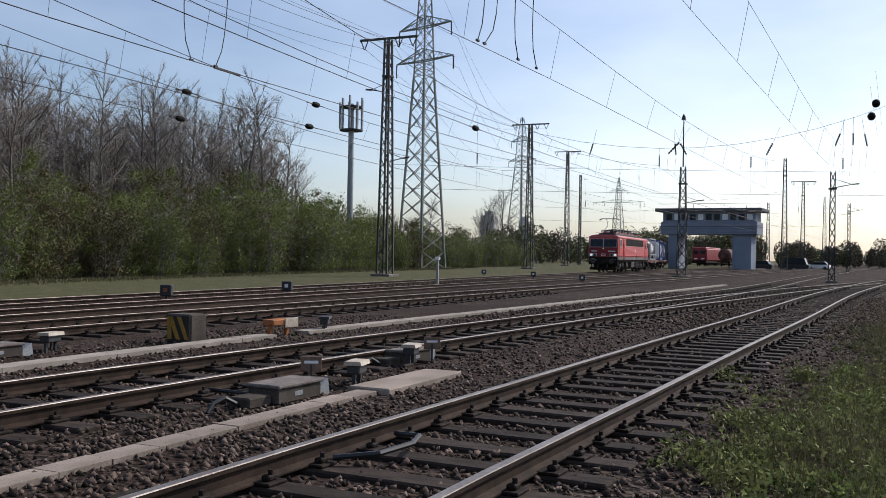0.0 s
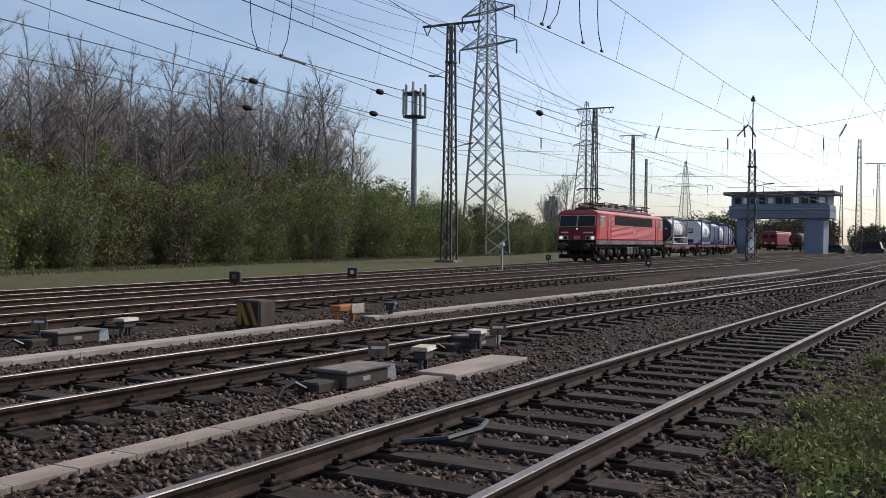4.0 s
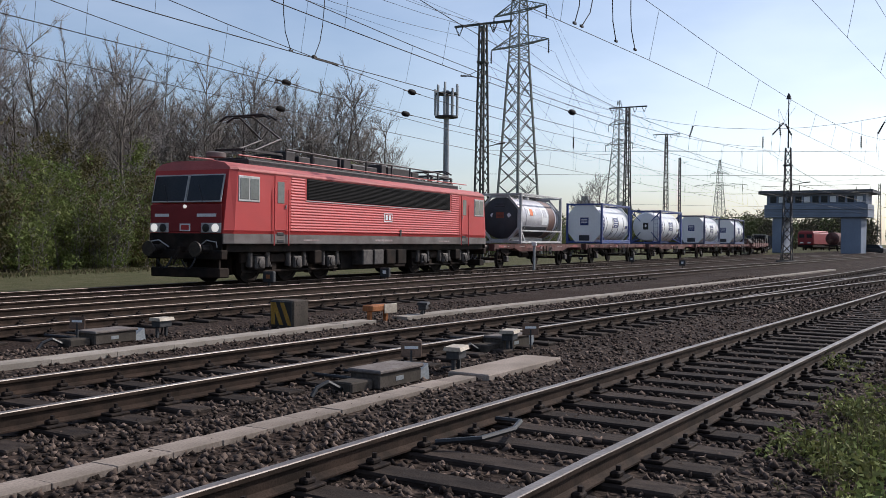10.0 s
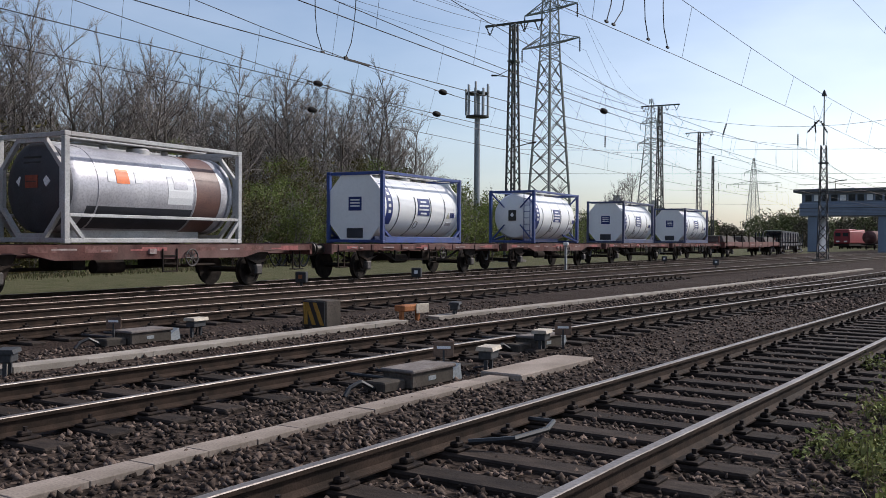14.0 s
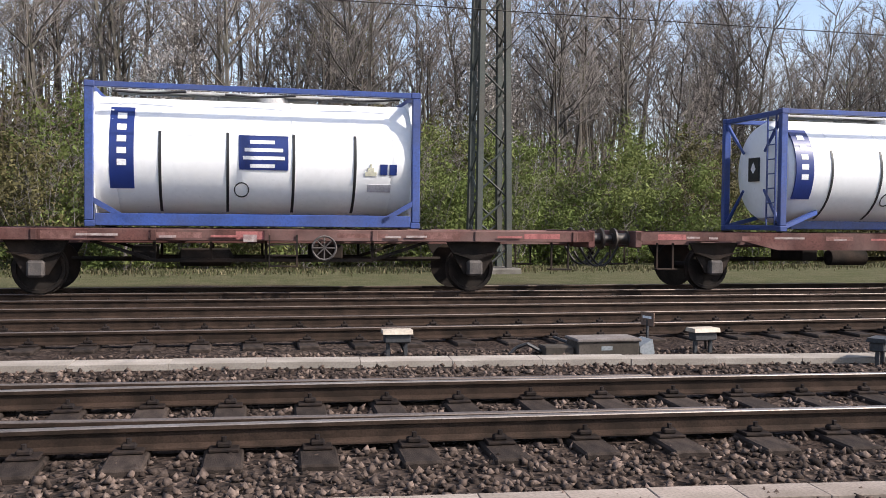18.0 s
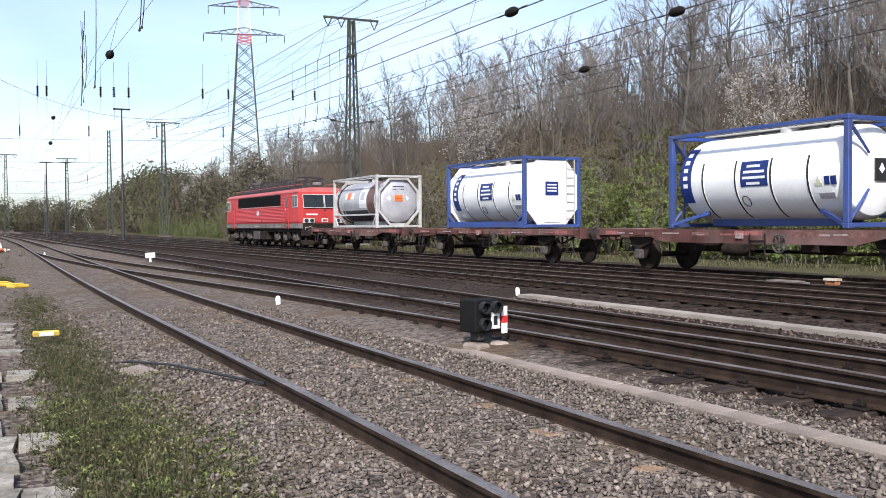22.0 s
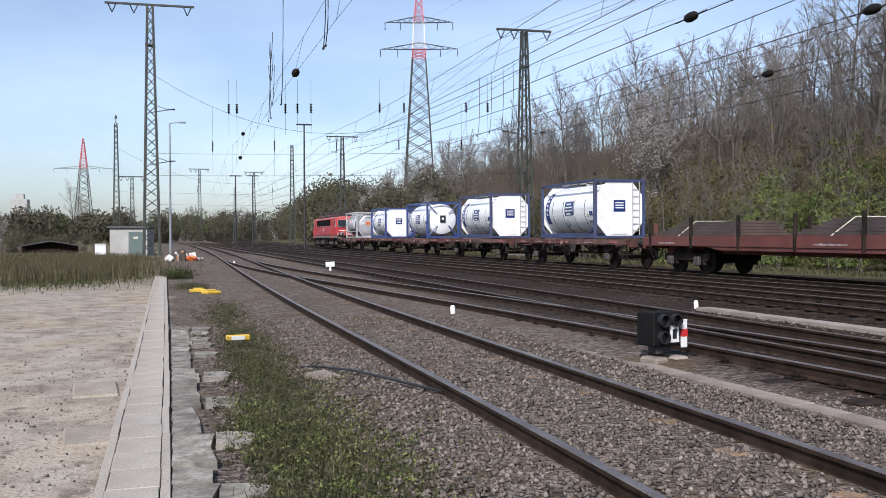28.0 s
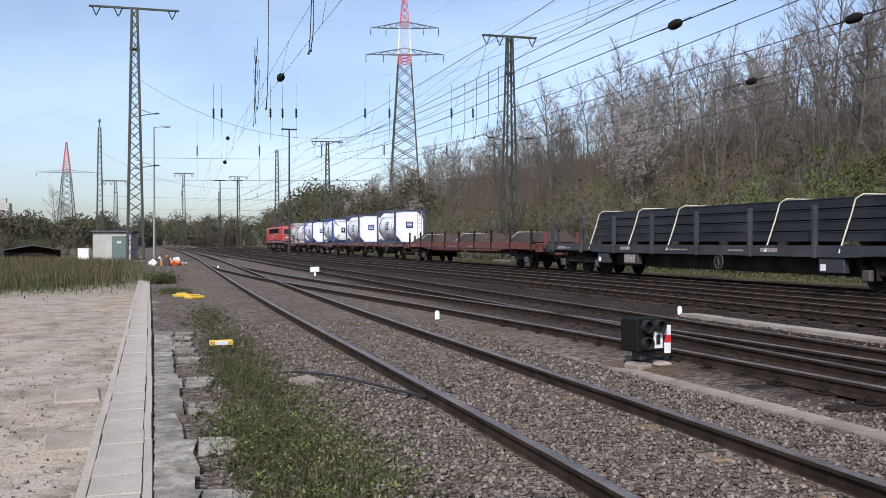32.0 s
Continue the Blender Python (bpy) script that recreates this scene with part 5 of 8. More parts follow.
stanchion_wagon("dark grey bogie wagon with tall stanchions", 126.1, 26.0, WAGON_GREY, "tall stack of blue-black steel girders under pale straps", True)


WOOD_EDGE = curve([(-330, 34), (-220, 27), (-150, 25), (-100, 24.5), (-43, 25.8), (0, 30.5), (42, 37.5), (80, 42), (150, 47), (260, 66)])


def bank(x, y):
    """How far the wooded slope rises above the yard."""
    d = max(0.0, min(1.0, (y - WOOD_EDGE(x) - 2.0) / 17.0))
    tall = 6.0 * max(0.0, min(1.0, (10 - x) / 40)) + 1.2 * max(0.0, min(1.0, (60 - x) / 40))
    far = max(0.0, min(1.0, (400 - abs(x)) / 150))
    return d * d * (3 - 2 * d) * tall * far


EDGE_X = np.arange(-420, 331, 1.0)
EDGE_Y = np.array([WOOD_EDGE(q) for q in EDGE_X])


def edge_many(x):
    """The wood's edge for many places at once."""
    return np.interp(x, EDGE_X, EDGE_Y)


def bank_many(x, y):
    """The slope's height for many places at once."""
    d = np.clip((y - edge_many(x) - 2.0) / 17.0, 0, 1)
    tall = 6.0 * np.clip((10 - x) / 40, 0, 1) + 1.2 * np.clip((60 - x) / 40, 0, 1)
    return d * d * (3 - 2 * d) * tall * np.clip((400 - np.abs(x)) / 150, 0, 1)


# ---- ground and tracks ----
def ground():
    m = Mesh()
    xs = [-2500, -900, -400] + list(range(-240, 241, 6)) + [400, 900, 2500]
    ys = [-2500, -600, -150, -60, -20, -8, -3, -1, 0, 1, 5, 9, 15, 20] + list(range(22, 80, 2)) + [90, 110, 200, 600, 2500]
    for x in xs:
        for y in ys:
            m.v.append((x, y, -0.05 + bank(x, y)))
    n = len(ys)
    for i in range(len(xs) - 1):
        for j in range(n - 1):
            m.f.append((i * n + j, (i + 1) * n + j, (i + 1) * n + j + 1, i * n + j + 1))
    return tagged(new("ground", m.data("ground", GROUND)), "brown ballast, trodden sand and a grass verge", "ground", kind="structure")


ground()
railway("shiny near track on tarred timber sleepers", NEAR_LINE, -250, 250, (0.5, 60, 0.63))
railway("second track with deep timber sleepers", SECOND_LINE, -57, 69, (-16, 58, 0.63))
railway("track going straight on past the far points", EAST_LINE, 25, 250, (36, 62, 0.65), bright=DULL_TOP)
railway("turnout leaving the second track", TURNOUT_LINE, -250, 3.5, (-38, -16.5, 0.65), bright=DULL_TOP)
railway("third track of the yard", THIRD_LINE, -250, 250, (-30, 40, 0.65), bright=DULL_TOP)
railway("fourth track of the yard", FOURTH_LINE, -250, 250, bright=DULL_TOP)
railway("the track on which the train runs", TRAIN_LINE, -250, 250, (-60, 60, 0.65), bright=DULL_TOP)


def bed_height(line, x, y, top, half, x_full, x_none):
    """How high the ballast is heaped against the rails of a half-buried track."""
    d = abs(y - line(x))
    across = max(0.0, min(1.0, (half - d) / (half - 1.25)))
    along = max(0.0, min(1.0, (x - x_none) / (x_full - x_none)))
    return -0.05 + (top + 0.05) * across * along


def ballast_bed(line, x0, x1, top, half, x_full):
    m = Mesh()
    offs = (-half, -1.25, -0.6, 0.0, 0.6, 1.25, half)
    n = int((x1 - x0) / 1.0)
    for i in range(n + 1):
        x = x0 + (x1 - x0) * i / n
        for o in offs:
            m.v.append((x, line(x) + o, bed_height(line, x, line(x) + o, top, half, x_full, x1) - (0.02 if abs(o) == half else 0.0)))
    k = len(offs)
    for i in range(n):
        for j in range(k - 1):
            m.f.append((i * k + j, (i + 1) * k + j, (i + 1) * k + j + 1, i * k + j + 1))
    tagged(new("ballast_bed", m.data("ballast_bed", GROUND)), "ballast heaped high against half-buried rails", "ballast", kind="structure")


NEAR_BED = (0.028, 2.3, -4.5, -1.2)
ballast_bed(NEAR_LINE, -75, -1.2, 0.028, 2.3, -4.5)
ballast_bed(SECOND_LINE, -56, -7, 0.03, 2.2, -11)
ballast_bed(TURNOUT_LINE, -90, -9, 0.032, 2.1, -13)


# ---- vegetation ----
BARK = mat("grey_brown_bark", (0.16, 0.14, 0.12), (0.085, 0.075, 0.065), 0.95, 0, 2, 20, 0.004, (0.13, 0.14, 0.09), 0.3, per=0.35)
BRUSH = mat("brown_brush_bark", (0.13, 0.104, 0.08), (0.078, 0.062, 0.049), 0.95, 0, 0.3, 6)
TWIG = mat("twig_bark", (0.205, 0.184, 0.17), (0.13, 0.115, 0.105), 0.95, 0, 0.4, 6, per=0.35)
BUD = leafy(island(mat("young_leaves", (0.13, 0.14, 0.045), (0.09, 0.11, 0.035), 0.8, 0, 0.5, 6, per=0.25), 0.7, 1.3))
BLOSSOM = leafy(island(mat("white_blossom", (0.62, 0.58, 0.54), (0.5, 0.46, 0.42), 0.8, 0, 0.5, 6), 0.8, 1.15))
LEAF = leafy(island(mat("spring_leaves", (0.105, 0.142, 0.04), (0.165, 0.185, 0.064), 0.8, 0, 0.35, 5, per=0.2), 0.7, 1.3), 0.26)
LEAF_BROWN = leafy(island(mat("olive_leaves", (0.11, 0.095, 0.042), (0.075, 0.07, 0.032), 0.8, 0, 0.35, 5, per=0.2), 0.7, 1.3), 0.12)
FAR_GREEN = island(mat("far_green_leaves", (0.085, 0.105, 0.042), (0.115, 0.125, 0.055), 0.9, 0, 0.1, 2), 0.75, 1.25)
FAR_BROWN = island(mat("far_brown_leaves", (0.105, 0.095, 0.062), (0.078, 0.072, 0.048), 0.9, 0, 0.1, 2), 0.75, 1.25)
WEED = leafy(island(mat("weed_leaves", (0.075, 0.09, 0.036), (0.10, 0.095, 0.05), 0.8, 0, 1.5, 12), 0.5, 1.5))
FRESH = leafy(island(mat("fresh_weed_leaves", (0.16, 0.21, 0.06), (0.19, 0.195, 0.075), 0.75, 0, 1.5, 12), 0.3, 1.6), 0.2)
DRY = leafy(island(mat("dry_grass", (0.17, 0.14, 0.085), (0.11, 0.10, 0.055), 0.9, 0, 1.5, 12), 0.5, 1.4), 0.25)


def scattered(centres, size, rnd, droop=0.0):
    """Small leaves as slightly folded quads round the given places, as arrays."""
    n = len(centres)
    c = np.array(centres)
    a = rnd.normal(size=(n, 3))
    a /= np.linalg.norm(a, axis=1)[:, None]
    b = np.cross(a, rnd.normal(size=(n, 3)))
    b /= np.linalg.norm(b, axis=1)[:, None]
    s = size * rnd.uniform(0.6, 1.4, (n, 1))
    v = np.stack([c - a * s + b * s * 0.5, c - a * s * 0.4 - b * s * 0.6, c + a * s], 1).reshape(-1, 3)
    i = np.arange(n) * 3
    return v, np.stack([i, i + 1, i + 2], 1)


def tufted(centres, radii, per, size, rnd):
    """Leaves on the shells of rounded tufts, mostly facing outward."""
    k = np.repeat(np.arange(len(centres)), per)
    n = len(k)
    d = rnd.normal(size=(n, 3))
    d[:, 2] += 0.25
    d /= np.linalg.norm(d, axis=1)[:, None]
    c = centres[k] + d * radii[k] * rnd.uniform(0.62, 1.08, (n, 1))
    c[:, 2] = np.maximum(c[:, 2], 0.03)
    face = d + rnd.normal(size=(n, 3)) * 0.45
    face /= np.linalg.norm(face, axis=1)[:, None]
    a = np.cross(face, rnd.normal(size=(n, 3)))
    a /= np.linalg.norm(a, axis=1)[:, None]
    b = np.cross(face, a)
    s = size * rnd.uniform(0.6, 1.4, (n, 1))
    v = np.stack([c - a * s + b * s * 0.5, c - a * s * 0.4 - b * s * 0.6, c + a * s], 1).reshape(-1, 3)
    i = np.arange(n) * 3
    f = np.stack([i, i + 1, i + 2], 1)
    # larger leaves crowd the inside of each tuft
    k = np.repeat(np.arange(len(centres)), max(4, per // 4))
    d = rnd.normal(size=(len(k), 3))
    d /= np.linalg.norm(d, axis=1)[:, None]
    c = centres[k] + d * radii[k] * rnd.uniform(0.1, 0.6, (len(k), 1))
    c[:, 2] = np.maximum(c[:, 2], 0.06)
    w, g = scattered(c, size * 1.9, rnd)
    return np.concatenate([v, w]), np.concatenate([f, g + len(v)])


def spikes(a, b, r, rnd):
    """Thin tapering twigs from the points a to the points b, three faces each."""
    a, b = np.asarray(a, float), np.asarray(b, float)
    d = b - a
    u = np.cross(d, rnd.normal(size=d.shape))
    u /= np.linalg.norm(u, axis=1)[:, None] + 1e-9
    w = np.cross(d, u)
    w /= np.linalg.norm(w, axis=1)[:, None] + 1e-9
    r = np.broadcast_to(np.asarray(r, float), (len(a),))[:, None]
    v = np.stack([a + u * r, a - u * r * 0.5 + w * r * 0.87, a - u * r * 0.5 - w * r * 0.87, b], 1).reshape(-1, 3)
    i = np.arange(len(a))[:, None, None] * 4
    return v, (np.array([(0, 1, 3), (1, 2, 3), (2, 0, 3)])[None] + i).reshape(-1, 3)


def mesh_of(name, v, f, material):
    me = bpy.data.meshes.new(name)
    k = f.shape[1]
    me.vertices.add(len(v))
    me.vertices.foreach_set("co", np.asarray(v, dtype=np.float32).ravel())
    me.loops.add(f.size)
    me.loops.foreach_set("vertex_index", f.astype(np.int32).ravel())
    me.polygons.add(len(f))
    me.polygons.foreach_set("loop_start", np.arange(0, f.size, k, dtype=np.int32))
    me.polygons.foreach_set("loop_total", np.full(len(f), k, dtype=np.int32))
    me.materials.append(material)
    me.update(calc_edges=True)
    me.validate()
    return me


def bare_tree(seed, height, dress, label):
    """Bare spring tree: a slim upright stem or two, steep limbs along it, and fine twigs on every limb."""
    rnd = np.random.RandomState(seed)
    t = thing("bare_tree", label, "tree", "trees of the wood behind the tracks")
    trunk, ta, tb, tr, ends = Mesh(), [], [], [], []

    def turned(d, amount, rise):
        return (d + Vector(rnd.normal(size=3)) * amount + Vector((0, 0, rise))).normalized()

    def twigs(p, d, length, n):
        """A fan of fine twigs along a branch."""
        for k in range(n):
            at = p + d * length * rnd.uniform(0.25, 1.0)
            e = at + turned(d, 0.5, 0.16) * length * rnd.uniform(0.4, 0.85)
            ta.append(tuple(at)), tb.append(tuple(e)), tr.append(0.0155)
            ends.append(tuple(e))

    def limb(p, d, length, r):
        q = p
        for k in range(3):
            e = q + d * length / 3
            trunk.rod(q, e, r * (1 - 0.27 * k), r * (0.73 - 0.27 * k), n=3, caps=False)
            for j in range(3):
                bd = turned(d, 0.46, 0.12)
                bl = length * rnd.uniform(0.34, 0.6) * (1.0 - 0.1 * k)
                bp = q.lerp(e, rnd.uniform(0.2, 1.0))
                ta.append(tuple(bp)), tb.append(tuple(bp + bd * bl)), tr.append(max(0.012, r * 0.42))
                twigs(bp, bd, bl, 4)
            q, d = e, turned(d, 0.12, 0.12)
        twigs(q - d * length * 0.2, d, length * 0.4, 4)

    stems = (1, 2, 1, 3)[seed % 4]
    for k in range(stems):
        h = height * (1 - 0.1 * k)
        w = rnd.uniform(0, 6.28)
        p, d = Vector((0.3 * k, 0.2 * k * (-1) ** k, -0.4)), turned(Vector((math.cos(w) * 0.12 * min(k, 1), math.sin(w) * 0.12 * min(k, 1), 1)), 0.03, 0)
        r = 0.0118 * h
        n = 11
        for i in range(n):
            q = p + d * h * 0.93 / n
            trunk.rod(p, q, r * (1 - i / n * 0.9), r * (1 - (i + 1) / n * 0.9), n=6 if i < 5 else 4, caps=False)
            if i > 4:
                for j in range(3 if stems == 1 else 2):
                    w = 2.4 * (i * 3 + j) + seed
                    steep = 0.5 + 0.09 * i
                    up = (i + rnd.uniform(0, 1)) / n
                    limb(p.lerp(q, rnd.uniform()), turned(Vector((math.cos(w), math.sin(w), steep)).normalized(), 0.12, 0.0), h * (0.34 - 0.19 * up) * rnd.uniform(0.65, 1.15), max(0.018, r * (0.42 - 0.2 * up)))
            elif i > 1 and rnd.uniform() < 0.5:
                w = rnd.uniform(0, 6.28)
                limb(q, turned(Vector((math.cos(w), math.sin(w), 0.5)).normalized(), 0.1, 0.1), h * 0.1, 0.022)
            d = turned(d, 0.045, 0.06)
            p = q
        twigs(p - d * h * 0.06, d, h * 0.1, 10)
    part("trunk", trunk, BARK, t)
    v, f = spikes(ta, tb, tr, rnd)
    c = new("crown", mesh_of("crown", v, f, TWIG))
    tagged(c, "leafless twigs")
    c.parent = t
    if dress:
        share, size = (0.45, 0.04) if dress is BUD else (1.0, 0.06)
        cs = [e for e in ends if rnd.uniform() < share]
        if dress is not BUD:
            cs = cs + [(x + rnd.normal() * 0.12, y + rnd.normal() * 0.12, z + rnd.normal() * 0.12) for x, y, z in cs]
        v, f = scattered(cs, size, rnd)
        ob = new("young_leaves" if dress is BUD else "blossom", mesh_of("leaves", v, f, dress))
        ob.parent = t
    return t


def shrub(seed, height, leaf, label, count, stalks=18):
    """A bush of many stems that carries its leaves in rounded tufts."""
    rnd = np.random.RandomState(seed)
    t = thing("shrub", label, "bush", "bushes along the verge")
    wood, ta, tb, tufts = Mesh(), [], [], []
    for k in range(stalks):
        w = rnd.uniform(0, 2 * math.pi)
        lean = rnd.uniform(0.02, 0.34)
        d = Vector((math.cos(w) * lean, math.sin(w) * lean, 1)).normalized()
        p = Vector((math.cos(w) * rnd.uniform(0.2, 1.1), math.sin(w) * rnd.uniform(0.2, 1.1), -0.3))
        h = height * rnd.uniform(0.6, 1.05)
        for i in range(6):
            q = p + d * (h / 6)
            wood.rod(p, q, 0.026 * (1 - i * 0.15), 0.026 * (1 - (i + 1) * 0.15), n=3, caps=False)
            for j in range(4):
                bw = rnd.uniform(0, 2 * math.pi)
                bd = Vector((math.cos(bw), math.sin(bw), rnd.uniform(0.4, 1.3))).normalized()
                bp = p.lerp(q, rnd.uniform())
                bq = bp + bd * rnd.uniform(0.4, 1.0) * height / 6
                ta.append(tuple(bp)), tb.append(tuple(bq))
                if (i + j) % 3 == 0:
                    tufts.append((bq.x, bq.y, max(0.35, bq.z), rnd.uniform(0.3, 0.62)))
            d = (d + Vector((rnd.normal() * 0.08, rnd.normal() * 0.08, 0.05))).normalized()
            p = q
    part("branchwork", wood, TWIG, t)["kind"] = "stuff"
    v, f = spikes(ta, tb, 0.011, rnd)
    ob = new("brushwood", mesh_of("brushwood", v, f, TWIG))
    ob["kind"] = "stuff"
    ob.parent = t
    tufts = np.array(tufts)
    v, f = tufted(tufts[:, :3], tufts[:, 3:] * np.array((1.0, 1.0, 0.85)), max(6, count // len(tufts)), 0.06, rnd)
    ob = new("foliage", mesh_of("foliage", v, f, leaf))
    ob.parent = t
    return t


TREE_SIZE = curve([(-330, 0.72), (-150, 0.76), (-110, 0.8), (-78, 0.88), (-60, 0.84), (-46, 0.85), (-32, 0.94), (-18, 1.04), (10, 1.08), (30, 1.0), (52, 0.95), (66, 1.08), (100, 1.08)])


def planting():
    rnd = random.Random(5)
    trees = [bare_tree(s, h, d, l) for s, h, d, l in (
        (1, 14.5, BUD, "tall slender tree with bare twigs and first buds"), (2, 15.5, None, "tall bare grey-brown tree without leaves"),
        (3, 13.5, BUD, "forked tree with bare twigs and first buds"), (4, 16.0, None, "tall bare grey-brown tree without leaves"),
        (5, 14.0, BUD, "slender tree with yellow-green buds"), (7, 12.0, None, "bare grey-brown tree without leaves"))]
    white = bare_tree(11, 10.0, BLOSSOM, "small tree with white spring blossom among bare trees")
    bushes = [shrub(21, 4.6, LEAF, "dense fresh green spring bush on the verge", 2600), shrub(22, 5.4, LEAF, "tall green spring bush on the verge", 2800),
              shrub(23, 4.4, LEAF_BROWN, "olive-brown bush just coming into leaf", 2200), shrub(24, 5.6, LEAF_BROWN, "tall twiggy olive-brown bush", 1800, 24),
              shrub(25, 3.4, LEAF, "low green bush at the grass edge", 2400), shrub(26, 5.4, LEAF_BROWN, "bare-stemmed brown bush with few leaves", 1000, 28)]
    used = set()

    def put(kind_, x, y, s):
        m = Matrix.Translation((x, y, bank(x, y) - 0.05)) @ Matrix.Rotation(rnd.uniform(0, 6.28), 4, "Z")
        if kind_ in used:
            copy_thing(kind_, m @ Matrix.Scale(s / kind_.scale.x, 4))
        else:
            used.add(kind_)
            kind_.matrix_basis = m @ Matrix.Scale(s, 4)

    x = -205.0
    while x < 150:
        near = -75 < x < 95
        rows = ((1.2, (0, 2, 4, 4, 0), 0.72, 1.0), (3.6, (0, 1, 1, 2, 0), 0.85, 1.1), (7.0, (1, 0, 3, 1), 0.95, 1.2))
        for off, choices, lo, hi in rows:
            if not near and off > 6:
                continue
            xx, yy = x + rnd.uniform(-0.9, 0.9), WOOD_EDGE(x) + off + rnd.uniform(-0.8, 0.8)
            brown = -120 < x < -42 and rnd.random() < 0.85
            if abs(xx + 10.7) < 3.4 and yy < 33.5:
                continue
            b = bushes[rnd.choice((3, 5, 5, 2) if brown else choices)]
            put(b, xx, yy, rnd.uniform(lo, hi) * float(np.interp(x, (10, 24, 50, 66, 110), (1.0, 1.15, 1.2, 1.5, 1.2))))
        x += 2.5 if near else 4.6
    x = -205.0
    while x < 78:
        near = -70 < x < 74
        for off in (8.5, 12, 15.5, 19.5, 24):
            if (not near and off in (12, 19.5)) or (x < -12 and off == 24):
                continue
            xx, yy = x + rnd.uniform(-1.5, 1.5), WOOD_EDGE(x) + off + rnd.uniform(-1.8, 1.8)
            s = rnd.uniform(0.75, 1.0) if x < 12 else rnd.uniform(0.8, 1.02)
            s *= TREE_SIZE(xx)
            if rnd.random() < 0.04:
                put(white, xx, yy - 2, rnd.uniform(0.8, 1.1))
            else:
                put(trees[rnd.randrange(6)], xx, yy, s)
        x += 3.4 if near else 6.5
    # the trees further back, too many to tell apart, as one wood
    rows = {}
    for k in range(210):
        x = rnd.uniform(-205, 76) if k < 165 else rnd.uniform(34, 82)
        deep = rnd.uniform(14, 46) if k < 165 else rnd.uniform(6, 26)
        y = WOOD_EDGE(x) + deep
        rows.setdefault(rnd.randrange(6), []).append((x, y, rnd.uniform(0.75, 1.0) * TREE_SIZE(x), rnd.uniform(0, 6.28)))
    for role, material in (("trunk", BARK), ("crown", TWIG)):
        vs, fs, n = [], [], 0
        for k, spots in rows.items():
            me = [c for c in trees[k].children if c.name.startswith(role)][0].data
            co = np.empty(len(me.vertices) * 3)
            me.vertices.foreach_get("co", co)
            co = co.reshape(-1, 3)
            me.calc_loop_triangles()
            tri = np.empty(len(me.loop_triangles) * 3, dtype=np.int32)
            me.loop_triangles.foreach_get("vertices", tri)
            tri = tri.reshape(-1, 3)
            for x, y, s, w in spots:
                c, q = math.cos(w) * s, math.sin(w) * s
                vs.append(np.stack([co[:, 0] * c - co[:, 1] * q + x, co[:, 0] * q + co[:, 1] * c + y, co[:, 2] * s + bank(x, y) - 0.05], 1))
                fs.append(tri + n)
                n += len(co)
        tagged(new("back_wood", mesh_of("back_wood", np.concatenate(vs), np.concatenate(fs), material)), "bare trees standing close behind in the wood" if role == "trunk" else "haze of bare twigs deep in the wood", "woods", kind="stuff")
    # a few single trees far off
    for x, y, s in ((140, 49, 0.85), (146, 54, 0.8), (155, 58, 0.75), (118, 52, 0.6), (-300, -18, 0.7), (-262, -30, 1.0), (-270, -28, 0.9)):
        put(trees[rnd.randrange(6)], x, y, s)
    for k in range(34):                       # the low hedge beyond the rough field
        put(bushes[rnd.choice((2, 3, 3, 5))], -rnd.uniform(103, 120), rnd.uniform(-46, -8), rnd.uniform(0.3, 0.5))
    put(white, -150, 28, 1.0), put(white, -108, 27.5, 0.7), put(white, -95, -17, 0.4)


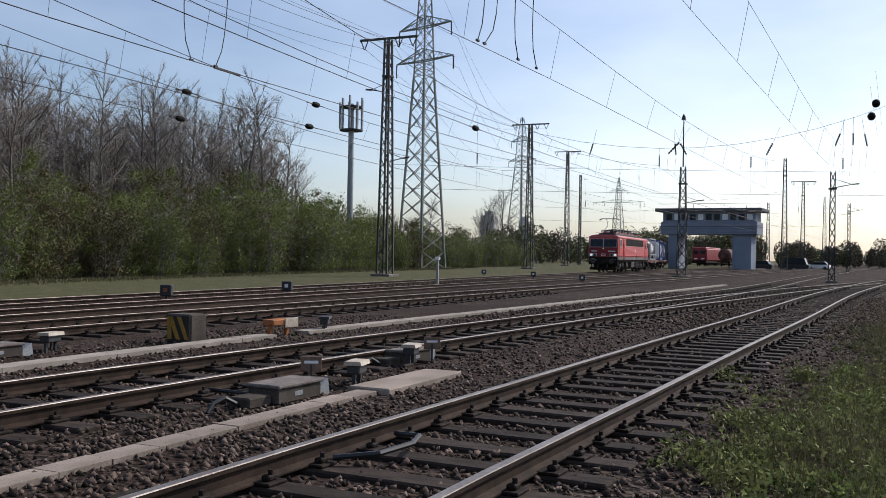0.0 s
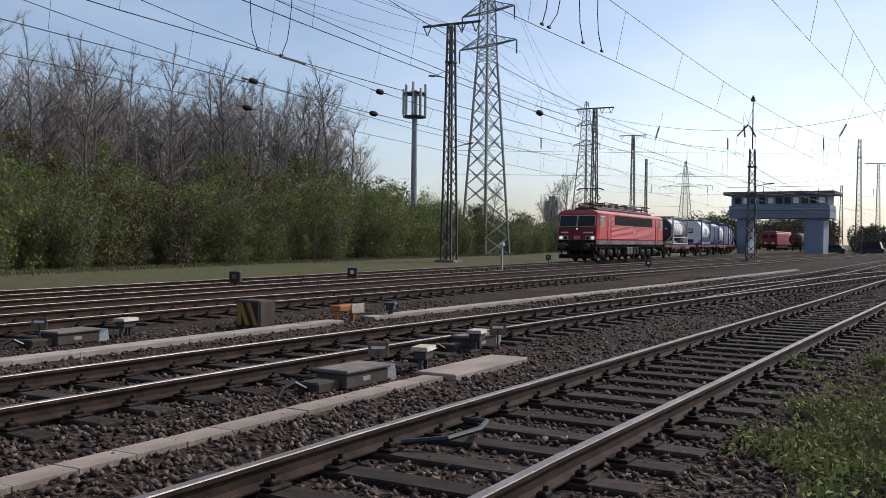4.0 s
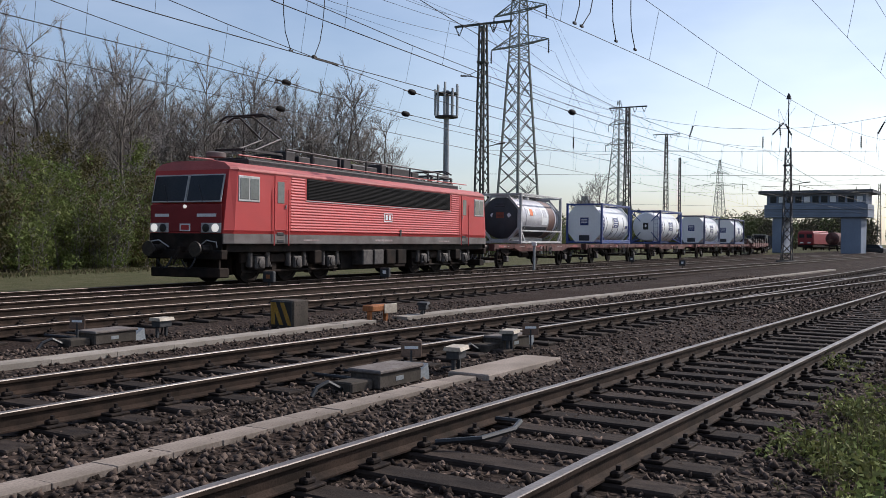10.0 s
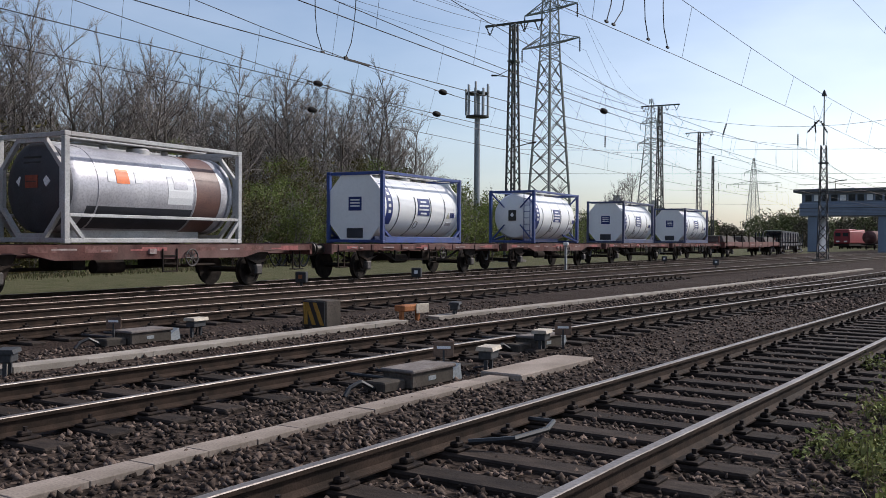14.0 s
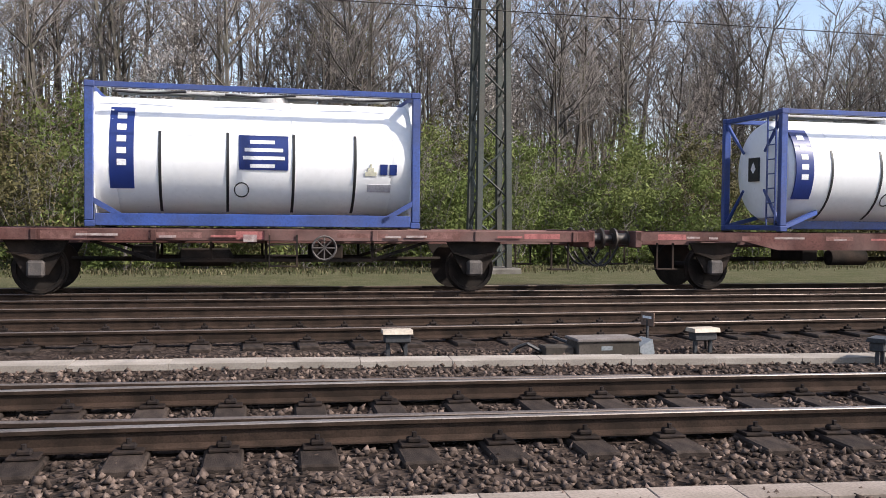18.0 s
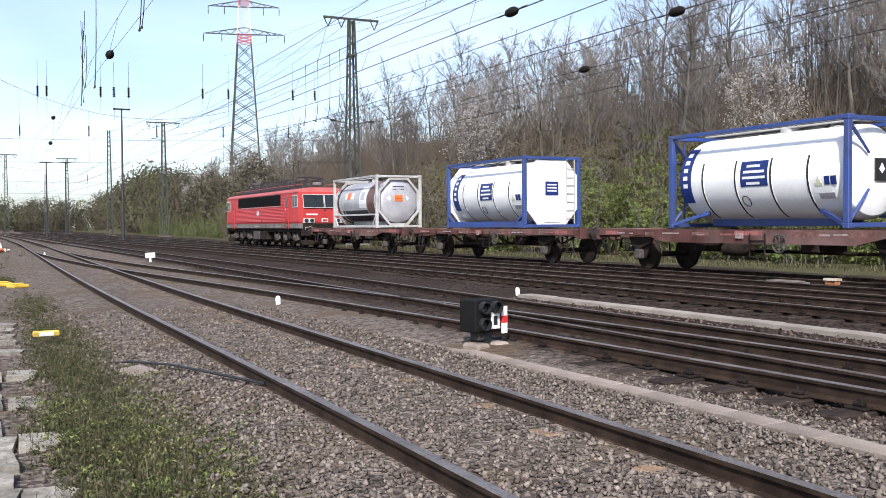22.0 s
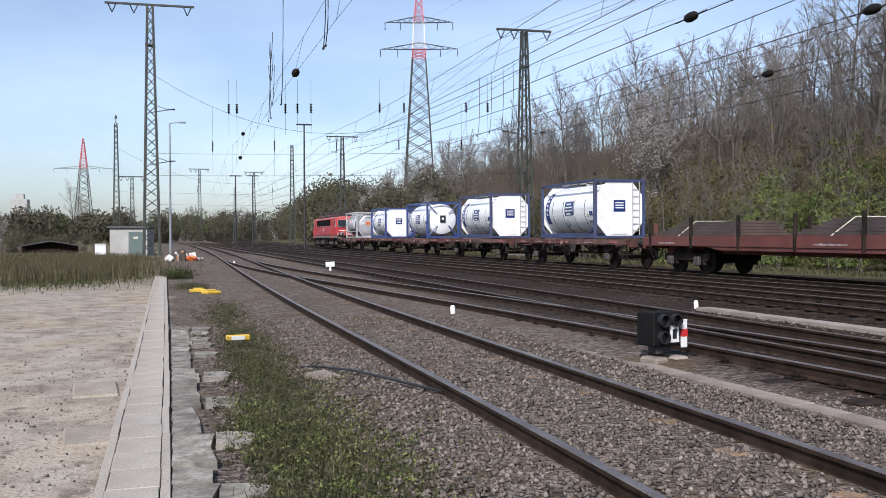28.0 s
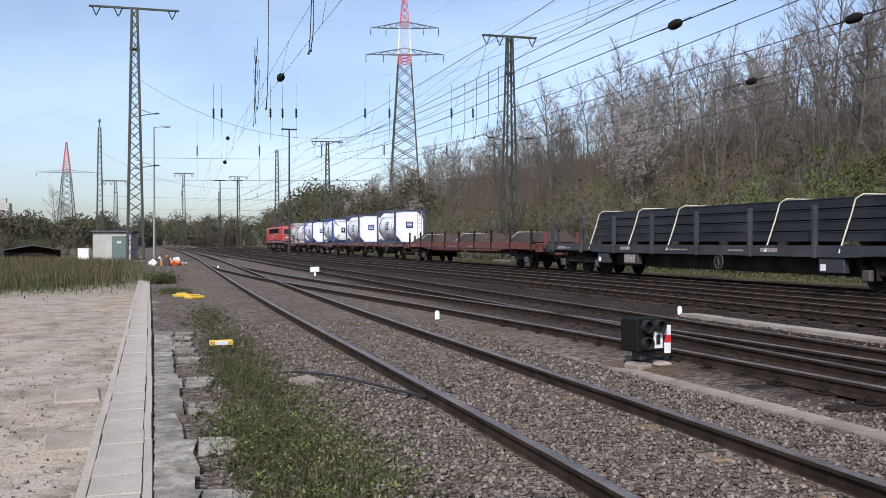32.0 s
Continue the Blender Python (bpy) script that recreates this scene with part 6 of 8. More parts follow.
def undergrowth():
    """Brown twiggy thicket on the slope under the trees, and its leaves."""
    rnd = np.random.RandomState(41)
    n = 95000
    x = rnd.uniform(-235, 75, n)
    off = rnd.uniform(4.0, 24.0, n)
    y = edge_many(x) + off
    clump = np.sin(x * 0.9 + np.sin(y * 0.7) * 2) * np.sin(y * 0.8 + x * 0.23)
    z = bank_many(x, y) - 0.1
    h = (4.1 + 1.7 * clump) * rnd.uniform(0.3, 1.25, n)
    up = rnd.uniform(0, 0.55, n) * h
    lean = rnd.normal(size=(n, 2)) * (0.28 * h)[:, None]
    a = np.stack([x, y, z + up], 1)
    v, f = spikes(a, a + np.stack([lean[:, 0], lean[:, 1], h - up], 1), 0.02, rnd)
    tagged(new("undergrowth", mesh_of("undergrowth", v, f, BRUSH)), "brown leafless thicket on the wooded slope", "undergrowth", kind="stuff")
    # the thicket grows closer and taller where the slope is steep
    q = 60000
    qx, qo = rnd.uniform(-190, -22, q), rnd.uniform(7.0, 27.0, q)
    qy = edge_many(qx) + qo
    qh = (4.2 + 1.3 * np.sin(qx * 0.5 + np.sin(qy * 0.6) * 2)) * rnd.uniform(0.35, 1.2, q)
    foot = np.stack([qx, qy, bank_many(qx, qy) - 0.1], 1)
    v, f = spikes(foot, foot + np.stack([rnd.normal(size=q) * 0.2 * qh, rnd.normal(size=q) * 0.2 * qh, qh], 1), 0.03, rnd)
    tagged(new("undergrowth", mesh_of("undergrowth", v, f, BRUSH)), "dense brown scrub of thin stems on the slope", "undergrowth", kind="stuff")
    m = 3000
    px, deep = rnd.uniform(-170, 74, m), rnd.uniform(6, 40, m)
    py = edge_many(px) + deep
    pz = bank_many(px, py)
    foot = np.stack([px, py, pz - 0.1], 1)
    v, f = spikes(foot, foot + np.stack([rnd.normal(size=m) * 0.7, rnd.normal(size=m) * 0.7, rnd.uniform(5, 12.5, m) * np.interp(px, (-110, -48, -18), (0.72, 0.8, 1.0))], 1), rnd.uniform(0.035, 0.1, m), rnd)
    tagged(new("saplings", mesh_of("saplings", v, f, BARK)), "slim grey saplings crowded between the trees", "saplings", kind="stuff")
    k = rnd.randint(0, n, 120000)
    s = rnd.uniform(0.25, 1.0, (len(k), 1))
    c = a[k] + np.stack([lean[k, 0], lean[k, 1], (h - up)[k]], 1) * s + rnd.normal(size=(len(k), 3)) * 0.15
    green = (np.sin(c[:, 0] * 0.21 + 1.0) + np.sin(c[:, 0] * 0.57 + c[:, 1] * 0.3)) > np.where(c[:, 0] < -36, 1.15, -0.2)
    for ok, m, l in ((green, LEAF, "fresh green leaves of the thicket"), (~green, LEAF_BROWN, "olive and brown leaves of the thicket")):
        v, f = scattered(c[ok], 0.07, rnd)
        tagged(new("undergrowth_leaves", mesh_of("undergrowth_leaves", v, f, m)), l, "undergrowth", kind="stuff")


def hedge_leaves():
    """The leaf wall of the bushes that have grown into one another, bush by bush in rounded tufts."""
    rnd = np.random.RandomState(43)
    tufts = []
    x = -62.0
    while x < 100:
        wide = rnd.uniform(1.5, 3.4)
        olive = rnd.uniform() < (0.62 if x < -41 else 0.36 + 0.25 * math.sin(x * 0.19 + 2.0))
        for row in range(2):
            tall = rnd.uniform(2.9, 5.4) * (0.82 if row == 0 else 1.12) * float(np.interp(x, (-40, -30, 8, 24, 50, 66, 100), (0.8, 1.0, 1.0, 1.22, 1.3, 1.6, 1.3)))
            cx, cy = x + rnd.uniform(-0.8, 0.8), WOOD_EDGE(x) + (2.0 if row == 0 else 5.2) + rnd.uniform(-1.0, 1.0)
            for k in range(int(9 + wide * 4)):
                w, q, u = rnd.uniform(0, 6.28), rnd.uniform(0, 1) ** 0.5, rnd.uniform(0.06, 1.0)
                belly = wide * 0.8 * math.sqrt(max(0.05, 1 - (u * 1.02) ** 2.4))
                r = rnd.uniform(0.45, 0.95) * (1.25 if x > 45 else 1.0)
                tufts.append((cx + math.cos(w) * q * belly, cy + math.sin(w) * q * belly * 0.8, u * tall - 0.2, r, olive))
        x += wide * 0.78
    t = np.array(tufts)
    t = t[(np.abs(t[:, 0] + 10.7) > 2.6) | (t[:, 1] > 32.5)]
    for ok, m, l in ((t[:, 4] == 0, LEAF, "dense fresh green leaves of the bushes"), (t[:, 4] == 1, LEAF_BROWN, "olive-brown young leaves of the bushes")):
        c = t[ok]
        v, f = tufted(np.stack([c[:, 0], c[:, 1], c[:, 2] + bank_many(c[:, 0], c[:, 1])], 1), c[:, 3:4] * np.array((1.0, 1.0, 0.85)), 125, 0.056, rnd)
        tagged(new("hedge_leaves", mesh_of("hedge_leaves", v, f, m)), l, "bushes", kind="stuff")


def far_woods():
    """Woods and hedges far beyond the yard, crown by crown."""
    rnd = np.random.RandomState(42)
    crowns = []
    for i in range(250):                      # the wood going on along the line
        x = -rnd.uniform(190, 420)
        crowns.append((x, WOOD_EDGE(max(x, -325)) + 1 + abs(rnd.normal()) * 9, rnd.uniform(10, 15.5)))
    for i in range(90):                       # bushier trees where the slope ends
        x = -rnd.uniform(110, 200)
        crowns.append((x, WOOD_EDGE(x) + rnd.uniform(2, 14), rnd.uniform(6, 10.5)))
    for i in range(230):                      # low woods across the field
        x = -rnd.uniform(215, 330)
        crowns.append((x, rnd.uniform(-110, -6) * abs(x) / 270, rnd.uniform(5.2, 8.6)))
    for i in range(70):                       # the end of the yard
        crowns.append((-rnd.uniform(340, 430), rnd.uniform(-16, 30), rnd.uniform(7, 13)))
    for i in range(120):                      # trees at the other end
        crowns.append((rnd.uniform(260, 430), rnd.uniform(-60, 20), rnd.uniform(4, 8)))
    for i in range(60):
        crowns.append((rnd.uniform(150, 330), rnd.uniform(62, 95), rnd.uniform(5, 10)))
    for i in range(70):
        crowns.append((rnd.uniform(255, 340), rnd.uniform(24, 62), rnd.uniform(7, 11)))
    a, b, cl = [], [], {}
    for x, y, h in crowns:
        which = rnd.randint(0, 10) < (8 if x < 0 else 6)
        close = -205 < x < 0
        n = 900 if close else 400
        d = rnd.normal(size=(n, 3))
        d /= np.linalg.norm(d, axis=1)[:, None]
        d *= rnd.uniform(0.35, 1.0, (n, 1)) ** 0.5
        c = np.array((x, y, h * 0.53)) + d * np.array((h * 0.33, h * 0.33, h * 0.5))
        cl.setdefault((int(which), close), []).append(c)
        for k in range(22):
            e = c[k]
            a.append((x + (e[0] - x) * 0.2, y + (e[1] - y) * 0.2, max(0.0, e[2] - h * 0.4))), b.append((e[0], e[1], e[2] + h * 0.08))
    v, f = spikes(a, b, 0.07, rnd)
    tagged(new("far_branches", mesh_of("far_branches", v, f, BRUSH)), "bare grey-brown branches of distant woods", "woods", kind="stuff")
    for (k, close), c in sorted(cl.items()):
        m, l = ((FAR_GREEN, "soft green crowns of distant woods"), (FAR_BROWN, "brownish spring crowns of distant woods"))[k]
        v, f = scattered(np.concatenate(c), 0.2 if close else 0.36, rnd)
        tagged(new("far_woods", mesh_of("far_woods", v, f, m)), l, "woods", kind="stuff")


def blades(name, label, spots, n, height, material, seed, wide=0.012):
    """Grass and weeds: thin bent blades standing in the given spots (x, y, radius x, radius y)."""
    rnd = np.random.RandomState(seed)
    k = rnd.randint(0, len(spots), n)
    sp = np.array(spots)[k]
    x = sp[:, 0] + rnd.normal(size=n) * sp[:, 2] * 0.5
    y = sp[:, 1] + rnd.normal(size=n) * sp[:, 3] * 0.5
    h = height * rnd.uniform(0.35, 1.25, n)
    w = rnd.uniform(0, 6.28, n)
    lean = rnd.uniform(0.1, 0.75, n) * h
    z = np.full(n, -0.05)
    wd = wide * rnd.uniform(0.6, 1.6, n)
    px, py = -np.sin(w) * wd, np.cos(w) * wd
    mx, my = x + np.cos(w) * lean * 0.4, y + np.sin(w) * lean * 0.4
    tx, ty = x + np.cos(w) * lean, y + np.sin(w) * lean
    at = lambda cx, cy, k, cz: np.stack([cx + px * k, cy + py * k, cz], 1)
    v = np.stack([at(x, y, -1, z), at(x, y, 1, z), at(mx, my, 0.8, z + h * 0.6), at(mx, my, -0.8, z + h * 0.6), at(tx, ty, 0.15, z + h), at(tx, ty, -0.15, z + h)], 1).reshape(-1, 3)
    i = np.arange(n) * 6
    f = np.concatenate([np.stack([i, i + 1, i + 2, i + 3], 1), np.stack([i + 3, i + 2, i + 4, i + 5], 1)])
    tagged(new(name, mesh_of(name, v, f, material)), label, "weeds", kind="stuff")


def leafy_plants(name, label, spots, n, lo, hi, size, per, material, seed):
    """Low leafy plants: each a tuft of small leaves on a few stems."""
    rnd = np.random.RandomState(seed)
    sp = np.array(spots)[rnd.randint(0, len(spots), n)]
    x, y = sp[:, 0] + rnd.normal(size=n) * sp[:, 2] * 0.5, sp[:, 1] + rnd.normal(size=n) * sp[:, 3] * 0.5
    h = rnd.uniform(lo, hi, n) * rnd.uniform(0.6, 1.2, n)
    k = np.repeat(np.arange(n), per)
    m = len(k)
    s = rnd.uniform(0, 1, m) ** 0.7
    spread = (0.4 + 0.6 * s) * h[k] * 0.75
    c = np.stack([x[k] + rnd.normal(size=m) * spread * 0.6, y[k] + rnd.normal(size=m) * spread * 0.6, -0.05 + h[k] * s * rnd.uniform(0.5, 1.05, m)], 1)
    v, f = scattered(c, size, rnd)
    tagged(new(name, mesh_of(name, v, f, material)), label, "weeds", kind="stuff")


def weeds():
    near = [(8.6, 0.3, 2.2, 0.7), (11.0, -0.1, 3.0, 0.8), (8.4, -0.2, 2.0, 0.7), (13, -0.6, 4, 1.0), (7.4, -0.2, 1.4, 0.6), (19, -1.6, 8, 1.4)]
    left = [(-7.4, 0.75, 1.0, 0.35), (-8.2, 0.6, 1.4, 0.35), (-11.5, 0.75, 2.0, 0.4), (-15, 0.8, 2.5, 0.5), (-20, 0.8, 4, 0.6), (-7.0, 1.05, 1.2, 0.35), (-31, 0.0, 2, 0.5), (-5.6, 0.6, 0.8, 0.25), (-9.5, 1.0, 2.0, 0.4), (-13, 1.1, 3.0, 0.4), (-6.4, 1.35, 0.9, 0.6), (-7.6, 1.4, 1.3, 0.7), (-9.8, 1.5, 2.0, 0.6), (-5.4, 1.1, 0.8, 0.7)]
    rnd = random.Random(4)
    tufts = []
    for k in range(110):
        cx, cy, rx, ry = near[k % 5]
        tufts.append((cx + rnd.gauss(0, 0.6) * rx, cy + rnd.gauss(0, 0.6) * ry, rnd.uniform(0.15, 0.45), rnd.uniform(0.12, 0.3)))
    leafy_plants("weeds", "low green leafy weeds growing through the ballast", tufts, 1200, 0.06, 0.28, 0.026, 24, FRESH, 3)
    leafy_plants("weeds", "small dark green weeds among the fresh ones", near, 1500, 0.03, 0.16, 0.016, 26, WEED, 21)
    blades("straw", "dry stalks standing among the fresh weeds", near[:5], 2600, 0.3, DRY, 22, 0.0025)
    leafy_plants("weeds", "low dull green weeds beside the sandy path", left, 4200, 0.02, 0.11, 0.012, 26, WEED, 13)
    leafy_plants("weeds", "fresh green clumps among the dull weeds", left[:2] + left[5:6] + left[10:], 240, 0.05, 0.17, 0.014, 26, FRESH, 16)
    blades("straw", "thin straw-coloured grass among the dull weeds", left, 5200, 0.09, DRY, 17, 0.0022)
    blades("thin_grass", "thin green grass among the dull weeds", left, 3600, 0.08, WEED, 18, 0.0025)
    blades("straw", "dry grass on the bare ground beside the near track", [(22, -1.6, 10, 1.4), (36, -3.4, 16, 2.0), (58, -5.5, 22, 3.0), (12, -1.6, 5, 1.0)], 16000, 0.2, DRY, 19, 0.004)
    leafy_plants("weeds", "scattered low weeds on the bare ground", [(20, -1.2, 7, 1.2), (34, -3.0, 14, 2.0), (55, -5.0, 20, 3.0)], 1500, 0.05, 0.22, 0.03, 14, WEED, 20)
    leafy_plants("withered_weeds", "dry brown remains of last year's weeds", left + near, 1500, 0.03, 0.16, 0.010, 16, DRY, 14)
    blades("dead_stems", "thin brown stems of last year's weeds", near + left, 380, 0.3, DRY, 15, 0.002)
    field = [(-45, -8, 8, 5), (-55, -11, 12, 8), (-42, -5.2, 5, 2.6), (-62, -6.6, 13, 3.4), (-50, -17, 14, 8), (-75, -11, 14, 7)]
    blades("field_grass", "rough dry grass beyond the sandy path", field, 52000, 0.42, DRY, 5, 0.009)
    leafy_plants("field_weeds", "dull brushy weeds in the rough grass", field, 900, 0.12, 0.4, 0.05, 18, WEED, 23)
    leafy_plants("field_weeds", "withered brushy weeds in the rough grass", field, 1900, 0.15, 0.5, 0.04, 16, DRY, 24)
    leafy_plants("weeds", "small green bush at the end of the duct", [(-37.5, -0.5, 0.5, 0.45)], 40, 0.25, 0.6, 0.04, 70, WEED, 25)
    blades("green_grass", "green tufts in the rough grass", field, 16000, 0.25, WEED, 6, 0.01)
    blades("green_grass", "thin low grass where the sand begins", [(-36, -5, 5, 3), (-35, -9, 6, 5), (-37, -14, 6, 6)], 14000, 0.08, WEED, 26, 0.01)
    verge = [(x, WOOD_EDGE(x) - 1.5, 5, 1.6) for x in range(-100, 100, 6)]
    blades("verge_grass", "pale dry grass along the verge", verge, 16000, 0.13, DRY, 7, 0.014)
    blades("verge_green", "green grass along the verge", verge, 16000, 0.12, WEED, 8, 0.016)


# ---- masts, wires and buildings ----
STEEL_GREEN = mat("grey_green_mast_paint", (0.06, 0.07, 0.06), (0.042, 0.048, 0.043), 0.7, 0.2, 1.2, 30, 0, (0.10, 0.065, 0.045), 0.35)
STEEL_DARK = mat("dark_weathered_steel", (0.05, 0.052, 0.055), (0.035, 0.036, 0.04), 0.7, 0.3, 1.5, 30, 0, (0.09, 0.06, 0.045), 0.3)
GALV = mat("galvanised_steel", (0.36, 0.38, 0.39), (0.28, 0.30, 0.31), 0.55, 0.5, 1.5, 30)
SIGNAL_RED = mat("signal_red", (0.62, 0.03, 0.03), (0.5, 0.03, 0.03), 0.5)
PYLON_RED = mat("faded_pylon_red", (0.62, 0.11, 0.12), (0.54, 0.09, 0.1), 0.6)
PYLON_GREY = mat("dull_galvanised_pylon", (0.24, 0.26, 0.235), (0.17, 0.19, 0.17), 0.7, 0.3, 1.5, 30)
PORCELAIN = mat("brown_black_insulator", (0.02, 0.017, 0.015), (0.014, 0.012, 0.011), 0.75)
WIRE = mat("dark_copper_wire", (0.06, 0.05, 0.045), (0.04, 0.035, 0.032), 0.6, 0.6, 2, 20)
CLAD = mat("blue_grey_cladding", (0.22, 0.26, 0.33), (0.18, 0.215, 0.28), 0.7, 0, 0.5, 12, 0, (0.12, 0.13, 0.15), 0.3)
FLAT_ROOF = mat("dark_flat_roof", (0.12, 0.13, 0.14), (0.09, 0.095, 0.1), 0.8)
HUT_WALL = mat("pale_hut_render", (0.50, 0.49, 0.46), (0.42, 0.41, 0.385), 0.85, 0, 1, 25, 0.002, (0.25, 0.23, 0.2), 0.3)
HUT_DOOR = mat("green_grey_door", (0.13, 0.17, 0.16), (0.10, 0.135, 0.13), 0.6)
YELLOW = mat("warning_yellow", (0.75, 0.50, 0.05), (0.65, 0.42, 0.05), 0.6, 0, 3, 30, 0, (0.3, 0.2, 0.06), 0.3)
BOX_LID = mat("bleached_grey_lid", (0.21, 0.185, 0.17), (0.14, 0.12, 0.11), 0.85, 0, 4, 30, 0.001, (0.09, 0.06, 0.04), 0.3)
BROWN_PLATE = mat("dusty_brown_plate", (0.2, 0.135, 0.1), (0.13, 0.09, 0.07), 0.9, 0, 4, 30)
BOX_GREY = mat("dull_grey_box", (0.1, 0.083, 0.07), (0.055, 0.047, 0.039), 0.9, 0, 3, 30, 0.001, (0.09, 0.075, 0.06), 0.4)
RUST_ORANGE = mat("rusty_orange_paint", (0.42, 0.17, 0.07), (0.30, 0.12, 0.055), 0.75, 0, 4, 30, 0.001, (0.12, 0.06, 0.04), 0.4)
STRIPE = mat("dirty_yellow_stripe", (0.42, 0.25, 0.05), (0.30, 0.17, 0.04), 0.75, 0, 5, 30, 0, (0.12, 0.08, 0.04), 0.4)
CREAM = mat("sun_bleached_hood", (0.52, 0.45, 0.36), (0.40, 0.34, 0.27), 0.6, 0, 4, 30, 0, (0.3, 0.2, 0.13), 0.3)


def zigzag(m, a0, a1, b0, b1, n, w, cross=False):
    """A lacing bar that runs up between two legs."""
    a0, a1, b0, b1 = map(Vector, (a0, a1, b0, b1))
    for k in range(n):
        p, q = (a0.lerp(a1, k / n), b0.lerp(b1, (k + 1) / n)) if k % 2 == 0 else (b0.lerp(b1, k / n), a0.lerp(a1, (k + 1) / n))
        m.rod(p, q, w, n=4, caps=False)
        if cross:
            p, q = (b0.lerp(b1, k / n), a0.lerp(a1, (k + 1) / n)) if k % 2 == 0 else (a0.lerp(a1, k / n), b0.lerp(b1, (k + 1) / n))
            m.rod(p, q, w, n=4, caps=False)
    return m


def lattice(parent, z0, z1, w0, w1, material, leg, brace, panels, cross=False, depth=1.0):
    c = [(-1, -1), (1, -1), (1, 1), (-1, 1)]
    at = lambda k, z: ((c[k][0] * (w0 + (w1 - w0) * (z - z0) / (z1 - z0)) / 2), c[k][1] * depth * (w0 + (w1 - w0) * (z - z0) / (z1 - z0)) / 2, z)
    for k in range(4):
        part("leg", Mesh().bar(at(k, z0), at(k, z1), leg), material, parent)
        q = (k + 1) % 4
        part("lacing", zigzag(Mesh(), at(k, z0), at(k, z1), at(q, z0), at(q, z1), panels, brace, cross), material, parent)["kind"] = "stuff"


def insulator(parent, p, q, r=0.09, name="insulator"):
    rings = []
    for k in range(6):
        rings += [(k / 6 + 0.02, 0.4 * r), (k / 6 + 0.06, r), (k / 6 + 0.11, 0.4 * r)]
    part(name, Mesh().lathe(p, q, [(0, 0.3 * r)] + rings + [(1, 0.3 * r)], 8), PORCELAIN, parent)


def span_mast(x, y, h, label, w0=1.0, w1=0.45, arm=4.4, turn=0.0, tip=0.0, material=STEEL_GREEN, low_arms=(), leg=0.12):
    m = thing("overhead_line_mast", label, "lattice mast", "overhead line masts", pose(x, y, -0.05, 0, 0, turn))
    lattice(m, 0.0, h, w0, w1, material, leg if h > 12 else 0.07, 0.036, int(h / 0.75), depth=0.8)
    part("foundation", Mesh().cbox(-w0 * 0.8, w0 * 0.8, -w0 * 0.75, w0 * 0.75, -0.3, 0.18, 0.04), OLD_CONCRETE, m)
    part("junction_collar", Mesh().cbox(-w1 * 0.75, w1 * 0.75, -w1 * 0.75, w1 * 0.75, h * 0.84, h * 0.84 + 0.12, 0.01), material, m)
    if arm:
        part("cross_arm", Mesh().cbox(-0.07, 0.07, -arm / 2, arm / 2, h, h + 0.16, 0.015), material, m)
        for yy in (-arm * 0.42, -arm * 0.18, arm * 0.42):
            for d in (-0.28, 0.28):
                insulator(m, (0, yy + d, h), (0, yy, h - 0.62), 0.07)
    for z, s in low_arms:
        part("bracket", Mesh().rod((0, 0, z), (0, s * 1.3, z + 0.25), 0.035).rod((0, 0, z + 0.7), (0, s * 1.3, z + 0.25), 0.025), material, m)
        insulator(m, (0, s * 1.3, z + 0.25), (0, s * 1.8, z + 0.3), 0.09)
    if tip:
        part("tip_pole", Mesh().rod((0, 0, h), (0, 0, h + tip), 0.07, 0.04), material, m)
        part("tip_cap", Mesh().lathe((0, 0, h + tip - 0.5), (0, 0, h + tip), [(0, 0.22), (0.7, 0.12), (1, 0.02)], 8), material, m)
    return m


def pylon(x, y, h, base, top, arms, label, turn, bands=None):
    p = thing("power_pylon", label, "power pylon", "", pose(x, y, bank(x, y) - 0.1, 0, 0, turn))
    waist = arms[0][0] - 2.0
    mid = base * 0.42
    lattice(p, 0, waist, base, mid, PYLON_GREY if not bands else STEEL_GREEN, (0.2 if h > 30 else 0.13) if not bands else 0.26, (0.06 if h > 30 else 0.035) if not bands else 0.075, 11, True)
    zs = [waist] + [z for z, l in arms] + [h]
    ws = [mid] + [mid * (1 - 0.55 * (z - waist) / (h - waist)) for z, l in arms] + [top]
    for i in range(len(zs) - 1):
        col = PYLON_GREY
        if bands:
            col = PYLON_RED if i == len(zs) - 2 or (i == 0 and len(arms) > 1) else LETTER if len(arms) > 1 else PYLON_GREY
        lattice(p, zs[i], zs[i + 1], ws[i], ws[i + 1], col, 0.13 if not bands else 0.17, 0.04 if not bands else 0.06, max(3, int((zs[i + 1] - zs[i]) / 1.3)), True)
    for z, l in arms:
        for s in (-1, 1):
            m = Mesh()
            for yy in (-0.4, 0.4):
                m.bar((0, yy, z), (s * l, 0, z + 0.1), 0.12)
                m.bar((0, yy, z + 1.4), (s * l, 0, z + 0.1), 0.09)
                zigzag(m, (0, yy, z), (s * l, 0, z + 0.1), (0, yy, z + 1.4), (s * l, 0, z + 0.15), 6, 0.035)
            part("cross_arm", m, PYLON_GREY if not bands else STEEL_GREEN, p)
            for f in ((1.0,) if l < 6 else (0.55, 1.0)):
                insulator(p, (s * l * f, 0, z), (s * l * f, 0, z - 1.5), 0.13)
    return p


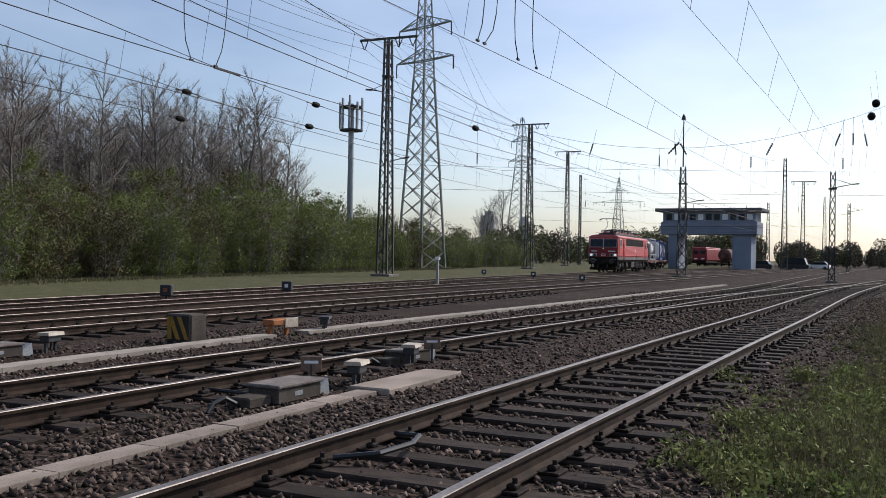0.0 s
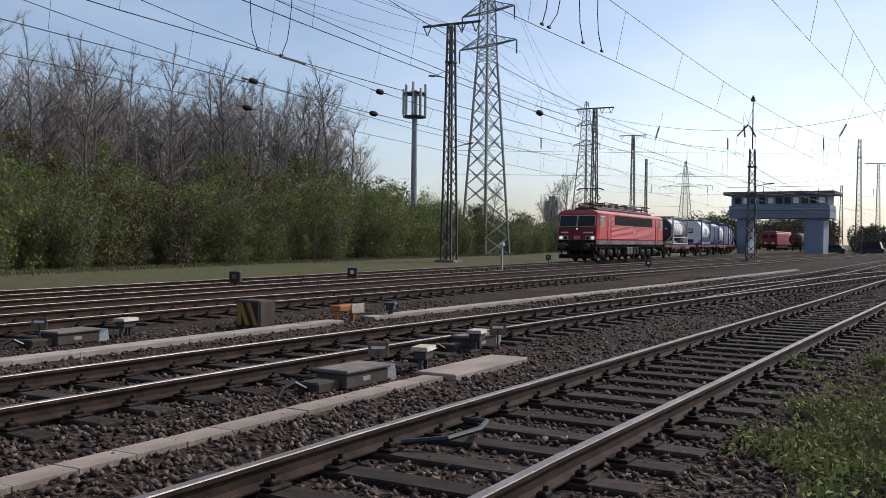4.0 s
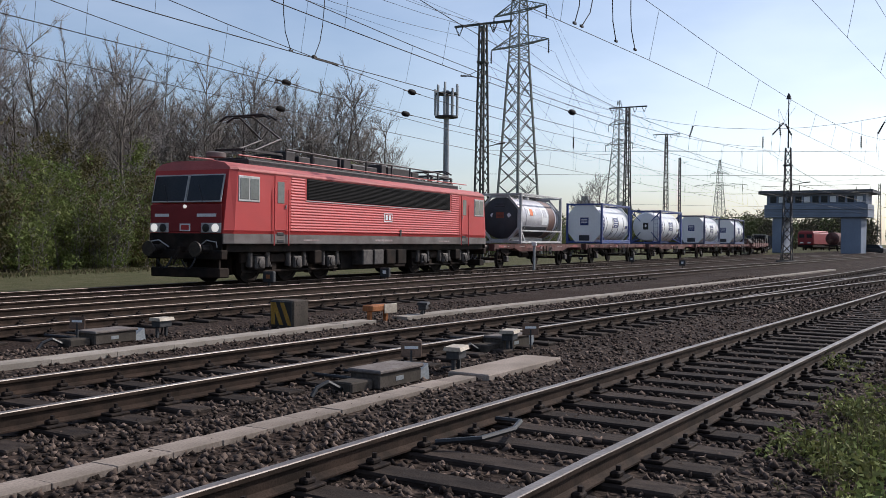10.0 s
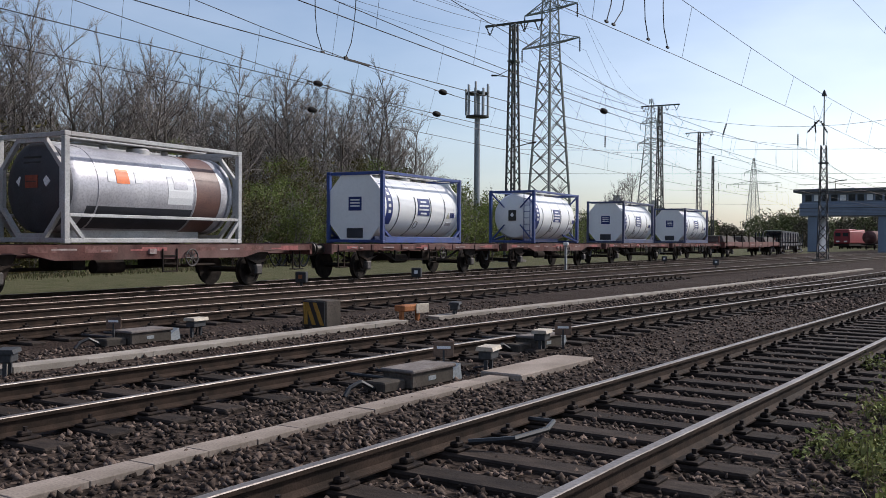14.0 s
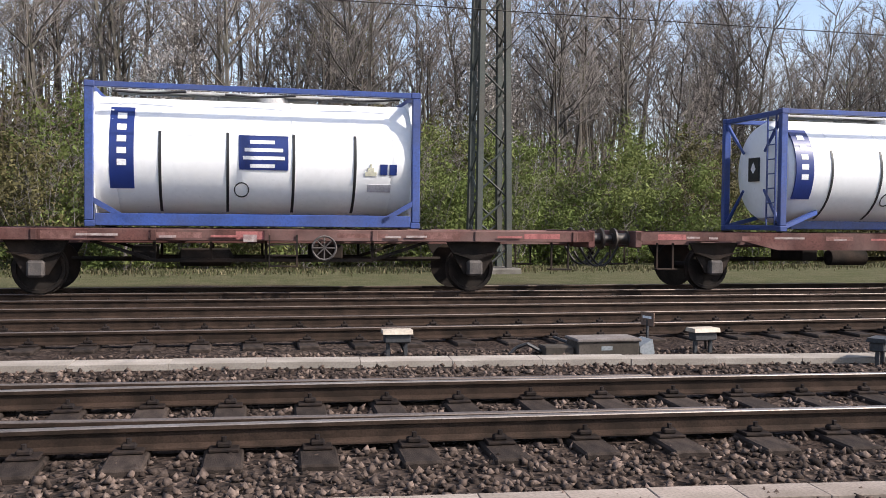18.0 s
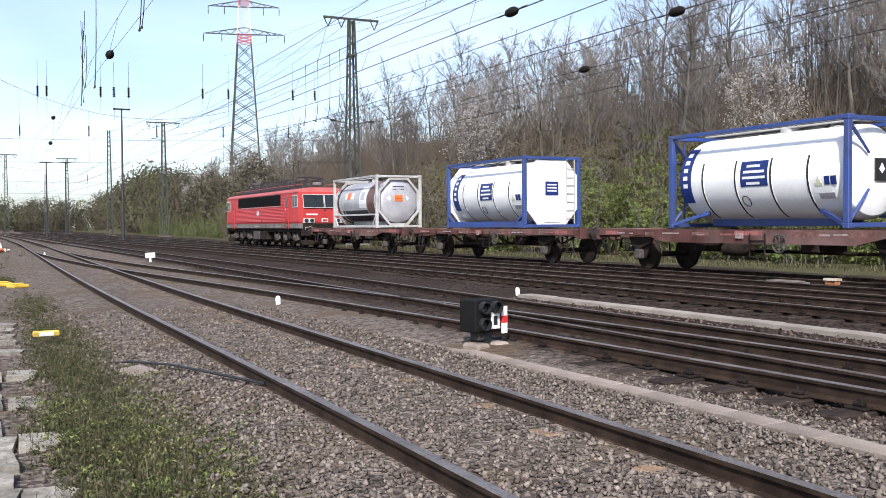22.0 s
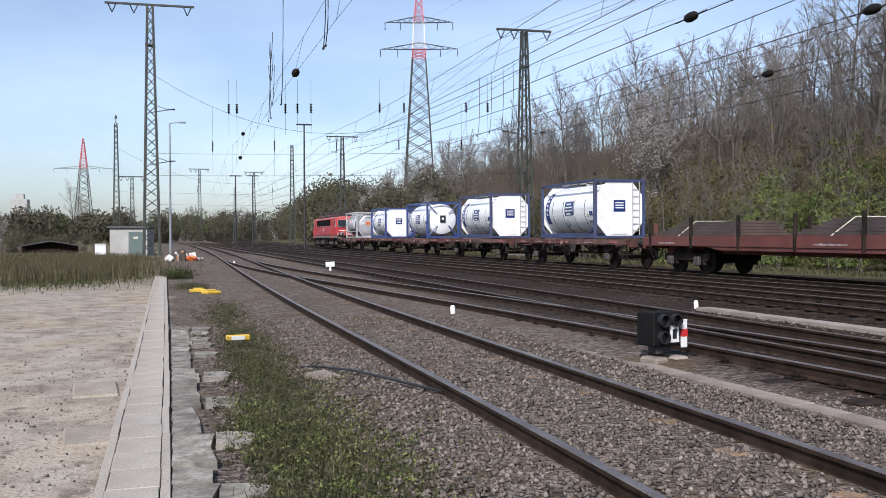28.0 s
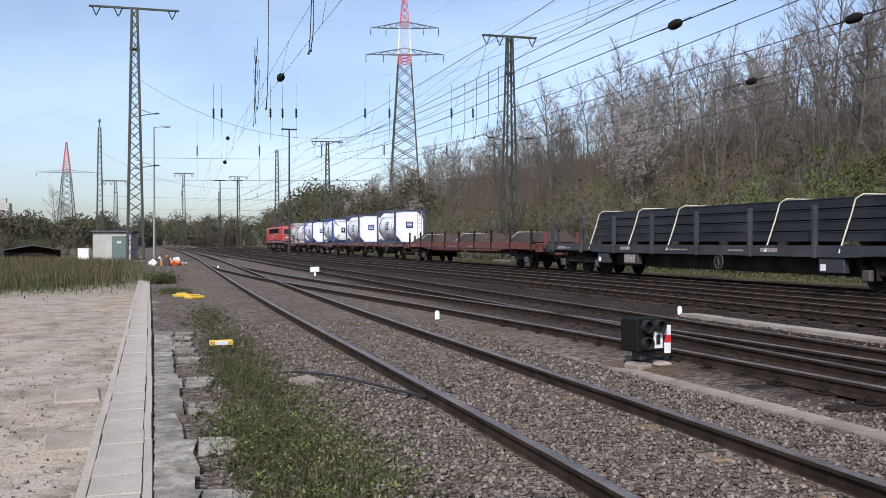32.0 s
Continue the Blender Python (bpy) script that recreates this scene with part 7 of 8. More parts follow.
def masts():
    big = "tall grey-green lattice mast beside the tracks"
    span_mast(60.8, 30.2, 17.0, big, arm=4.6, low_arms=((8.2, -1), (13.2, 1)))
    span_mast(6.9, 28.6, 17.0, big, 1.0, 0.6, arm=4.6, turn=8, leg=0.17, low_arms=((9.6, 1), (11.0, 1)))
    span_mast(-68.0, 24.5, 17.1, big, 1.35, 0.42, leg=0.12, low_arms=((9.2, -1), (9.2, 1)))
    span_mast(-146.6, 22.7, 17.1, big, 1.2, 0.45, arm=5.0, low_arms=((14.5, -1),))
    span_mast(-76.3, -3.0, 19.4, big, 1.5, 0.5, arm=6.6, leg=0.16, low_arms=((11.2, 1), (7.2, 1)))
    span_mast(-139.9, -10.3, 17.6, big, 1.2, 0.4, arm=0, tip=1.2)
    span_mast(83.6, 12.8, 9.6, "dark lattice mast ending in a thin pole", 1.0, 0.5, arm=0, tip=4.6, material=STEEL_DARK, low_arms=((6.4, -1),))
    part_x = "far lattice mast of the overhead line"
    for x, y, h, a in ((116.5, 37.2, 18.6, 5.0), (169, 46.7, 21.0, 5.0), (150.1, 7.9, 17.0, 0), (190.2, 6.7, 16.5, 4.5), (210.3, 3.2, 15, 0), (229.8, 15.6, 15, 0), (-164.5, 16.7, 17.5, 0), (-229.9, 14.2, 17, 4.5), (-200.3, 1.4, 15.5, 4), (-260.1, 11, 15, 0), (-160, -9.4, 11.3, 4)):
        span_mast(x, y, h, part_x, 1.1, 0.45, arm=a)
    for x, y, h in ((75.2, 0.7, 8.2), (140.3, -0.9, 9.6), (193.8, 50.7, 19)):
        span_mast(x, y, h, "narrow dark lattice signal mast", 0.55, 0.4, arm=0, material=STEEL_DARK, low_arms=((h - 1.2, -1),))
    pylon(100, 45, 37, 4.0, 0.5, ((24.2, 4.6), (28.1, 4.2)), "tall galvanised lattice power pylon behind the bushes", 70)
    pylon(-10.7, 29.9, 27, 3.5, 0.5, ((19.0, 4.4), (22.5, 3.2)), "green-grey lattice pylon standing before the wood", 5)
    pylon(-190, 45.5, 47.5, 6.6, 0.4, ((33.0, 8.0), (38.5, 7.0)), "lattice power pylon with red and white top", 75, True)
    pylon(-428, -45, 44, 8, 0.4, ((31.0, 12.0),), "distant power pylon with red top", 85, True)
    pylon(228, 75, 37, 6, 0.5, ((26, 5.0), (31, 4.0)), "distant galvanised power pylon", 60)
    pylon(410, 90, 37, 6, 0.5, ((26, 12.0), (31, 4.0)), "distant galvanised power pylon", 80)
    a = thing("antenna_mast", "grey round radio mast with a basket of aerials", "radio mast", at=pose(82.6, 45, 0))
    part("pole", Mesh().rod((0, 0, -0.1), (0, 0, 16.4), 0.34, 0.26, 14), GALV, a, smooth=40)
    for z in (13.7, 16.0):
        part("ring", Mesh().lathe((0, 0, z), (0, 0, z + 0.14), [(0, 0.25), (0, 1.15), (1, 1.15), (1, 0.25)], 18, False), STEEL_DARK, a)
    for k in range(9):
        w = k * 2 * math.pi / 9
        part("aerial", Mesh().cbox(-0.12, 0.12, -0.08, 0.08, 13.9, 16.5 + 0.3 * (k % 3), 0.02, Matrix.Translation((1.12 * math.cos(w), 1.12 * math.sin(w), 0))), GALV, a)
    l = thing("yard_lamp_post", "tall thin lamp post with a short arm", "lamp post", at=pose(-93.3, -2.0, -0.05))
    part("post", Mesh().rod((0, 0, 0), (0, 0, 12.4), 0.13, 0.07, 10), GALV, l)
    part("arm", Mesh().rod((0, 0, 12.4), (0, 0.9, 12.5), 0.05), GALV, l)
    part("lantern", Mesh().cbox(-0.15, 0.15, 0.8, 1.5, 12.42, 12.56, 0.02), GALV, l)
    for x, y, h in ((-110, 12.6, 14.5), (-165, 10, 12), (-150, 6.5, 11)):
        l = thing("yard_lamp_post", "tall thin lamp post with a lamp ring", "lamp post", at=pose(x, y, -0.05))
        part("post", Mesh().rod((0, 0, 0), (0, 0, h), 0.14, 0.08, 10), STEEL_DARK, l)
        part("lamp_ring", Mesh().cbox(-0.2, 0.2, -0.9, 0.9, h, h + 0.15, 0.03), STEEL_DARK, l)


def sagging(p, q, sag, n=10):
    p, q = Vector(p), Vector(q)
    return [p.lerp(q, k / n) - Vector((0, 0, sag * 4 * (k / n) * (1 - k / n))) for k in range(n + 1)]


EXTRA_LINE = curve([(-300, -2), (-160, 4.6), (-60, 8.6), (-17.4, 10.0), (30.5, 11.5), (80, 10.6), (150, 6), (300, -6)])


def overhead_lines():
    stops = [-300, -230, -146, -68, 7, 61, 117, 169, 230, 300]
    for line, dy, low, r in ((NEAR_LINE, 0.0, 5.62, 0.005), (SECOND_WIRE, 0.05, 5.7, 0.008), (THIRD_LINE, 0.1, 5.84, 0.011), (FOURTH_LINE, 0.15, 5.92, 0.011), (TRAIN_LINE, 0.2, 5.92, 0.011), (EXTRA_LINE, 0.25, 5.92, 0.011)):
        o = thing("overhead_line", "contact wire hung by droppers from a messenger wire", "overhead wire", "overhead lines of the yard", kind="structure")
        contact, carrier = [], []
        for a, b in zip(stops, stops[1:]):
            a += dy * 20
            b += dy * 20
            pa, pb = Vector((a, line(a), 7.6)), Vector((b, line(b), 7.6))
            n = 12
            for k in range(n):
                s = k / n
                x = a + (b - a) * s
                carrier.append((x, line(x), 7.7 - 1.15 * 4 * s * (1 - s)))
                contact.append((x, line(x) + 0.25 * math.sin(x * 0.05), low))
                if k and -120 < x < 150:
                    part("dropper", Mesh().rod((x, line(x) + 0.25 * math.sin(x * 0.05), low), carrier[-1], 0.005, n=3, caps=False), WIRE, o)
        part("contact_wire", Mesh().path(contact, r, 4), WIRE, o)
        part("messenger_wire", Mesh().path(carrier, r, 4), WIRE, o)
    # section insulators in the wires
    for x, line, dy, both in ((28.5, FOURTH_LINE, 0.15, True), (25.6, TRAIN_LINE, 0.2, True), (30.5, EXTRA_LINE, 0.25, False), (-15.0, TRAIN_LINE, 0.2, True), (-15.7, THIRD_LINE, 0.1, False), (-22.9, FOURTH_LINE, 0.15, False), (-17.4, EXTRA_LINE, 0.25, False), (-24, NEAR_LINE, 0.0, False), (-50, NEAR_LINE, 0.0, True)):
        heights = [({NEAR_LINE: 5.62, THIRD_LINE: 5.84}.get(line, 5.92), 0.25 * math.sin(x * 0.05))]
        if both:
            a = max(q for q in stops if q + dy * 20 <= x)
            e = stops[stops.index(a) + 1]
            s = (x - a - dy * 20) / (e - a)
            heights.append((7.7 - 1.15 * 4 * s * (1 - s), 0.0))
        for z, o in heights:
            b = thing("section_insulator", "dark ribbed insulator hanging in the overhead wire", "insulator", "section insulators of the wires", at=pose(x, line(x) + o, z))
            part("core", Mesh().lathe((-0.22, 0, 0), (0.22, 0, 0), [(0, 0.03), (0.05, 0.06), (0.2, 0.09), (0.5, 0.10), (0.8, 0.09), (0.95, 0.06), (1, 0.03)], 10), PORCELAIN, b, smooth=50)
            part("eye_bolt", Mesh().rod((-0.6, 0, 0.0), (0.6, 0, 0.0), 0.016), WIRE, b)
    for y, z in ((-0.96, 7.1), (-0.82, 6.65)):
        b = thing("section_insulator", "dark ribbed insulator hanging in the overhead wire", "insulator", "section insulators of the wires", at=pose(36.5, y, z))
        part("core", Mesh().lathe((-0.25, 0, 0), (0.25, 0, 0), [(0, 0.03), (0.05, 0.08), (0.2, 0.13), (0.5, 0.14), (0.8, 0.13), (0.95, 0.08), (1, 0.03)], 10), PORCELAIN, b, smooth=50)
        part("hanger_wire", Mesh().rod((-6, 0.2, 0.02), (6, -0.4, 0.02), 0.004, n=3), WIRE, b)
    # cross spans between the masts on both sides, with hanging insulators
    for x0, y0, x1, y1, hh in ((60.8, 30.2, 75.2, -6, 1.0), (6.9, 28.6, 3, -14, 1.0), (-68, 24.5, -76.3, -3, 1.0), (-146.6, 22.7, -140, -10.3, 1.0), (116.5, 37.2, 140.3, -0.9, 1.0)):
        o = thing("cross_span", "cross wires stretched between two masts over the tracks", "overhead wire", "cross spans of the yard", kind="structure")
        part("head_rope", Mesh().path(sagging((x0, y0, 14.2), (x1, y1, 14.2), 4.8, 14), 0.012, 4), WIRE, o)
        part("upper_rope", Mesh().path(sagging((x0, y0, 8.0), (x1, y1, 8.0), 0.15, 6), 0.011, 4), WIRE, o)
        part("lower_rope", Mesh().path(sagging((x0, y0, 6.3), (x1, y1, 6.3), 0.1, 6), 0.011, 4), WIRE, o)
        for k in range(1, 6):
            s = k / 6
            p = Vector((x0, y0, 0)).lerp(Vector((x1, y1, 0)), s)
            zt = 14.2 - 4.8 * 4 * s * (1 - s)
            part("hanger", Mesh().rod((p.x, p.y, zt), (p.x, p.y, 6.3), 0.008, n=3, caps=False), WIRE, o)
            insulator(o, (p.x, p.y, 8.9), (p.x, p.y, 8.1), 0.08)
    # long insulators hanging in the ropes between the two tall masts of the open end
    for y in (2.8, 3.4, 7.0, 7.9, 8.9, 14.0, 15.8, 20.4, 22.0):
        o = thing("hanging_insulator", "dark rod insulator hanging from a thin wire", "insulator", "hanging insulators between the masts", at=pose(-75.3 + 0.27 * y, y, 11.0))
        insulator(o, (0, 0, 0.75), (0.05, 0, 0), 0.13, "rod_insulator")
        part("hanger_wire", Mesh().rod((0, 0, 0.75), (0.1, 0.0, 2.6), 0.012, n=3).rod((0.05, 0, 0), (0.08, 0, -1.6), 0.012, n=3), WIRE, o)
    for y, z, lean in ((0.6, 10.6, 0.35), (-0.68, 10.6, 0.0), (-1.69, 10.5, -0.2), (5.72, 10.0, 0.5), (13.5, 10.3, 0.9), (12.85, 10.2, -0.1), (12.0, 10.2, -0.5), (20.2, 10.4, 0.3)):
        o = thing("hanging_insulator", "dark rod insulator hanging from a thin wire", "insulator", "hanging insulators between the masts", at=pose(80, y, z))
        insulator(o, (0, -lean, 0.95), (0, 0, 0), 0.11, "rod_insulator")
        part("hanger_wire", Mesh().rod((0, -lean, 0.95), (0, -lean * 2, 2.2), 0.012, n=3).rod((0, 0, 0), (0, 0.1, -1.6), 0.012, n=3), WIRE, o)
    # feeder lines on the mast tops and power lines between the pylons
    tops = [(-146.6, 22.7, 16.4), (-68, 24.5, 16.4), (6.9, 28.6, 16.4), (60.8, 30.2, 16.4), (116.5, 37.2, 18), (169, 46.7, 20)]
    o = thing("feeder_line", "feeder wires carried on the mast tops", "overhead wire", kind="structure")
    for d in (-1.9, -0.8, 1.9):
        for (xa, ya, za), (xb, yb, zb) in zip(tops, tops[1:]):
            part("wire", Mesh().path(sagging((xa, ya + d, za), (xb, yb + d, zb), 1.6), 0.013, 4), WIRE, o)
    o = thing("power_line", "long power line wires between the pylons", "overhead wire", kind="structure")
    for pts in ([(410, 90), (228, 75), (100, 45), (-190, 45.5)],):
        for (xa, ya), (xb, yb) in zip(pts, pts[1:]):
            for off, z in ((-4.2, 26.5), (4.2, 26.5), (-4.4, 23), (4.4, 23), (0, 36.5)):
                part("wire", Mesh().path(sagging((xa, ya + off, z), (xb, yb + off, z + (9 if xb < -100 else 0)), 5.0, 14), 0.016, 3), WIRE, o)
    # connecting loops that hang between messenger and contact wire
    def cable(x, y, low, high, bow, lean, clamp=0.0):
        o = thing("connecting_loop", "slack cable loop between two overhead wires", "overhead wire", "connecting loops of the wires")
        pts = [(x + lean * k / 8 + bow * math.sin(math.pi * (k / 8) ** 0.6), y, low + (high - low) * k / 8) for k in range(9)]
        part("cable", Mesh().path(pts, 0.011, 5), WIRE, o)
        part("clamp", Mesh().bar((x - 0.06, y, low), (x + 0.06, y, low), 0.04), WIRE, o)
        if clamp:
            part("clamp_bar", Mesh().bar((x - 0.05, y, low - 0.04), (x + clamp, y, low - 0.04), 0.045), WIRE, o)

    def slack(x0, x1, y, high, drop):
        o = thing("connecting_loop", "slack cable hanging between two messenger wires", "overhead wire", "connecting loops of the wires")
        part("cable", Mesh().path([(x0 + (x1 - x0) * k / 8, y, high - drop * math.sin(math.pi * k / 8) ** 0.7) for k in range(9)], 0.01, 5), WIRE, o)

    cable(17.4, THIRD_LINE(17.4), 5.8, 8.9, -0.25, -0.1)
    cable(18.25, THIRD_LINE(18.25), 5.82, 8.9, 0.2, 0.45, 0.95)
    slack(17.6, 18.7, THIRD_LINE(18), 8.6, 0.55)
    for x, b, l in ((17.2, 0.25, 0.3), (17.5, 0.5, 0.6), (19.1, -0.3, 0.15), (20.1, -0.35, 0.05)):
        cable(x, SECOND_WIRE(x), 5.68, 8.6, b, l)
    slack(18.9, 20.3, SECOND_WIRE(19.5), 7.7, 0.5)
    for x, b, l, h in ((-29.7, 0.2, 0.9, 9.6), (-29.9, 0.5, 0.9, 9.6), (-20.9, 0.15, 0.6, 7.6), (-20.6, 0.35, 0.25, 7.6), (-34.3, 0.1, 1.2, 8.2), (-33.4, -0.4, 0.3, 7.9)):
        cable(x, NEAR_LINE(x), 5.64, h, b, l)
    for x0, x1, h, d in ((-34.0, -32.4, 8.4, 0.8), (-34.2, -32.2, 7.6, 0.7), (-33.8, -31.8, 7.2, 1.2), (-20.8, -19.2, 8.0, 0.9)):
        slack(x0, x1, NEAR_LINE(x0), h, d)
    for x in (-35.5, -36.6, -38.0, -39.5):
        cable(x, THIRD_LINE(x), 5.84, 8.4, 0.2, 0.3)


def signal_box():
    """The signal box bridging the tracks."""
    b = thing("signal_box", "blue-grey signal box built like a bridge over tracks", "signal box", at=pose(165, 20, -0.05, 0, 0, -4))
    for y0, y1 in ((-6.6, -3.6), (5.2, 7.0)):
        part("pier", Mesh().cbox(-2.6, 2.6, y0, y1, 0, 5.9, 0.05), CLAD, b)
    part("bridge_deck", Mesh().cbox(-3.2, 3.2, -7.6, 8.2, 5.8, 7.9, 0.06), CLAD, b, "blue-grey bridge with horizontal panels")
    part("string_course", Mesh().box(-3.26, 3.26, -7.66, 8.26, 7.0, 7.12), FLAT_ROOF, b)
    part("window_storey", Mesh().cbox(-2.9, 2.9, -7.3, 7.9, 7.9, 9.6, 0.05), CLAD, b)
    for s, x in ((-1, -2.9), (1, 2.9)):
        for k in range(11):
            y = -6.9 + k * 1.32
            w = part("window", Mesh().cbox(*sorted((x, x + s * 0.05)), y, y + 1.05, 8.15, 9.25, 0.02), FLAT_ROOF, b)
            part("pane", Mesh().cbox(*sorted((x + s * 0.04, x + s * 0.07)), y + 0.08, y + 0.97, 8.22, 9.18, 0.01), GLASS if k % 3 else LETTER, w)
    part("flat_roof", Mesh().cbox(-4.0, 4.0, -8.4, 9.0, 9.6, 10.15, 0.06), FLAT_ROOF, b, "dark overhanging flat roof")
    part("roof_rail", Mesh().path([(-3.6, -8, 10.15), (-3.6, -8, 10.9), (-3.6, 8.6, 10.9), (-3.6, 8.6, 10.15)], 0.03, 4), STEEL_DARK, b)
    for k in range(4):
        part("panel_line", Mesh().box(-3.22, -3.2, -7.6, 8.2, 6.1 + k * 0.22, 6.13 + k * 0.22), FLAT_ROOF, b)


def standing_stock():
    """Parked vehicles beyond the yard throat."""
    lo = thing("parked_locomotive", "red parked locomotive standing under the signal box", "locomotive", at=pose(205, 26, 0.15, 0, 0, -4))
    part("body", Mesh().cbox(-8, 8, -1.5, 1.5, 1.1, 3.6, 0.18), NOSE_RED, lo)
    part("roof", Mesh().cbox(-7.8, 7.8, -1.3, 1.3, 3.6, 3.9, 0.12), ROOF_RED, lo)
    part("skirt", Mesh().cbox(-8.1, 8.1, -1.4, 1.4, 0.6, 1.09, 0.05), UNDER, lo)
    for y in (-0.7, 0.7):
        part("windscreen", Mesh().cbox(-8.03, -7.97, y - 0.5, y + 0.5, 2.5, 3.2, 0.02), GLASS, lo)
        part("lamp_panel", Mesh().cbox(-8.04, -7.97, y - 0.3, y + 0.3, 1.4, 1.65, 0.02), WHITE, lo)
    for x in (-6, -3.8, 3.8, 6):
        wheelset(lo, x, 0.5)
    for i, (x, y) in enumerate(((198, 20.8), (213, 20.1))):
        w = thing("parked_tank_wagon", "brown tank wagon standing behind the yard", "railway wagon", "parked wagons", at=pose(x, y, 0.15, 0, 0, -4))
        part("tank_drum", Mesh().lathe((-5.8, 0, 2.3), (5.8, 0, 2.3), [(0, 0.3), (0.02, 0.9), (0.05, 1.25), (0.95, 1.25), (0.98, 0.9), (1, 0.3)], 20), WAGON, w, smooth=40)
        part("underframe", Mesh().cbox(-6.3, 6.3, -1.2, 1.2, 0.85, 1.1, 0.03), UNDER, w)
        for x2 in (-4, 4):
            wheelset(w, x2)
    for x, y, col, lab in ((168, 12.6, STEEL_DARK, "dark parked car beside the yard road"), (192, 3.9, WHITE, "white parked car beside the yard road"), (181, 7.2, STEEL_DARK, "dark parked van beside the yard road"), (189, 8.7, BOX_GREY, "grey parked van beside the yard road")):
        c = thing("parked_car", lab, "car", "cars parked by the yard", at=pose(x, y, -0.05, 0, 0, 80))
        van = "van" in lab
        top = 2.1 if van else 1.45
        part("body", Mesh().prism([(-2.1, 0.3), (2.1, 0.3), (2.1, 0.8), (1.9, 0.95), (-2.0, 0.95), (-2.1, 0.8)], "y", -0.85, 0.85), col, c)
        part("cabin", Mesh().prism([(-1.7, 0.95), (1.2, 0.95), (0.6, top), (-1.3, top)], "y", -0.75, 0.75), GLASS, c)
        part("roof", Mesh().prism([(-1.3, top), (0.6, top), (0.5, top + 0.06), (-1.2, top + 0.06)], "y", -0.72, 0.72), col, c)
        for wx in (-1.3, 1.3):
            for wy in (-0.8, 0.8):
                part("wheel", Mesh().lathe((wx, wy - 0.1, 0.32), (wx, wy + 0.1, 0.32), [(0, 0.32), (1, 0.32)], 14), INK, c)
    for x, y, h, w in ((560, 205, 27, 9), (575, 186, 24, 7), (-592, -97, 24, 9)):
        s = thing("silo_block", "pale concrete tower block in the distance", "building", "distant towers", at=pose(x, y, 0))
        part("wall", Mesh().cbox(-w / 2, w / 2, -w / 2, w / 2, 0, h, 0.2), HUT_WALL, s)
        part("roof_house", Mesh().cbox(-w / 4, w / 4, -w / 4, w / 4, h, h + 3, 0.1), HUT_WALL, s)


def hut():
    h = thing("relay_hut", "small pale flat-roofed relay hut with green-grey door", "hut", at=pose(-84.2, -4.9, -0.05, 0, 0, -6))
    part("wall", Mesh().cbox(-1.9, 1.9, -1.5, 1.5, 0, 2.35, 0.03), HUT_WALL, h)
    part("roof", Mesh().cbox(-2.1, 2.1, -1.7, 1.7, 2.35, 2.5, 0.03), FLAT_ROOF, h)
    d = part("door", Mesh().cbox(1.9, 1.95, 0.0, 1.2, 0.05, 2.05, 0.01), HUT_DOOR, h)
    part("notice", Mesh().box(1.952, 1.956, 0.4, 0.75, 1.45, 1.65), STRAP, d)
    c = thing("relay_cabinet", "white metal relay cabinet in the dry grass", "cabinet", at=pose(-78, -6.9, -0.05))
    part("housing", Mesh().cbox(-0.25, 0.25, -0.4, 0.4, 0.1, 1.05, 0.02), WHITE, c)
    part("plinth", Mesh().cbox(-0.22, 0.22, -0.36, 0.36, 0, 0.1, 0.01), OLD_CONCRETE, c)
    part("lid", Mesh().cbox(-0.3, 0.3, -0.45, 0.45, 1.05, 1.1, 0.015), WHITE, c)
    s = thing("garden_shelter", "low dark tarpaulin shelter beyond the grass", "shelter", at=pose(-99, -13.4, -0.05, 0, 0, 10) @ Matrix.Scale(0.68, 4))
    part("roof_sheet", Mesh().prism([(-4, 1.2), (0, 1.9), (4, 1.2), (4, 1.1), (0, 1.8), (-4, 1.1)], "x", -1.6, 1.6), FLAT_ROOF, s)
    part("back_wall", Mesh().prism([(-3.8, 0), (3.8, 0), (3.8, 1.12), (0, 1.78), (-3.8, 1.12)], "x", -1.5, -1.3), TIMBER, s, "dark boarded wall under the sheet")
    part("stacked_wood", Mesh().cbox(-1.2, 0.9, -3.3, 1.4, 0, 0.75, 0.08).cbox(-1.0, 0.7, 1.7, 3.2, 0, 0.55, 0.06), TIMBER, s, "dark stack kept under the sheet")
    for y in (-3.6, 3.6):
        for x in (-1.4, 1.4):
            part("post", Mesh().bar((x, y, 0), (x, y, 1.2), 0.08), TIMBER, s)


# ---- trackside things ----
PALE_CONCRETE = mat("pale_dusty_concrete", (0.37, 0.33, 0.285), (0.27, 0.235, 0.2), 0.9, 0, 2.0, 50, 0.003, (0.22, 0.19, 0.155), 0.4, per=0.08)
DUCT_CONCRETE = mat("sun_bleached_duct_concrete", (0.47, 0.42, 0.36), (0.40, 0.352, 0.3), 0.9, 0, 2.0, 50, 0.002, (0.28, 0.24, 0.2), 0.3, per=0.05)
SAND_SLAB = mat("sand_covered_slab", (0.40, 0.345, 0.28), (0.33, 0.28, 0.22), 0.95, 0, 2, 40, 0.003, (0.24, 0.2, 0.155), 0.4, per=0.1)


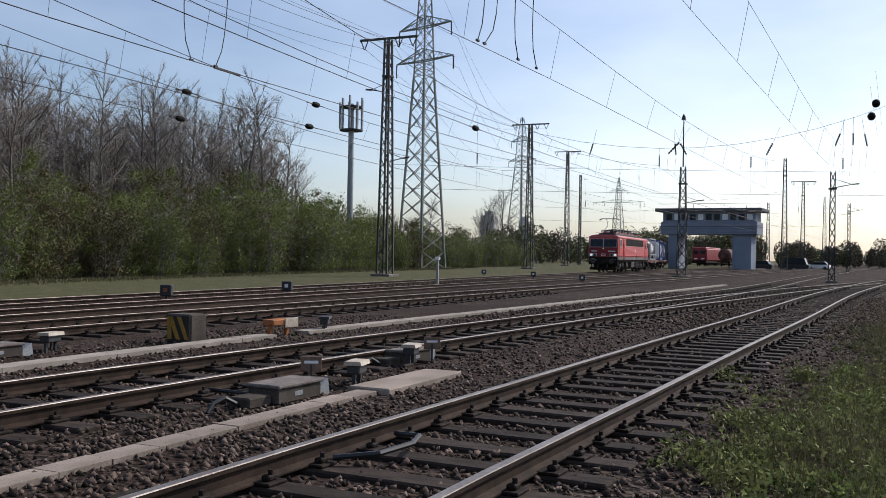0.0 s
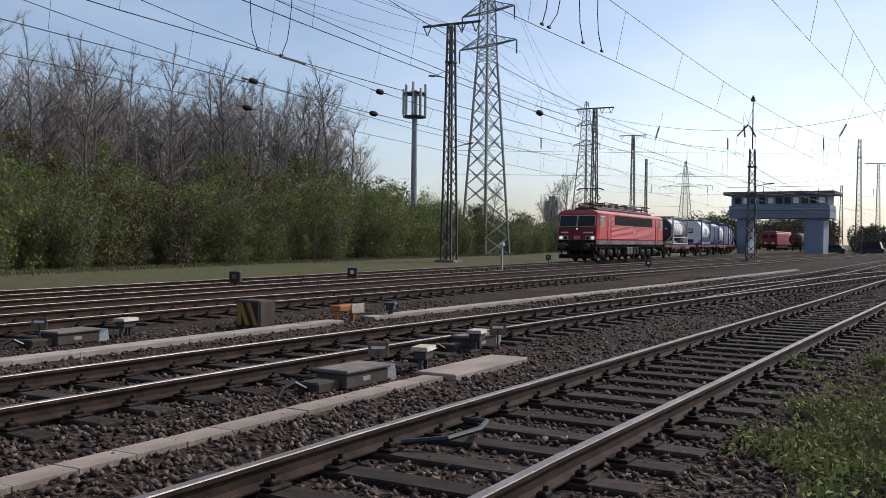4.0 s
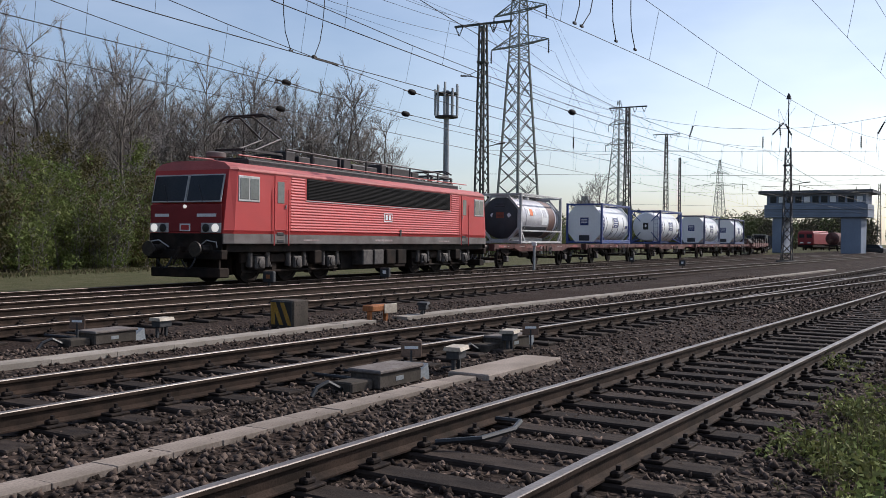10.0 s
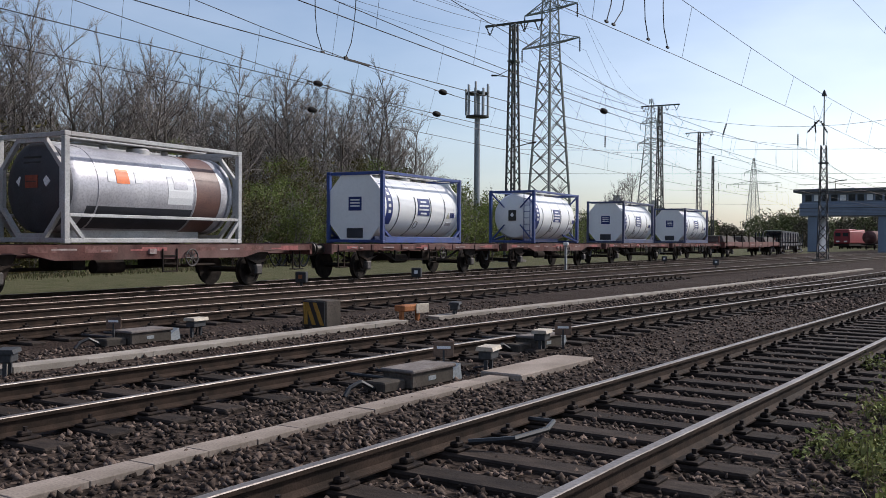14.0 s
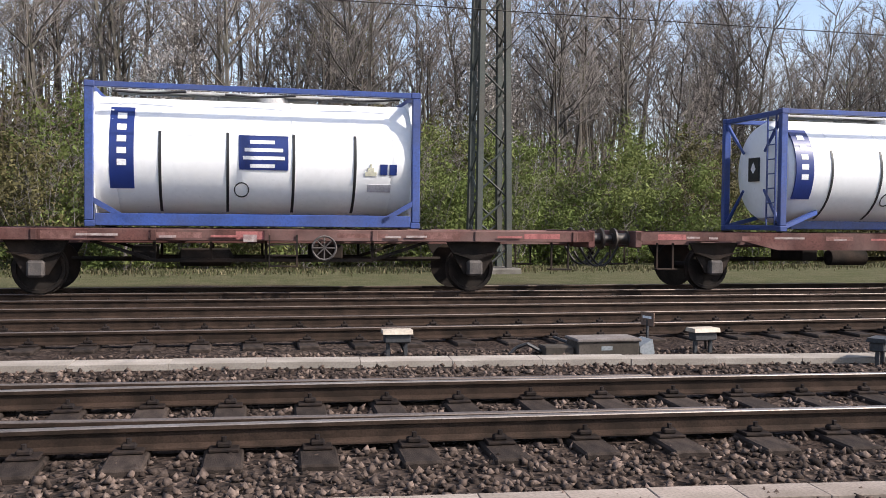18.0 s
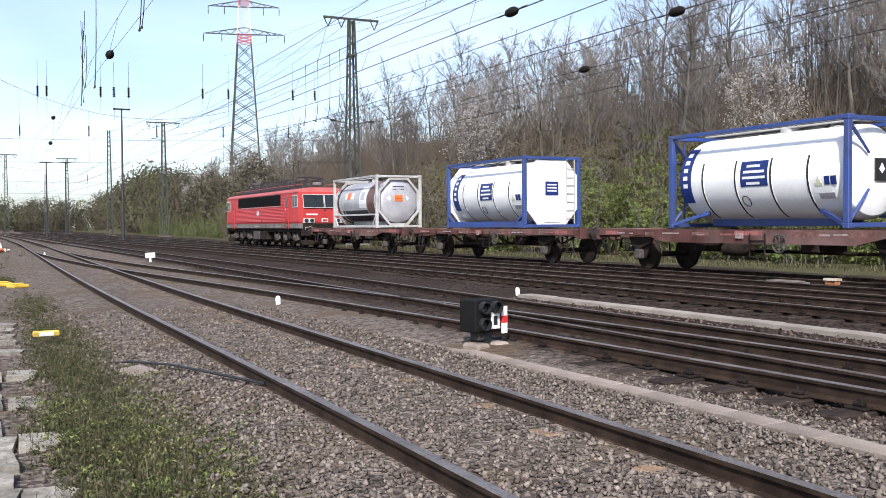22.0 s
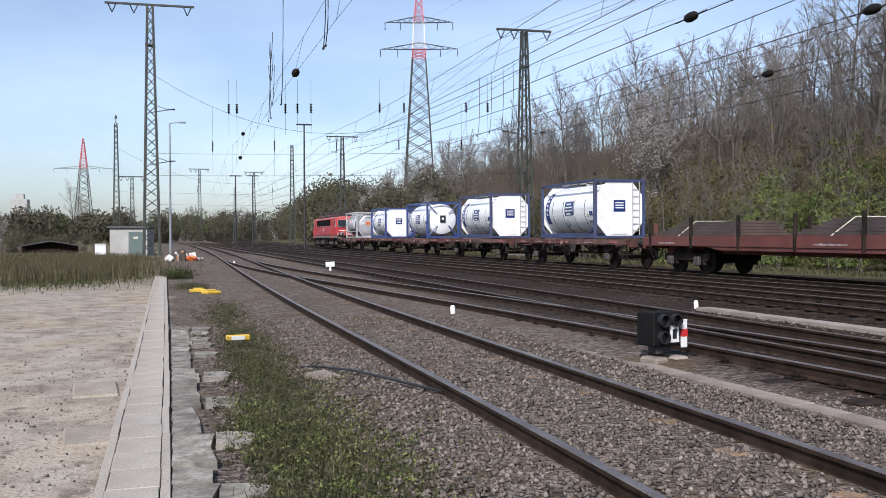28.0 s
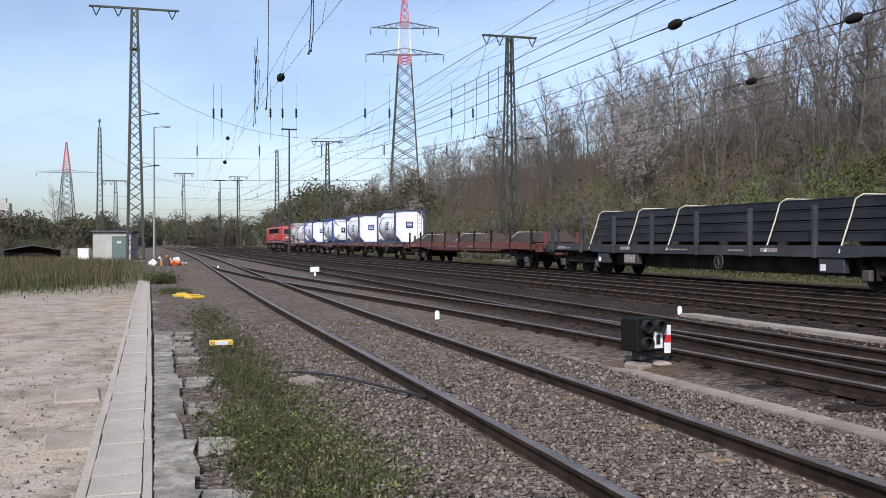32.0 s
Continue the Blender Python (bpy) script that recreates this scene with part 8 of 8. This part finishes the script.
def troughs():
    def row(name, label, line, x0, x1, w, step, z, material, skip=()):
        t = thing(name, label, "cable trough", "cable troughs between the tracks", kind="structure")
        me = fixed(Mesh().cbox(-step / 2 + 0.0015, step / 2 - 0.0015, -w / 2, w / 2, -0.1, 0.0, 0.004).data("cover_slab", material))
        x = x0
        rnd = random.Random(int(w * 1000))
        while x < x1:
            sl = math.degrees(math.atan((line(x + 0.2) - line(x - 0.2)) / 0.4))
            low = rnd.uniform(-0.004, 0.003)
            if not any(a < x < b for a, b in skip):
                shared("cover_slab", me, t, pose(x, line(x) + rnd.uniform(-0.005, 0.005), z + low - (0.012 if -30 < x < -2 and w == 0.26 else 0), rnd.uniform(-0.5, 0.5), rnd.uniform(-0.25, 0.25), sl + rnd.uniform(-0.3, 0.3)))
            x += step
        return t
    row("cable_trough", "weathered concrete cable trough beside the near track", curve([(-30, 5.1), (-12, 5.25), (-6.6, 5.5), (-3, 5.55), (0, 5.4), (4, 5.22), (9, 5.06), (14, 4.8)]), -24, 9.9, 0.26, 0.5, -0.005, CONCRETE, ((-3.2, -1.6),))
    row("cable_trough", "pale concrete cable trough between two tracks", curve([(-40, 9.4), (-17.4, 10.4), (-10, 10.7), (0, 10.6), (8, 10.08), (15, 9.85), (35, 8.3), (70, 6)]), -17.4, 60, 0.36, 1.0, 0.02, PALE_CONCRETE, ((14.8, 16.4),))
    row("cable_trough", "broad concrete cable duct beside the sandy path", curve([(-45, -1.25), (-37.6, -1.12), (-16, -0.53), (-6.2, -0.28), (0, -0.15)]), -38.5, -3.5, 0.31, 0.5, 0.02, DUCT_CONCRETE)
    for off in (-0.19, 0.19):
        row("trough_rim", "narrow concrete edge of the cable duct", curve([(-45, -1.25 + off), (-37.6, -1.12 + off), (-16, -0.53 + off), (-6.2, -0.28 + off), (0, -0.15 + off)]), -38.5, -3.5, 0.06, 1.2, 0.014, DUCT_CONCRETE)
    t = thing("paving_plates", "cracked old concrete plates beside the duct", "concrete plates", kind="structure")
    rnd = random.Random(3)
    x = -3.6
    while x > -17:
        l = rnd.uniform(0.38, 0.62)
        y0 = -0.05 + (x + 6) * 0.022
        w = rnd.uniform(0.22, 0.3)
        m = Mesh().prism([(x - l + 0.03, y0), (x, y0), (x + rnd.uniform(-0.06, 0.02), y0 + w * 0.5), (x - 0.02, y0 + w), (x - l + 0.06, y0 + w + rnd.uniform(-0.06, 0.06)), (x - l + rnd.uniform(0.0, 0.08), y0 + w * 0.4)], "z", -0.1, 0.0 + rnd.uniform(-0.015, 0.01))
        part("plate", m, WORN_PLATE, t)
        if rnd.random() < 0.45:
            part("plate", Mesh().prism([(x - l + 0.02, y0 + w + 0.05), (x - 0.03, y0 + w + 0.04), (x - 0.05, y0 + w + 0.3), (x - l * 0.6, y0 + w + 0.36), (x - l + 0.05, y0 + w + 0.28)], "z", -0.1, rnd.uniform(-0.03, 0.0)), WORN_PLATE, t)
        x -= l
    for x, y, a, b in ((-8.2, -0.72, 0.35, 0.2), (-10.6, -0.9, 0.45, 0.22)):
        s = single("flagstone", Mesh().cbox(-a, a, -b, b, -0.1, 0.012, 0.02), SAND_SLAB, "worn flat stone slab sunk in the sand", "stone slab", "slabs in the sandy path", at=pose(x, y, -0.035, 0, 0, 6))
    s = single("hatch_slab", Mesh().cbox(-1.0, 0.95, -0.27, 0.27, -0.1, 0.0, 0.015), CONCRETE, "broad concrete hatch at the trough's end", "concrete slab", at=pose(10.8, 4.98, 0.02, 0, 0, -3))


def sign_plate(x, y, turn, h=0.42):
    s = thing("marker_plate", "small grey marker plate on a short stake", "sign", "marker plates by the points", at=pose(x, y, -0.05, 0, 0, turn) @ Matrix.Scale(0.8, 4))
    part("stake", Mesh().bar((0, 0, 0), (0, 0, h), 0.03), STEEL_DARK, s)
    part("plate", Mesh().cbox(-0.012, 0.012, -0.15, 0.15, h - 0.1, h + 0.12, 0.006), BROWN_PLATE, s)
    part("marking_bar", Mesh().box(-0.017, -0.013, -0.1, 0.1, h + 0.02, h + 0.06), LETTER, s)


def hooded_box(x, y, turn, hood, label, legs=STEEL_DARK):
    s = thing("junction_box", label, "junction box", "junction boxes by the points", at=pose(x, y, -0.05, 0, 0, turn) @ Matrix.Scale(0.8, 4))
    for sx in (-0.13, 0.13):
        part("leg", Mesh().bar((sx, 0, 0), (sx, 0, 0.22), 0.05), legs, s)
    part("housing", Mesh().cbox(-0.19, 0.19, -0.1, 0.1, 0.2, 0.33, 0.015), legs, s)
    part("hood", Mesh().prism([(-0.14, 0.33), (0.14, 0.33), (0.12, 0.39), (-0.12, 0.39)], "x", -0.22, 0.22), hood, s, "bleached hood")
    part("cable", Mesh().path([(0.05, 0.02, 0.2), (0.12, 0.1, 0.06), (0.2, 0.3, 0.02)], 0.018, 6), INK, s)


def point_machine(x, y, turn, label):
    s = thing("point_machine", label, "point machine", "point machines of the switches", at=pose(x, y, -0.05, 0, 0, turn) @ Matrix.Scale(0.82, 4))
    part("housing", Mesh().cbox(-0.48, 0.48, -0.24, 0.24, 0.0, 0.2, 0.02), BOX_GREY, s)
    part("lid", Mesh().cbox(-0.5, 0.5, -0.27, 0.27, 0.2, 0.25, 0.015), BOX_LID, s, "bleached grey lid")
    part("side_case", Mesh().cbox(-0.95, -0.5, -0.16, 0.16, 0.0, 0.14, 0.02), BOX_GREY, s)
    part("bracket", Mesh().prism([(0.5, 0.0), (0.74, 0.0), (0.7, 0.22), (0.5, 0.12)], "y", -0.2, 0.2), GALV, s, "pale metal bracket")
    part("throw_rod", Mesh().rod((-0.3, 0.2, 0.08), (-0.3, 1.3, 0.09), 0.025), STEEL_DARK, s)
    part("throw_rod", Mesh().rod((0.2, 0.2, 0.08), (0.2, 1.3, 0.09), 0.025), STEEL_DARK, s)
    part("cable", Mesh().path([(-0.95, 0, 0.05), (-1.15, 0.05, 0.16), (-1.3, 0.1, 0.1), (-1.4, 0.1, 0.0)], 0.03, 6), INK, s)
    part("name_plate", Mesh().box(-0.12, 0.05, -0.245, -0.241, 0.08, 0.14), GALV, s)


def trackside():
    point_machine(9.0, 5.62, -4, "grey flat point machine with pale bracket by the second track")
    sign_plate(9.75, 5.75, 30, 0.36)
    hooded_box(10.25, 5.42, 10, CREAM, "small rusty junction box with a bleached hood")
    hooded_box(12.5, 5.75, 10, CREAM, "dark junction box with a bleached hood")
    sign_plate(12.9, 5.6, 30, 0.36)
    point_machine(12.9, 6.0, -4, "half-hidden point machine behind the hatch")
    point_machine(4.1, 11.1, 2, "dark point machine on cinders by the third track")
    sign_plate(4.95, 11.75, 20, 0.42)
    hooded_box(5.35, 11.0, 6, CREAM, "junction box with a bleached cream hood on legs")
    hooded_box(1.6, 11.2, 0, CREAM, "junction box with a dull cream hood on legs")
    hooded_box(6.95, 9.85, 40, STEEL_DARK, "low dark junction box on two bent legs")
    hooded_box(16.9, 9.7, 20, STEEL_DARK, "low dark junction box beside the trough")
    point_machine(10.2, 11.3, 0, "dark point machine on cinders by the third track")
    sign_plate(9.7, 11.35, 20, 0.4)
    hooded_box(11.2, 11.2, 6, CREAM, "junction box with a cream hood on legs")
    # striped box
    s = thing("striped_box", "grey equipment box with a black and yellow striped side", "equipment box", at=pose(13.55, 10.5, -0.05, 0, 0, -4))
    part("housing", Mesh().cbox(-0.2, 0.2, -0.27, 0.27, 0.0, 0.5, 0.02), BOX_GREY, s)
    f = part("stripe_panel", Mesh().cbox(-0.226, -0.2, -0.25, 0.25, 0.05, 0.48, 0.006), INK, s, "black panel with yellow slanted stripes")
    for k in range(3):
        y = -0.25 + k * 0.19
        part("stripe", Mesh().prism([(y, 0.07), (y + 0.09, 0.07), (min(0.24, y + 0.27), 0.46), (min(0.15, y + 0.18), 0.46)], "x", -0.232, -0.227), STRIPE, f)
    s = thing("orange_stand", "low rusty orange stand with bright orange end plate", "equipment stand", at=pose(15.6, 9.95, -0.05, 0, 0, -10))
    part("top", Mesh().cbox(-0.32, 0.32, -0.14, 0.14, 0.2, 0.32, 0.02), RUST_ORANGE, s)
    part("end_plate", Mesh().cbox(0.0, 0.36, -0.16, -0.14, 0.16, 0.34, 0.004), CREAM, s)
    for x in (-0.25, 0.2):
        part("leg", Mesh().bar((x, 0, 0), (x, 0, 0.2), 0.07), RUST_ORANGE, s)
    # ground signal
    g = thing("dwarf_signal", "black dwarf signal with four lamps on concrete feet", "railway signal", at=pose(-10.75, 5.72, -0.05, 0, 0, 12) @ Matrix.Scale(0.78, 4))
    part("housing", Mesh().cbox(-0.28, 0.14, -0.42, 0.1, 0.30, 0.82, 0.02), BLACK, g)
    for y, z in ((-0.26, 0.7), (-0.02, 0.7), (-0.26, 0.44)):
        ring = part("lamp_hood", Mesh().lathe((0.14, y, z), (0.24, y, z), [(0, 0.10), (1, 0.10), (1, 0.085), (0.2, 0.085)], 16, False), INK, g)
        part("lens", Mesh().lathe((0.14, y, z), (0.16, y, z), [(0, 0.08), (1, 0.06)], 14), GLASS, ring)
    part("number_plate", Mesh().cbox(0.14, 0.155, -0.11, 0.07, 0.35, 0.62, 0.004), WHITE, g, "white plate with a dark mark")
    part("plate_mark", Mesh().box(0.156, 0.158, -0.06, 0.02, 0.41, 0.56), INK, g)
    part("bracket", Mesh().cbox(-0.16, 0.06, -0.3, 0.0, 0.16, 0.31, 0.02).bar((-0.2, -0.35, 0.14), (-0.2, 0.4, 0.14), 0.06), STEEL_DARK, g)
    for y in (-0.3, 0.1):
        part("concrete_foot", Mesh().cbox(-0.2, 0.22, y - 0.14, y + 0.14, 0.0, 0.13, 0.04), CONCRETE, g)
    post = part("marker_post", Mesh().cbox(0.1, 0.14, 0.14, 0.25, 0.26, 0.70, 0.006), WHITE, g, "white marker post with a red band")
    part("red_band", Mesh().cbox(0.095, 0.145, 0.135, 0.255, 0.43, 0.55, 0.006), SIGNAL_RED, post)
    # white fouling posts
    for x, y, h in ((-17.9, 4.95, 0.24), (-18.4, 10.5, 0.18), (-41.5, 5.9, 0.46), (-52, 2.2, 0.3)):
        s = thing("fouling_post", "short white marker post standing in the ballast", "marker post", "white posts between the tracks", at=pose(x, y, -0.05, 2, -3, 0))
        part("post", Mesh().lathe((0, 0, -0.1), (0, 0, h), [(0, 0.05), (0.85, 0.05), (0.95, 0.04), (1, 0.015)], 10), WHITE, s, smooth=40)
        if h > 0.45:
            part("cross_board", Mesh().cbox(-0.04, 0.06, -0.2, 0.2, 0.24, 0.47, 0.02), WHITE, s)
    s = thing("white_rail_post", "slim pale post standing beside the train's track", "marker post", at=pose(43.6, 18.7, -0.05))
    part("post", Mesh().bar((0, 0, 0), (0, 0, 1.35), 0.1), GALV, s)
    part("cap", Mesh().cbox(-0.07, 0.07, -0.12, 0.12, 1.33, 1.5, 0.02), WHITE, s)
    # yellow plates
    s = thing("yellow_plate", "yellow-edged white track magnet plate in the weeds", "plate", at=pose(-13.9, 0.68, 0.08, 0, 12, 8) @ Matrix.Scale(0.78, 4))
    part("board", Mesh().cbox(-0.05, 0.05, -0.21, 0.21, 0.0, 0.08, 0.01), YELLOW, s)
    part("white_field", Mesh().cbox(0.045, 0.056, -0.12, 0.12, 0.01, 0.085, 0.003), WHITE, s)
    for k, (x, y, r) in enumerate(((-28.2, 0.2, 10), (-27.2, 0.55, 30))):
        s = single("yellow_block", Mesh().cbox(-0.24, 0.24, -0.3, 0.3, 0, 0.12, 0.03).cbox(-0.1, 0.1, -0.18, 0.18, 0.12, 0.17, 0.02), YELLOW, "yellow plastic block lying beside the track", "yellow block", "yellow blocks on the ground", at=pose(x, y, -0.05, 0, 0, r) @ Matrix.Scale(0.75, 4))
    s = thing("debris_heap", "heap of pale and orange rubbish near the mast", "rubbish heap", at=pose(-65.3, -0.6, -0.05))
    rnd = random.Random(8)
    for k in range(26):
        a, r = rnd.uniform(0, 6.28), rnd.uniform(0, 1.3)
        w = rnd.uniform(0.12, 0.35)
        part("piece", Mesh().cbox(-w, w, -w * 0.6, w * 0.6, -0.06, 0.06, 0.02), (CREAM, ORANGE, BOX_GREY, WHITE)[k % 4], s, at=pose(r * math.cos(a) * 0.6, r * math.sin(a), 0.12 + 0.85 * max(0, 1 - r) * rnd.random(), rnd.uniform(0, 90), rnd.uniform(0, 90), rnd.uniform(0, 180)))
    hooded_box(-15.7, 17.1, 0, CREAM, "pale red junction box between far tracks", RUST_ORANGE)
    point_machine(-17.0, 17.0, 0, "dark point machine between far tracks")
    # small ground indicators by the far tracks
    for x, y in ((22.8, 18.5), (28.6, 18.0), (61.5, 19.3), (53.7, 13.9), (65.6, 24.4)):
        s = thing("ground_indicator", "small dark ground indicator between the tracks", "railway signal", "ground indicators", at=pose(x, y, -0.05, 0, 0, 15) @ Matrix.Scale(0.8, 4))
        part("post", Mesh().bar((0, 0, 0), (0, 0, 0.35), 0.08), STEEL_DARK, s)
        part("head", Mesh().cbox(-0.12, 0.12, -0.22, 0.22, 0.3, 0.72, 0.03), STEEL_DARK, s)
        part("pane", Mesh().cbox(-0.13, -0.12, -0.08, 0.08, 0.45, 0.6, 0.004), LETTER if x > 25 else RUST_ORANGE, s)
    s = single("drain_cable", Mesh().path([(-8.9, 2.35, 0.06), (-9.6, 2.0, 0.09), (-10.4, 1.75, 0.08), (-11.2, 1.45, 0.03), (-11.6, 1.2, -0.03)], 0.014, 6), INK, "black cable curling out from under the rail", "cable")
    s = single("loose_stone_slab", Mesh().cbox(-0.22, 0.22, -0.15, 0.15, -0.05, 0.05, 0.04), CONCRETE, "pale broken slab lying by the cable", "stone", at=pose(-10.6, 1.45, -0.02, 4, 3, 20))
    single("rotten_board", Mesh().cbox(-0.16, 0.16, -0.09, 0.09, -0.03, 0.02, 0.01), TIMBER, "dark rotten board lying in the ballast", "board", at=pose(-6.9, 1.75, -0.01, 3, 2, 30))
    # rail bond loop on the near rail
    single("rail_bond", Mesh().path([(7.3, 3.48, 0.06), (7.15, 3.2, 0.09), (6.8, 3.1, 0.1), (6.45, 3.2, 0.08), (6.3, 3.5, 0.05)], 0.022, 6), INK, "cable loop bonded to the near rail", "cable")
    # rough patches where sleepers show through on the open side
    t = thing("exposed_sleeper_ends", "clay-stained ends of buried sleepers under the near rail", "sleeper ends", kind="structure")
    rnd = random.Random(12)
    for k in range(24):
        x = -3.6 - k * 1.25 + rnd.uniform(-0.2, 0.2)
        part("sleeper_end", Mesh().cbox(-0.17, 0.17, -0.12, 0.12, -0.1, 0.0, 0.06), CLAY, t, at=pose(x, NEAR_LINE(x) + 0.75 - rnd.uniform(0.2, 0.3), 0.036, rnd.uniform(-5, 5), rnd.uniform(-5, 5), rnd.uniform(0, 50)))


WORN_PLATE = mat("cracked_lichen_concrete", (0.38, 0.35, 0.30), (0.2, 0.18, 0.15), 0.95, 0, 7, 30, 0.006, (0.07, 0.065, 0.05), 0.55, per=0.25)
CLAY = mat("clay_stained_timber", (0.26, 0.17, 0.10), (0.17, 0.12, 0.085), 0.95, 0, 5, 40, 0.006, per=0.25)


def ballast(name, label, x0, x1, y0, y1, n, size, seed, material):
    """Loose stones, each a small uneven lump."""
    rnd = np.random.RandomState(seed)
    x, y = rnd.uniform(x0, x1, n), rnd.uniform(y0, y1, n)
    keep = np.ones(n, bool)
    for line in (NEAR_LINE, SECOND_LINE, TURNOUT_LINE):
        c = np.array([line(a) for a in x])
        for s in (-0.7525, 0.7525):
            keep &= np.abs(y - c - s) > 0.085
    keep &= ~((x < -2.5) & (np.abs(y + 0.15 - 0.022 * (x + 4)) < 0.34))
    keep &= ~((x < -2.2) & (np.abs(y - np.interp(x, (-30, -12, -6.6, -3, 0), (5.1, 5.25, 5.5, 5.55, 5.4))) < 0.14))
    keep &= rnd.uniform(0, 1, n) < np.clip(70 / (x * x + y * y), 0.25, 1)
    if y0 > 0:
        keep &= ~((x < -3) & (y < 0.35 + 0.022 * (x + 6)))
    x, y = x[keep], y[keep]
    n = len(x)
    s = size * rnd.uniform(0.55, 1.5, n)
    base = np.array([(1, 0, 0), (-1, 0, 0), (0, 1, 0), (0, -1, 0), (0, 0, 0.8), (0, 0, -0.8)], float)
    v = base[None] * (s[:, None, None]) * rnd.uniform(0.65, 1.25, (n, 6, 3)) + rnd.normal(size=(n, 6, 3)) * (s[:, None, None] * 0.22)
    w = rnd.uniform(0, 6.28, n)
    tilt = rnd.normal(size=n) * 0.5
    c, q = np.cos(w)[:, None], np.sin(w)[:, None]
    ct, st = np.cos(tilt)[:, None], np.sin(tilt)[:, None]
    X, Y, Z = v[:, :, 0], v[:, :, 1], v[:, :, 2]
    Y, Z = Y * ct - Z * st, Y * st + Z * ct
    low = np.array([bed_height(NEAR_LINE, a, b, *NEAR_BED) if a < -1.2 else -0.05 for a, b in zip(x, y)]) - 0.005
    v = np.stack([X * c - Y * q + x[:, None], X * q + Y * c + y[:, None], Z + (low + s * 0.35)[:, None] + rnd.uniform(-0.012, 0.012, n)[:, None]], 2).reshape(-1, 3)
    f = np.array([(0, 2, 4), (2, 1, 4), (1, 3, 4), (3, 0, 4), (2, 0, 5), (1, 2, 5), (3, 1, 5), (0, 3, 5)])
    f = (f[None] + (np.arange(n) * 6)[:, None, None]).reshape(-1, 3)
    tagged(new(name, mesh_of(name, v, f, material)), label, "gravel", kind="stuff")


planting()
undergrowth()
hedge_leaves()
far_woods()
weeds()
masts()
overhead_lines()
signal_box()
standing_stock()
hut()
troughs()
trackside()
ballast("ballast", "loose brown-grey ballast stones round the near track", -2.2, 22, -0.8, 11.5, 70000, 0.028, 31, STONE)
# the open end's stones carry painted front light besides their dust
ballast("ballast", "loose dusty grey ballast stones beside the sandy path, paler as front-lit", -18, -2.2, 0.3, 6.3, 48000, 0.02, 32, STONE_DUSTY_LIT)
ballast("ballast", "loose rust-brown ballast stones round the points", -18, -2.2, 6.0, 11, 24000, 0.024, 34, STONE)
ballast("ballast", "coarse brown ballast further along the near track", 21, 46, -4.0, 9, 70000, 0.04, 35, STONE)
ballast("pebbles", "small loose pebbles strewn on the sandy path", -26, -2.5, -6, 0.1, 9000, 0.011, 33, STONE_DUSTY_LIT)


# ---- what moves ----
# seconds, and how far the train's front has come along x
RUN = [(0, 89.5), (2, 76.4), (4, 63.0), (7, 42.3), (9, 28.0), (11, 13.4), (13, -1.5), (15.5, -20.2), (17.2, -33.5), (18.4, -43.1), (19.6, -52.9), (21.2, -65.8), (23, -80.2), (25.5, -100.9), (28, -121.9), (30, -138.4), (32, -154.6)]


def on_line(x, length):
    """A vehicle's pose with its middle at x."""
    a, b = TRAIN_LINE(x - length * 0.3), TRAIN_LINE(x + length * 0.3)
    return pose(x, (a + b) / 2, RAIL_H, 0, 0, math.degrees(math.atan2(b - a, length * 0.6)))


def motions():
    run = curve(RUN)
    times = [i * 0.5 for i in range(65)]
    for ob, back, length in TRAIN:
        walk(ob, [(t, on_line(run(t) + back, length)) for t in times])


motions()
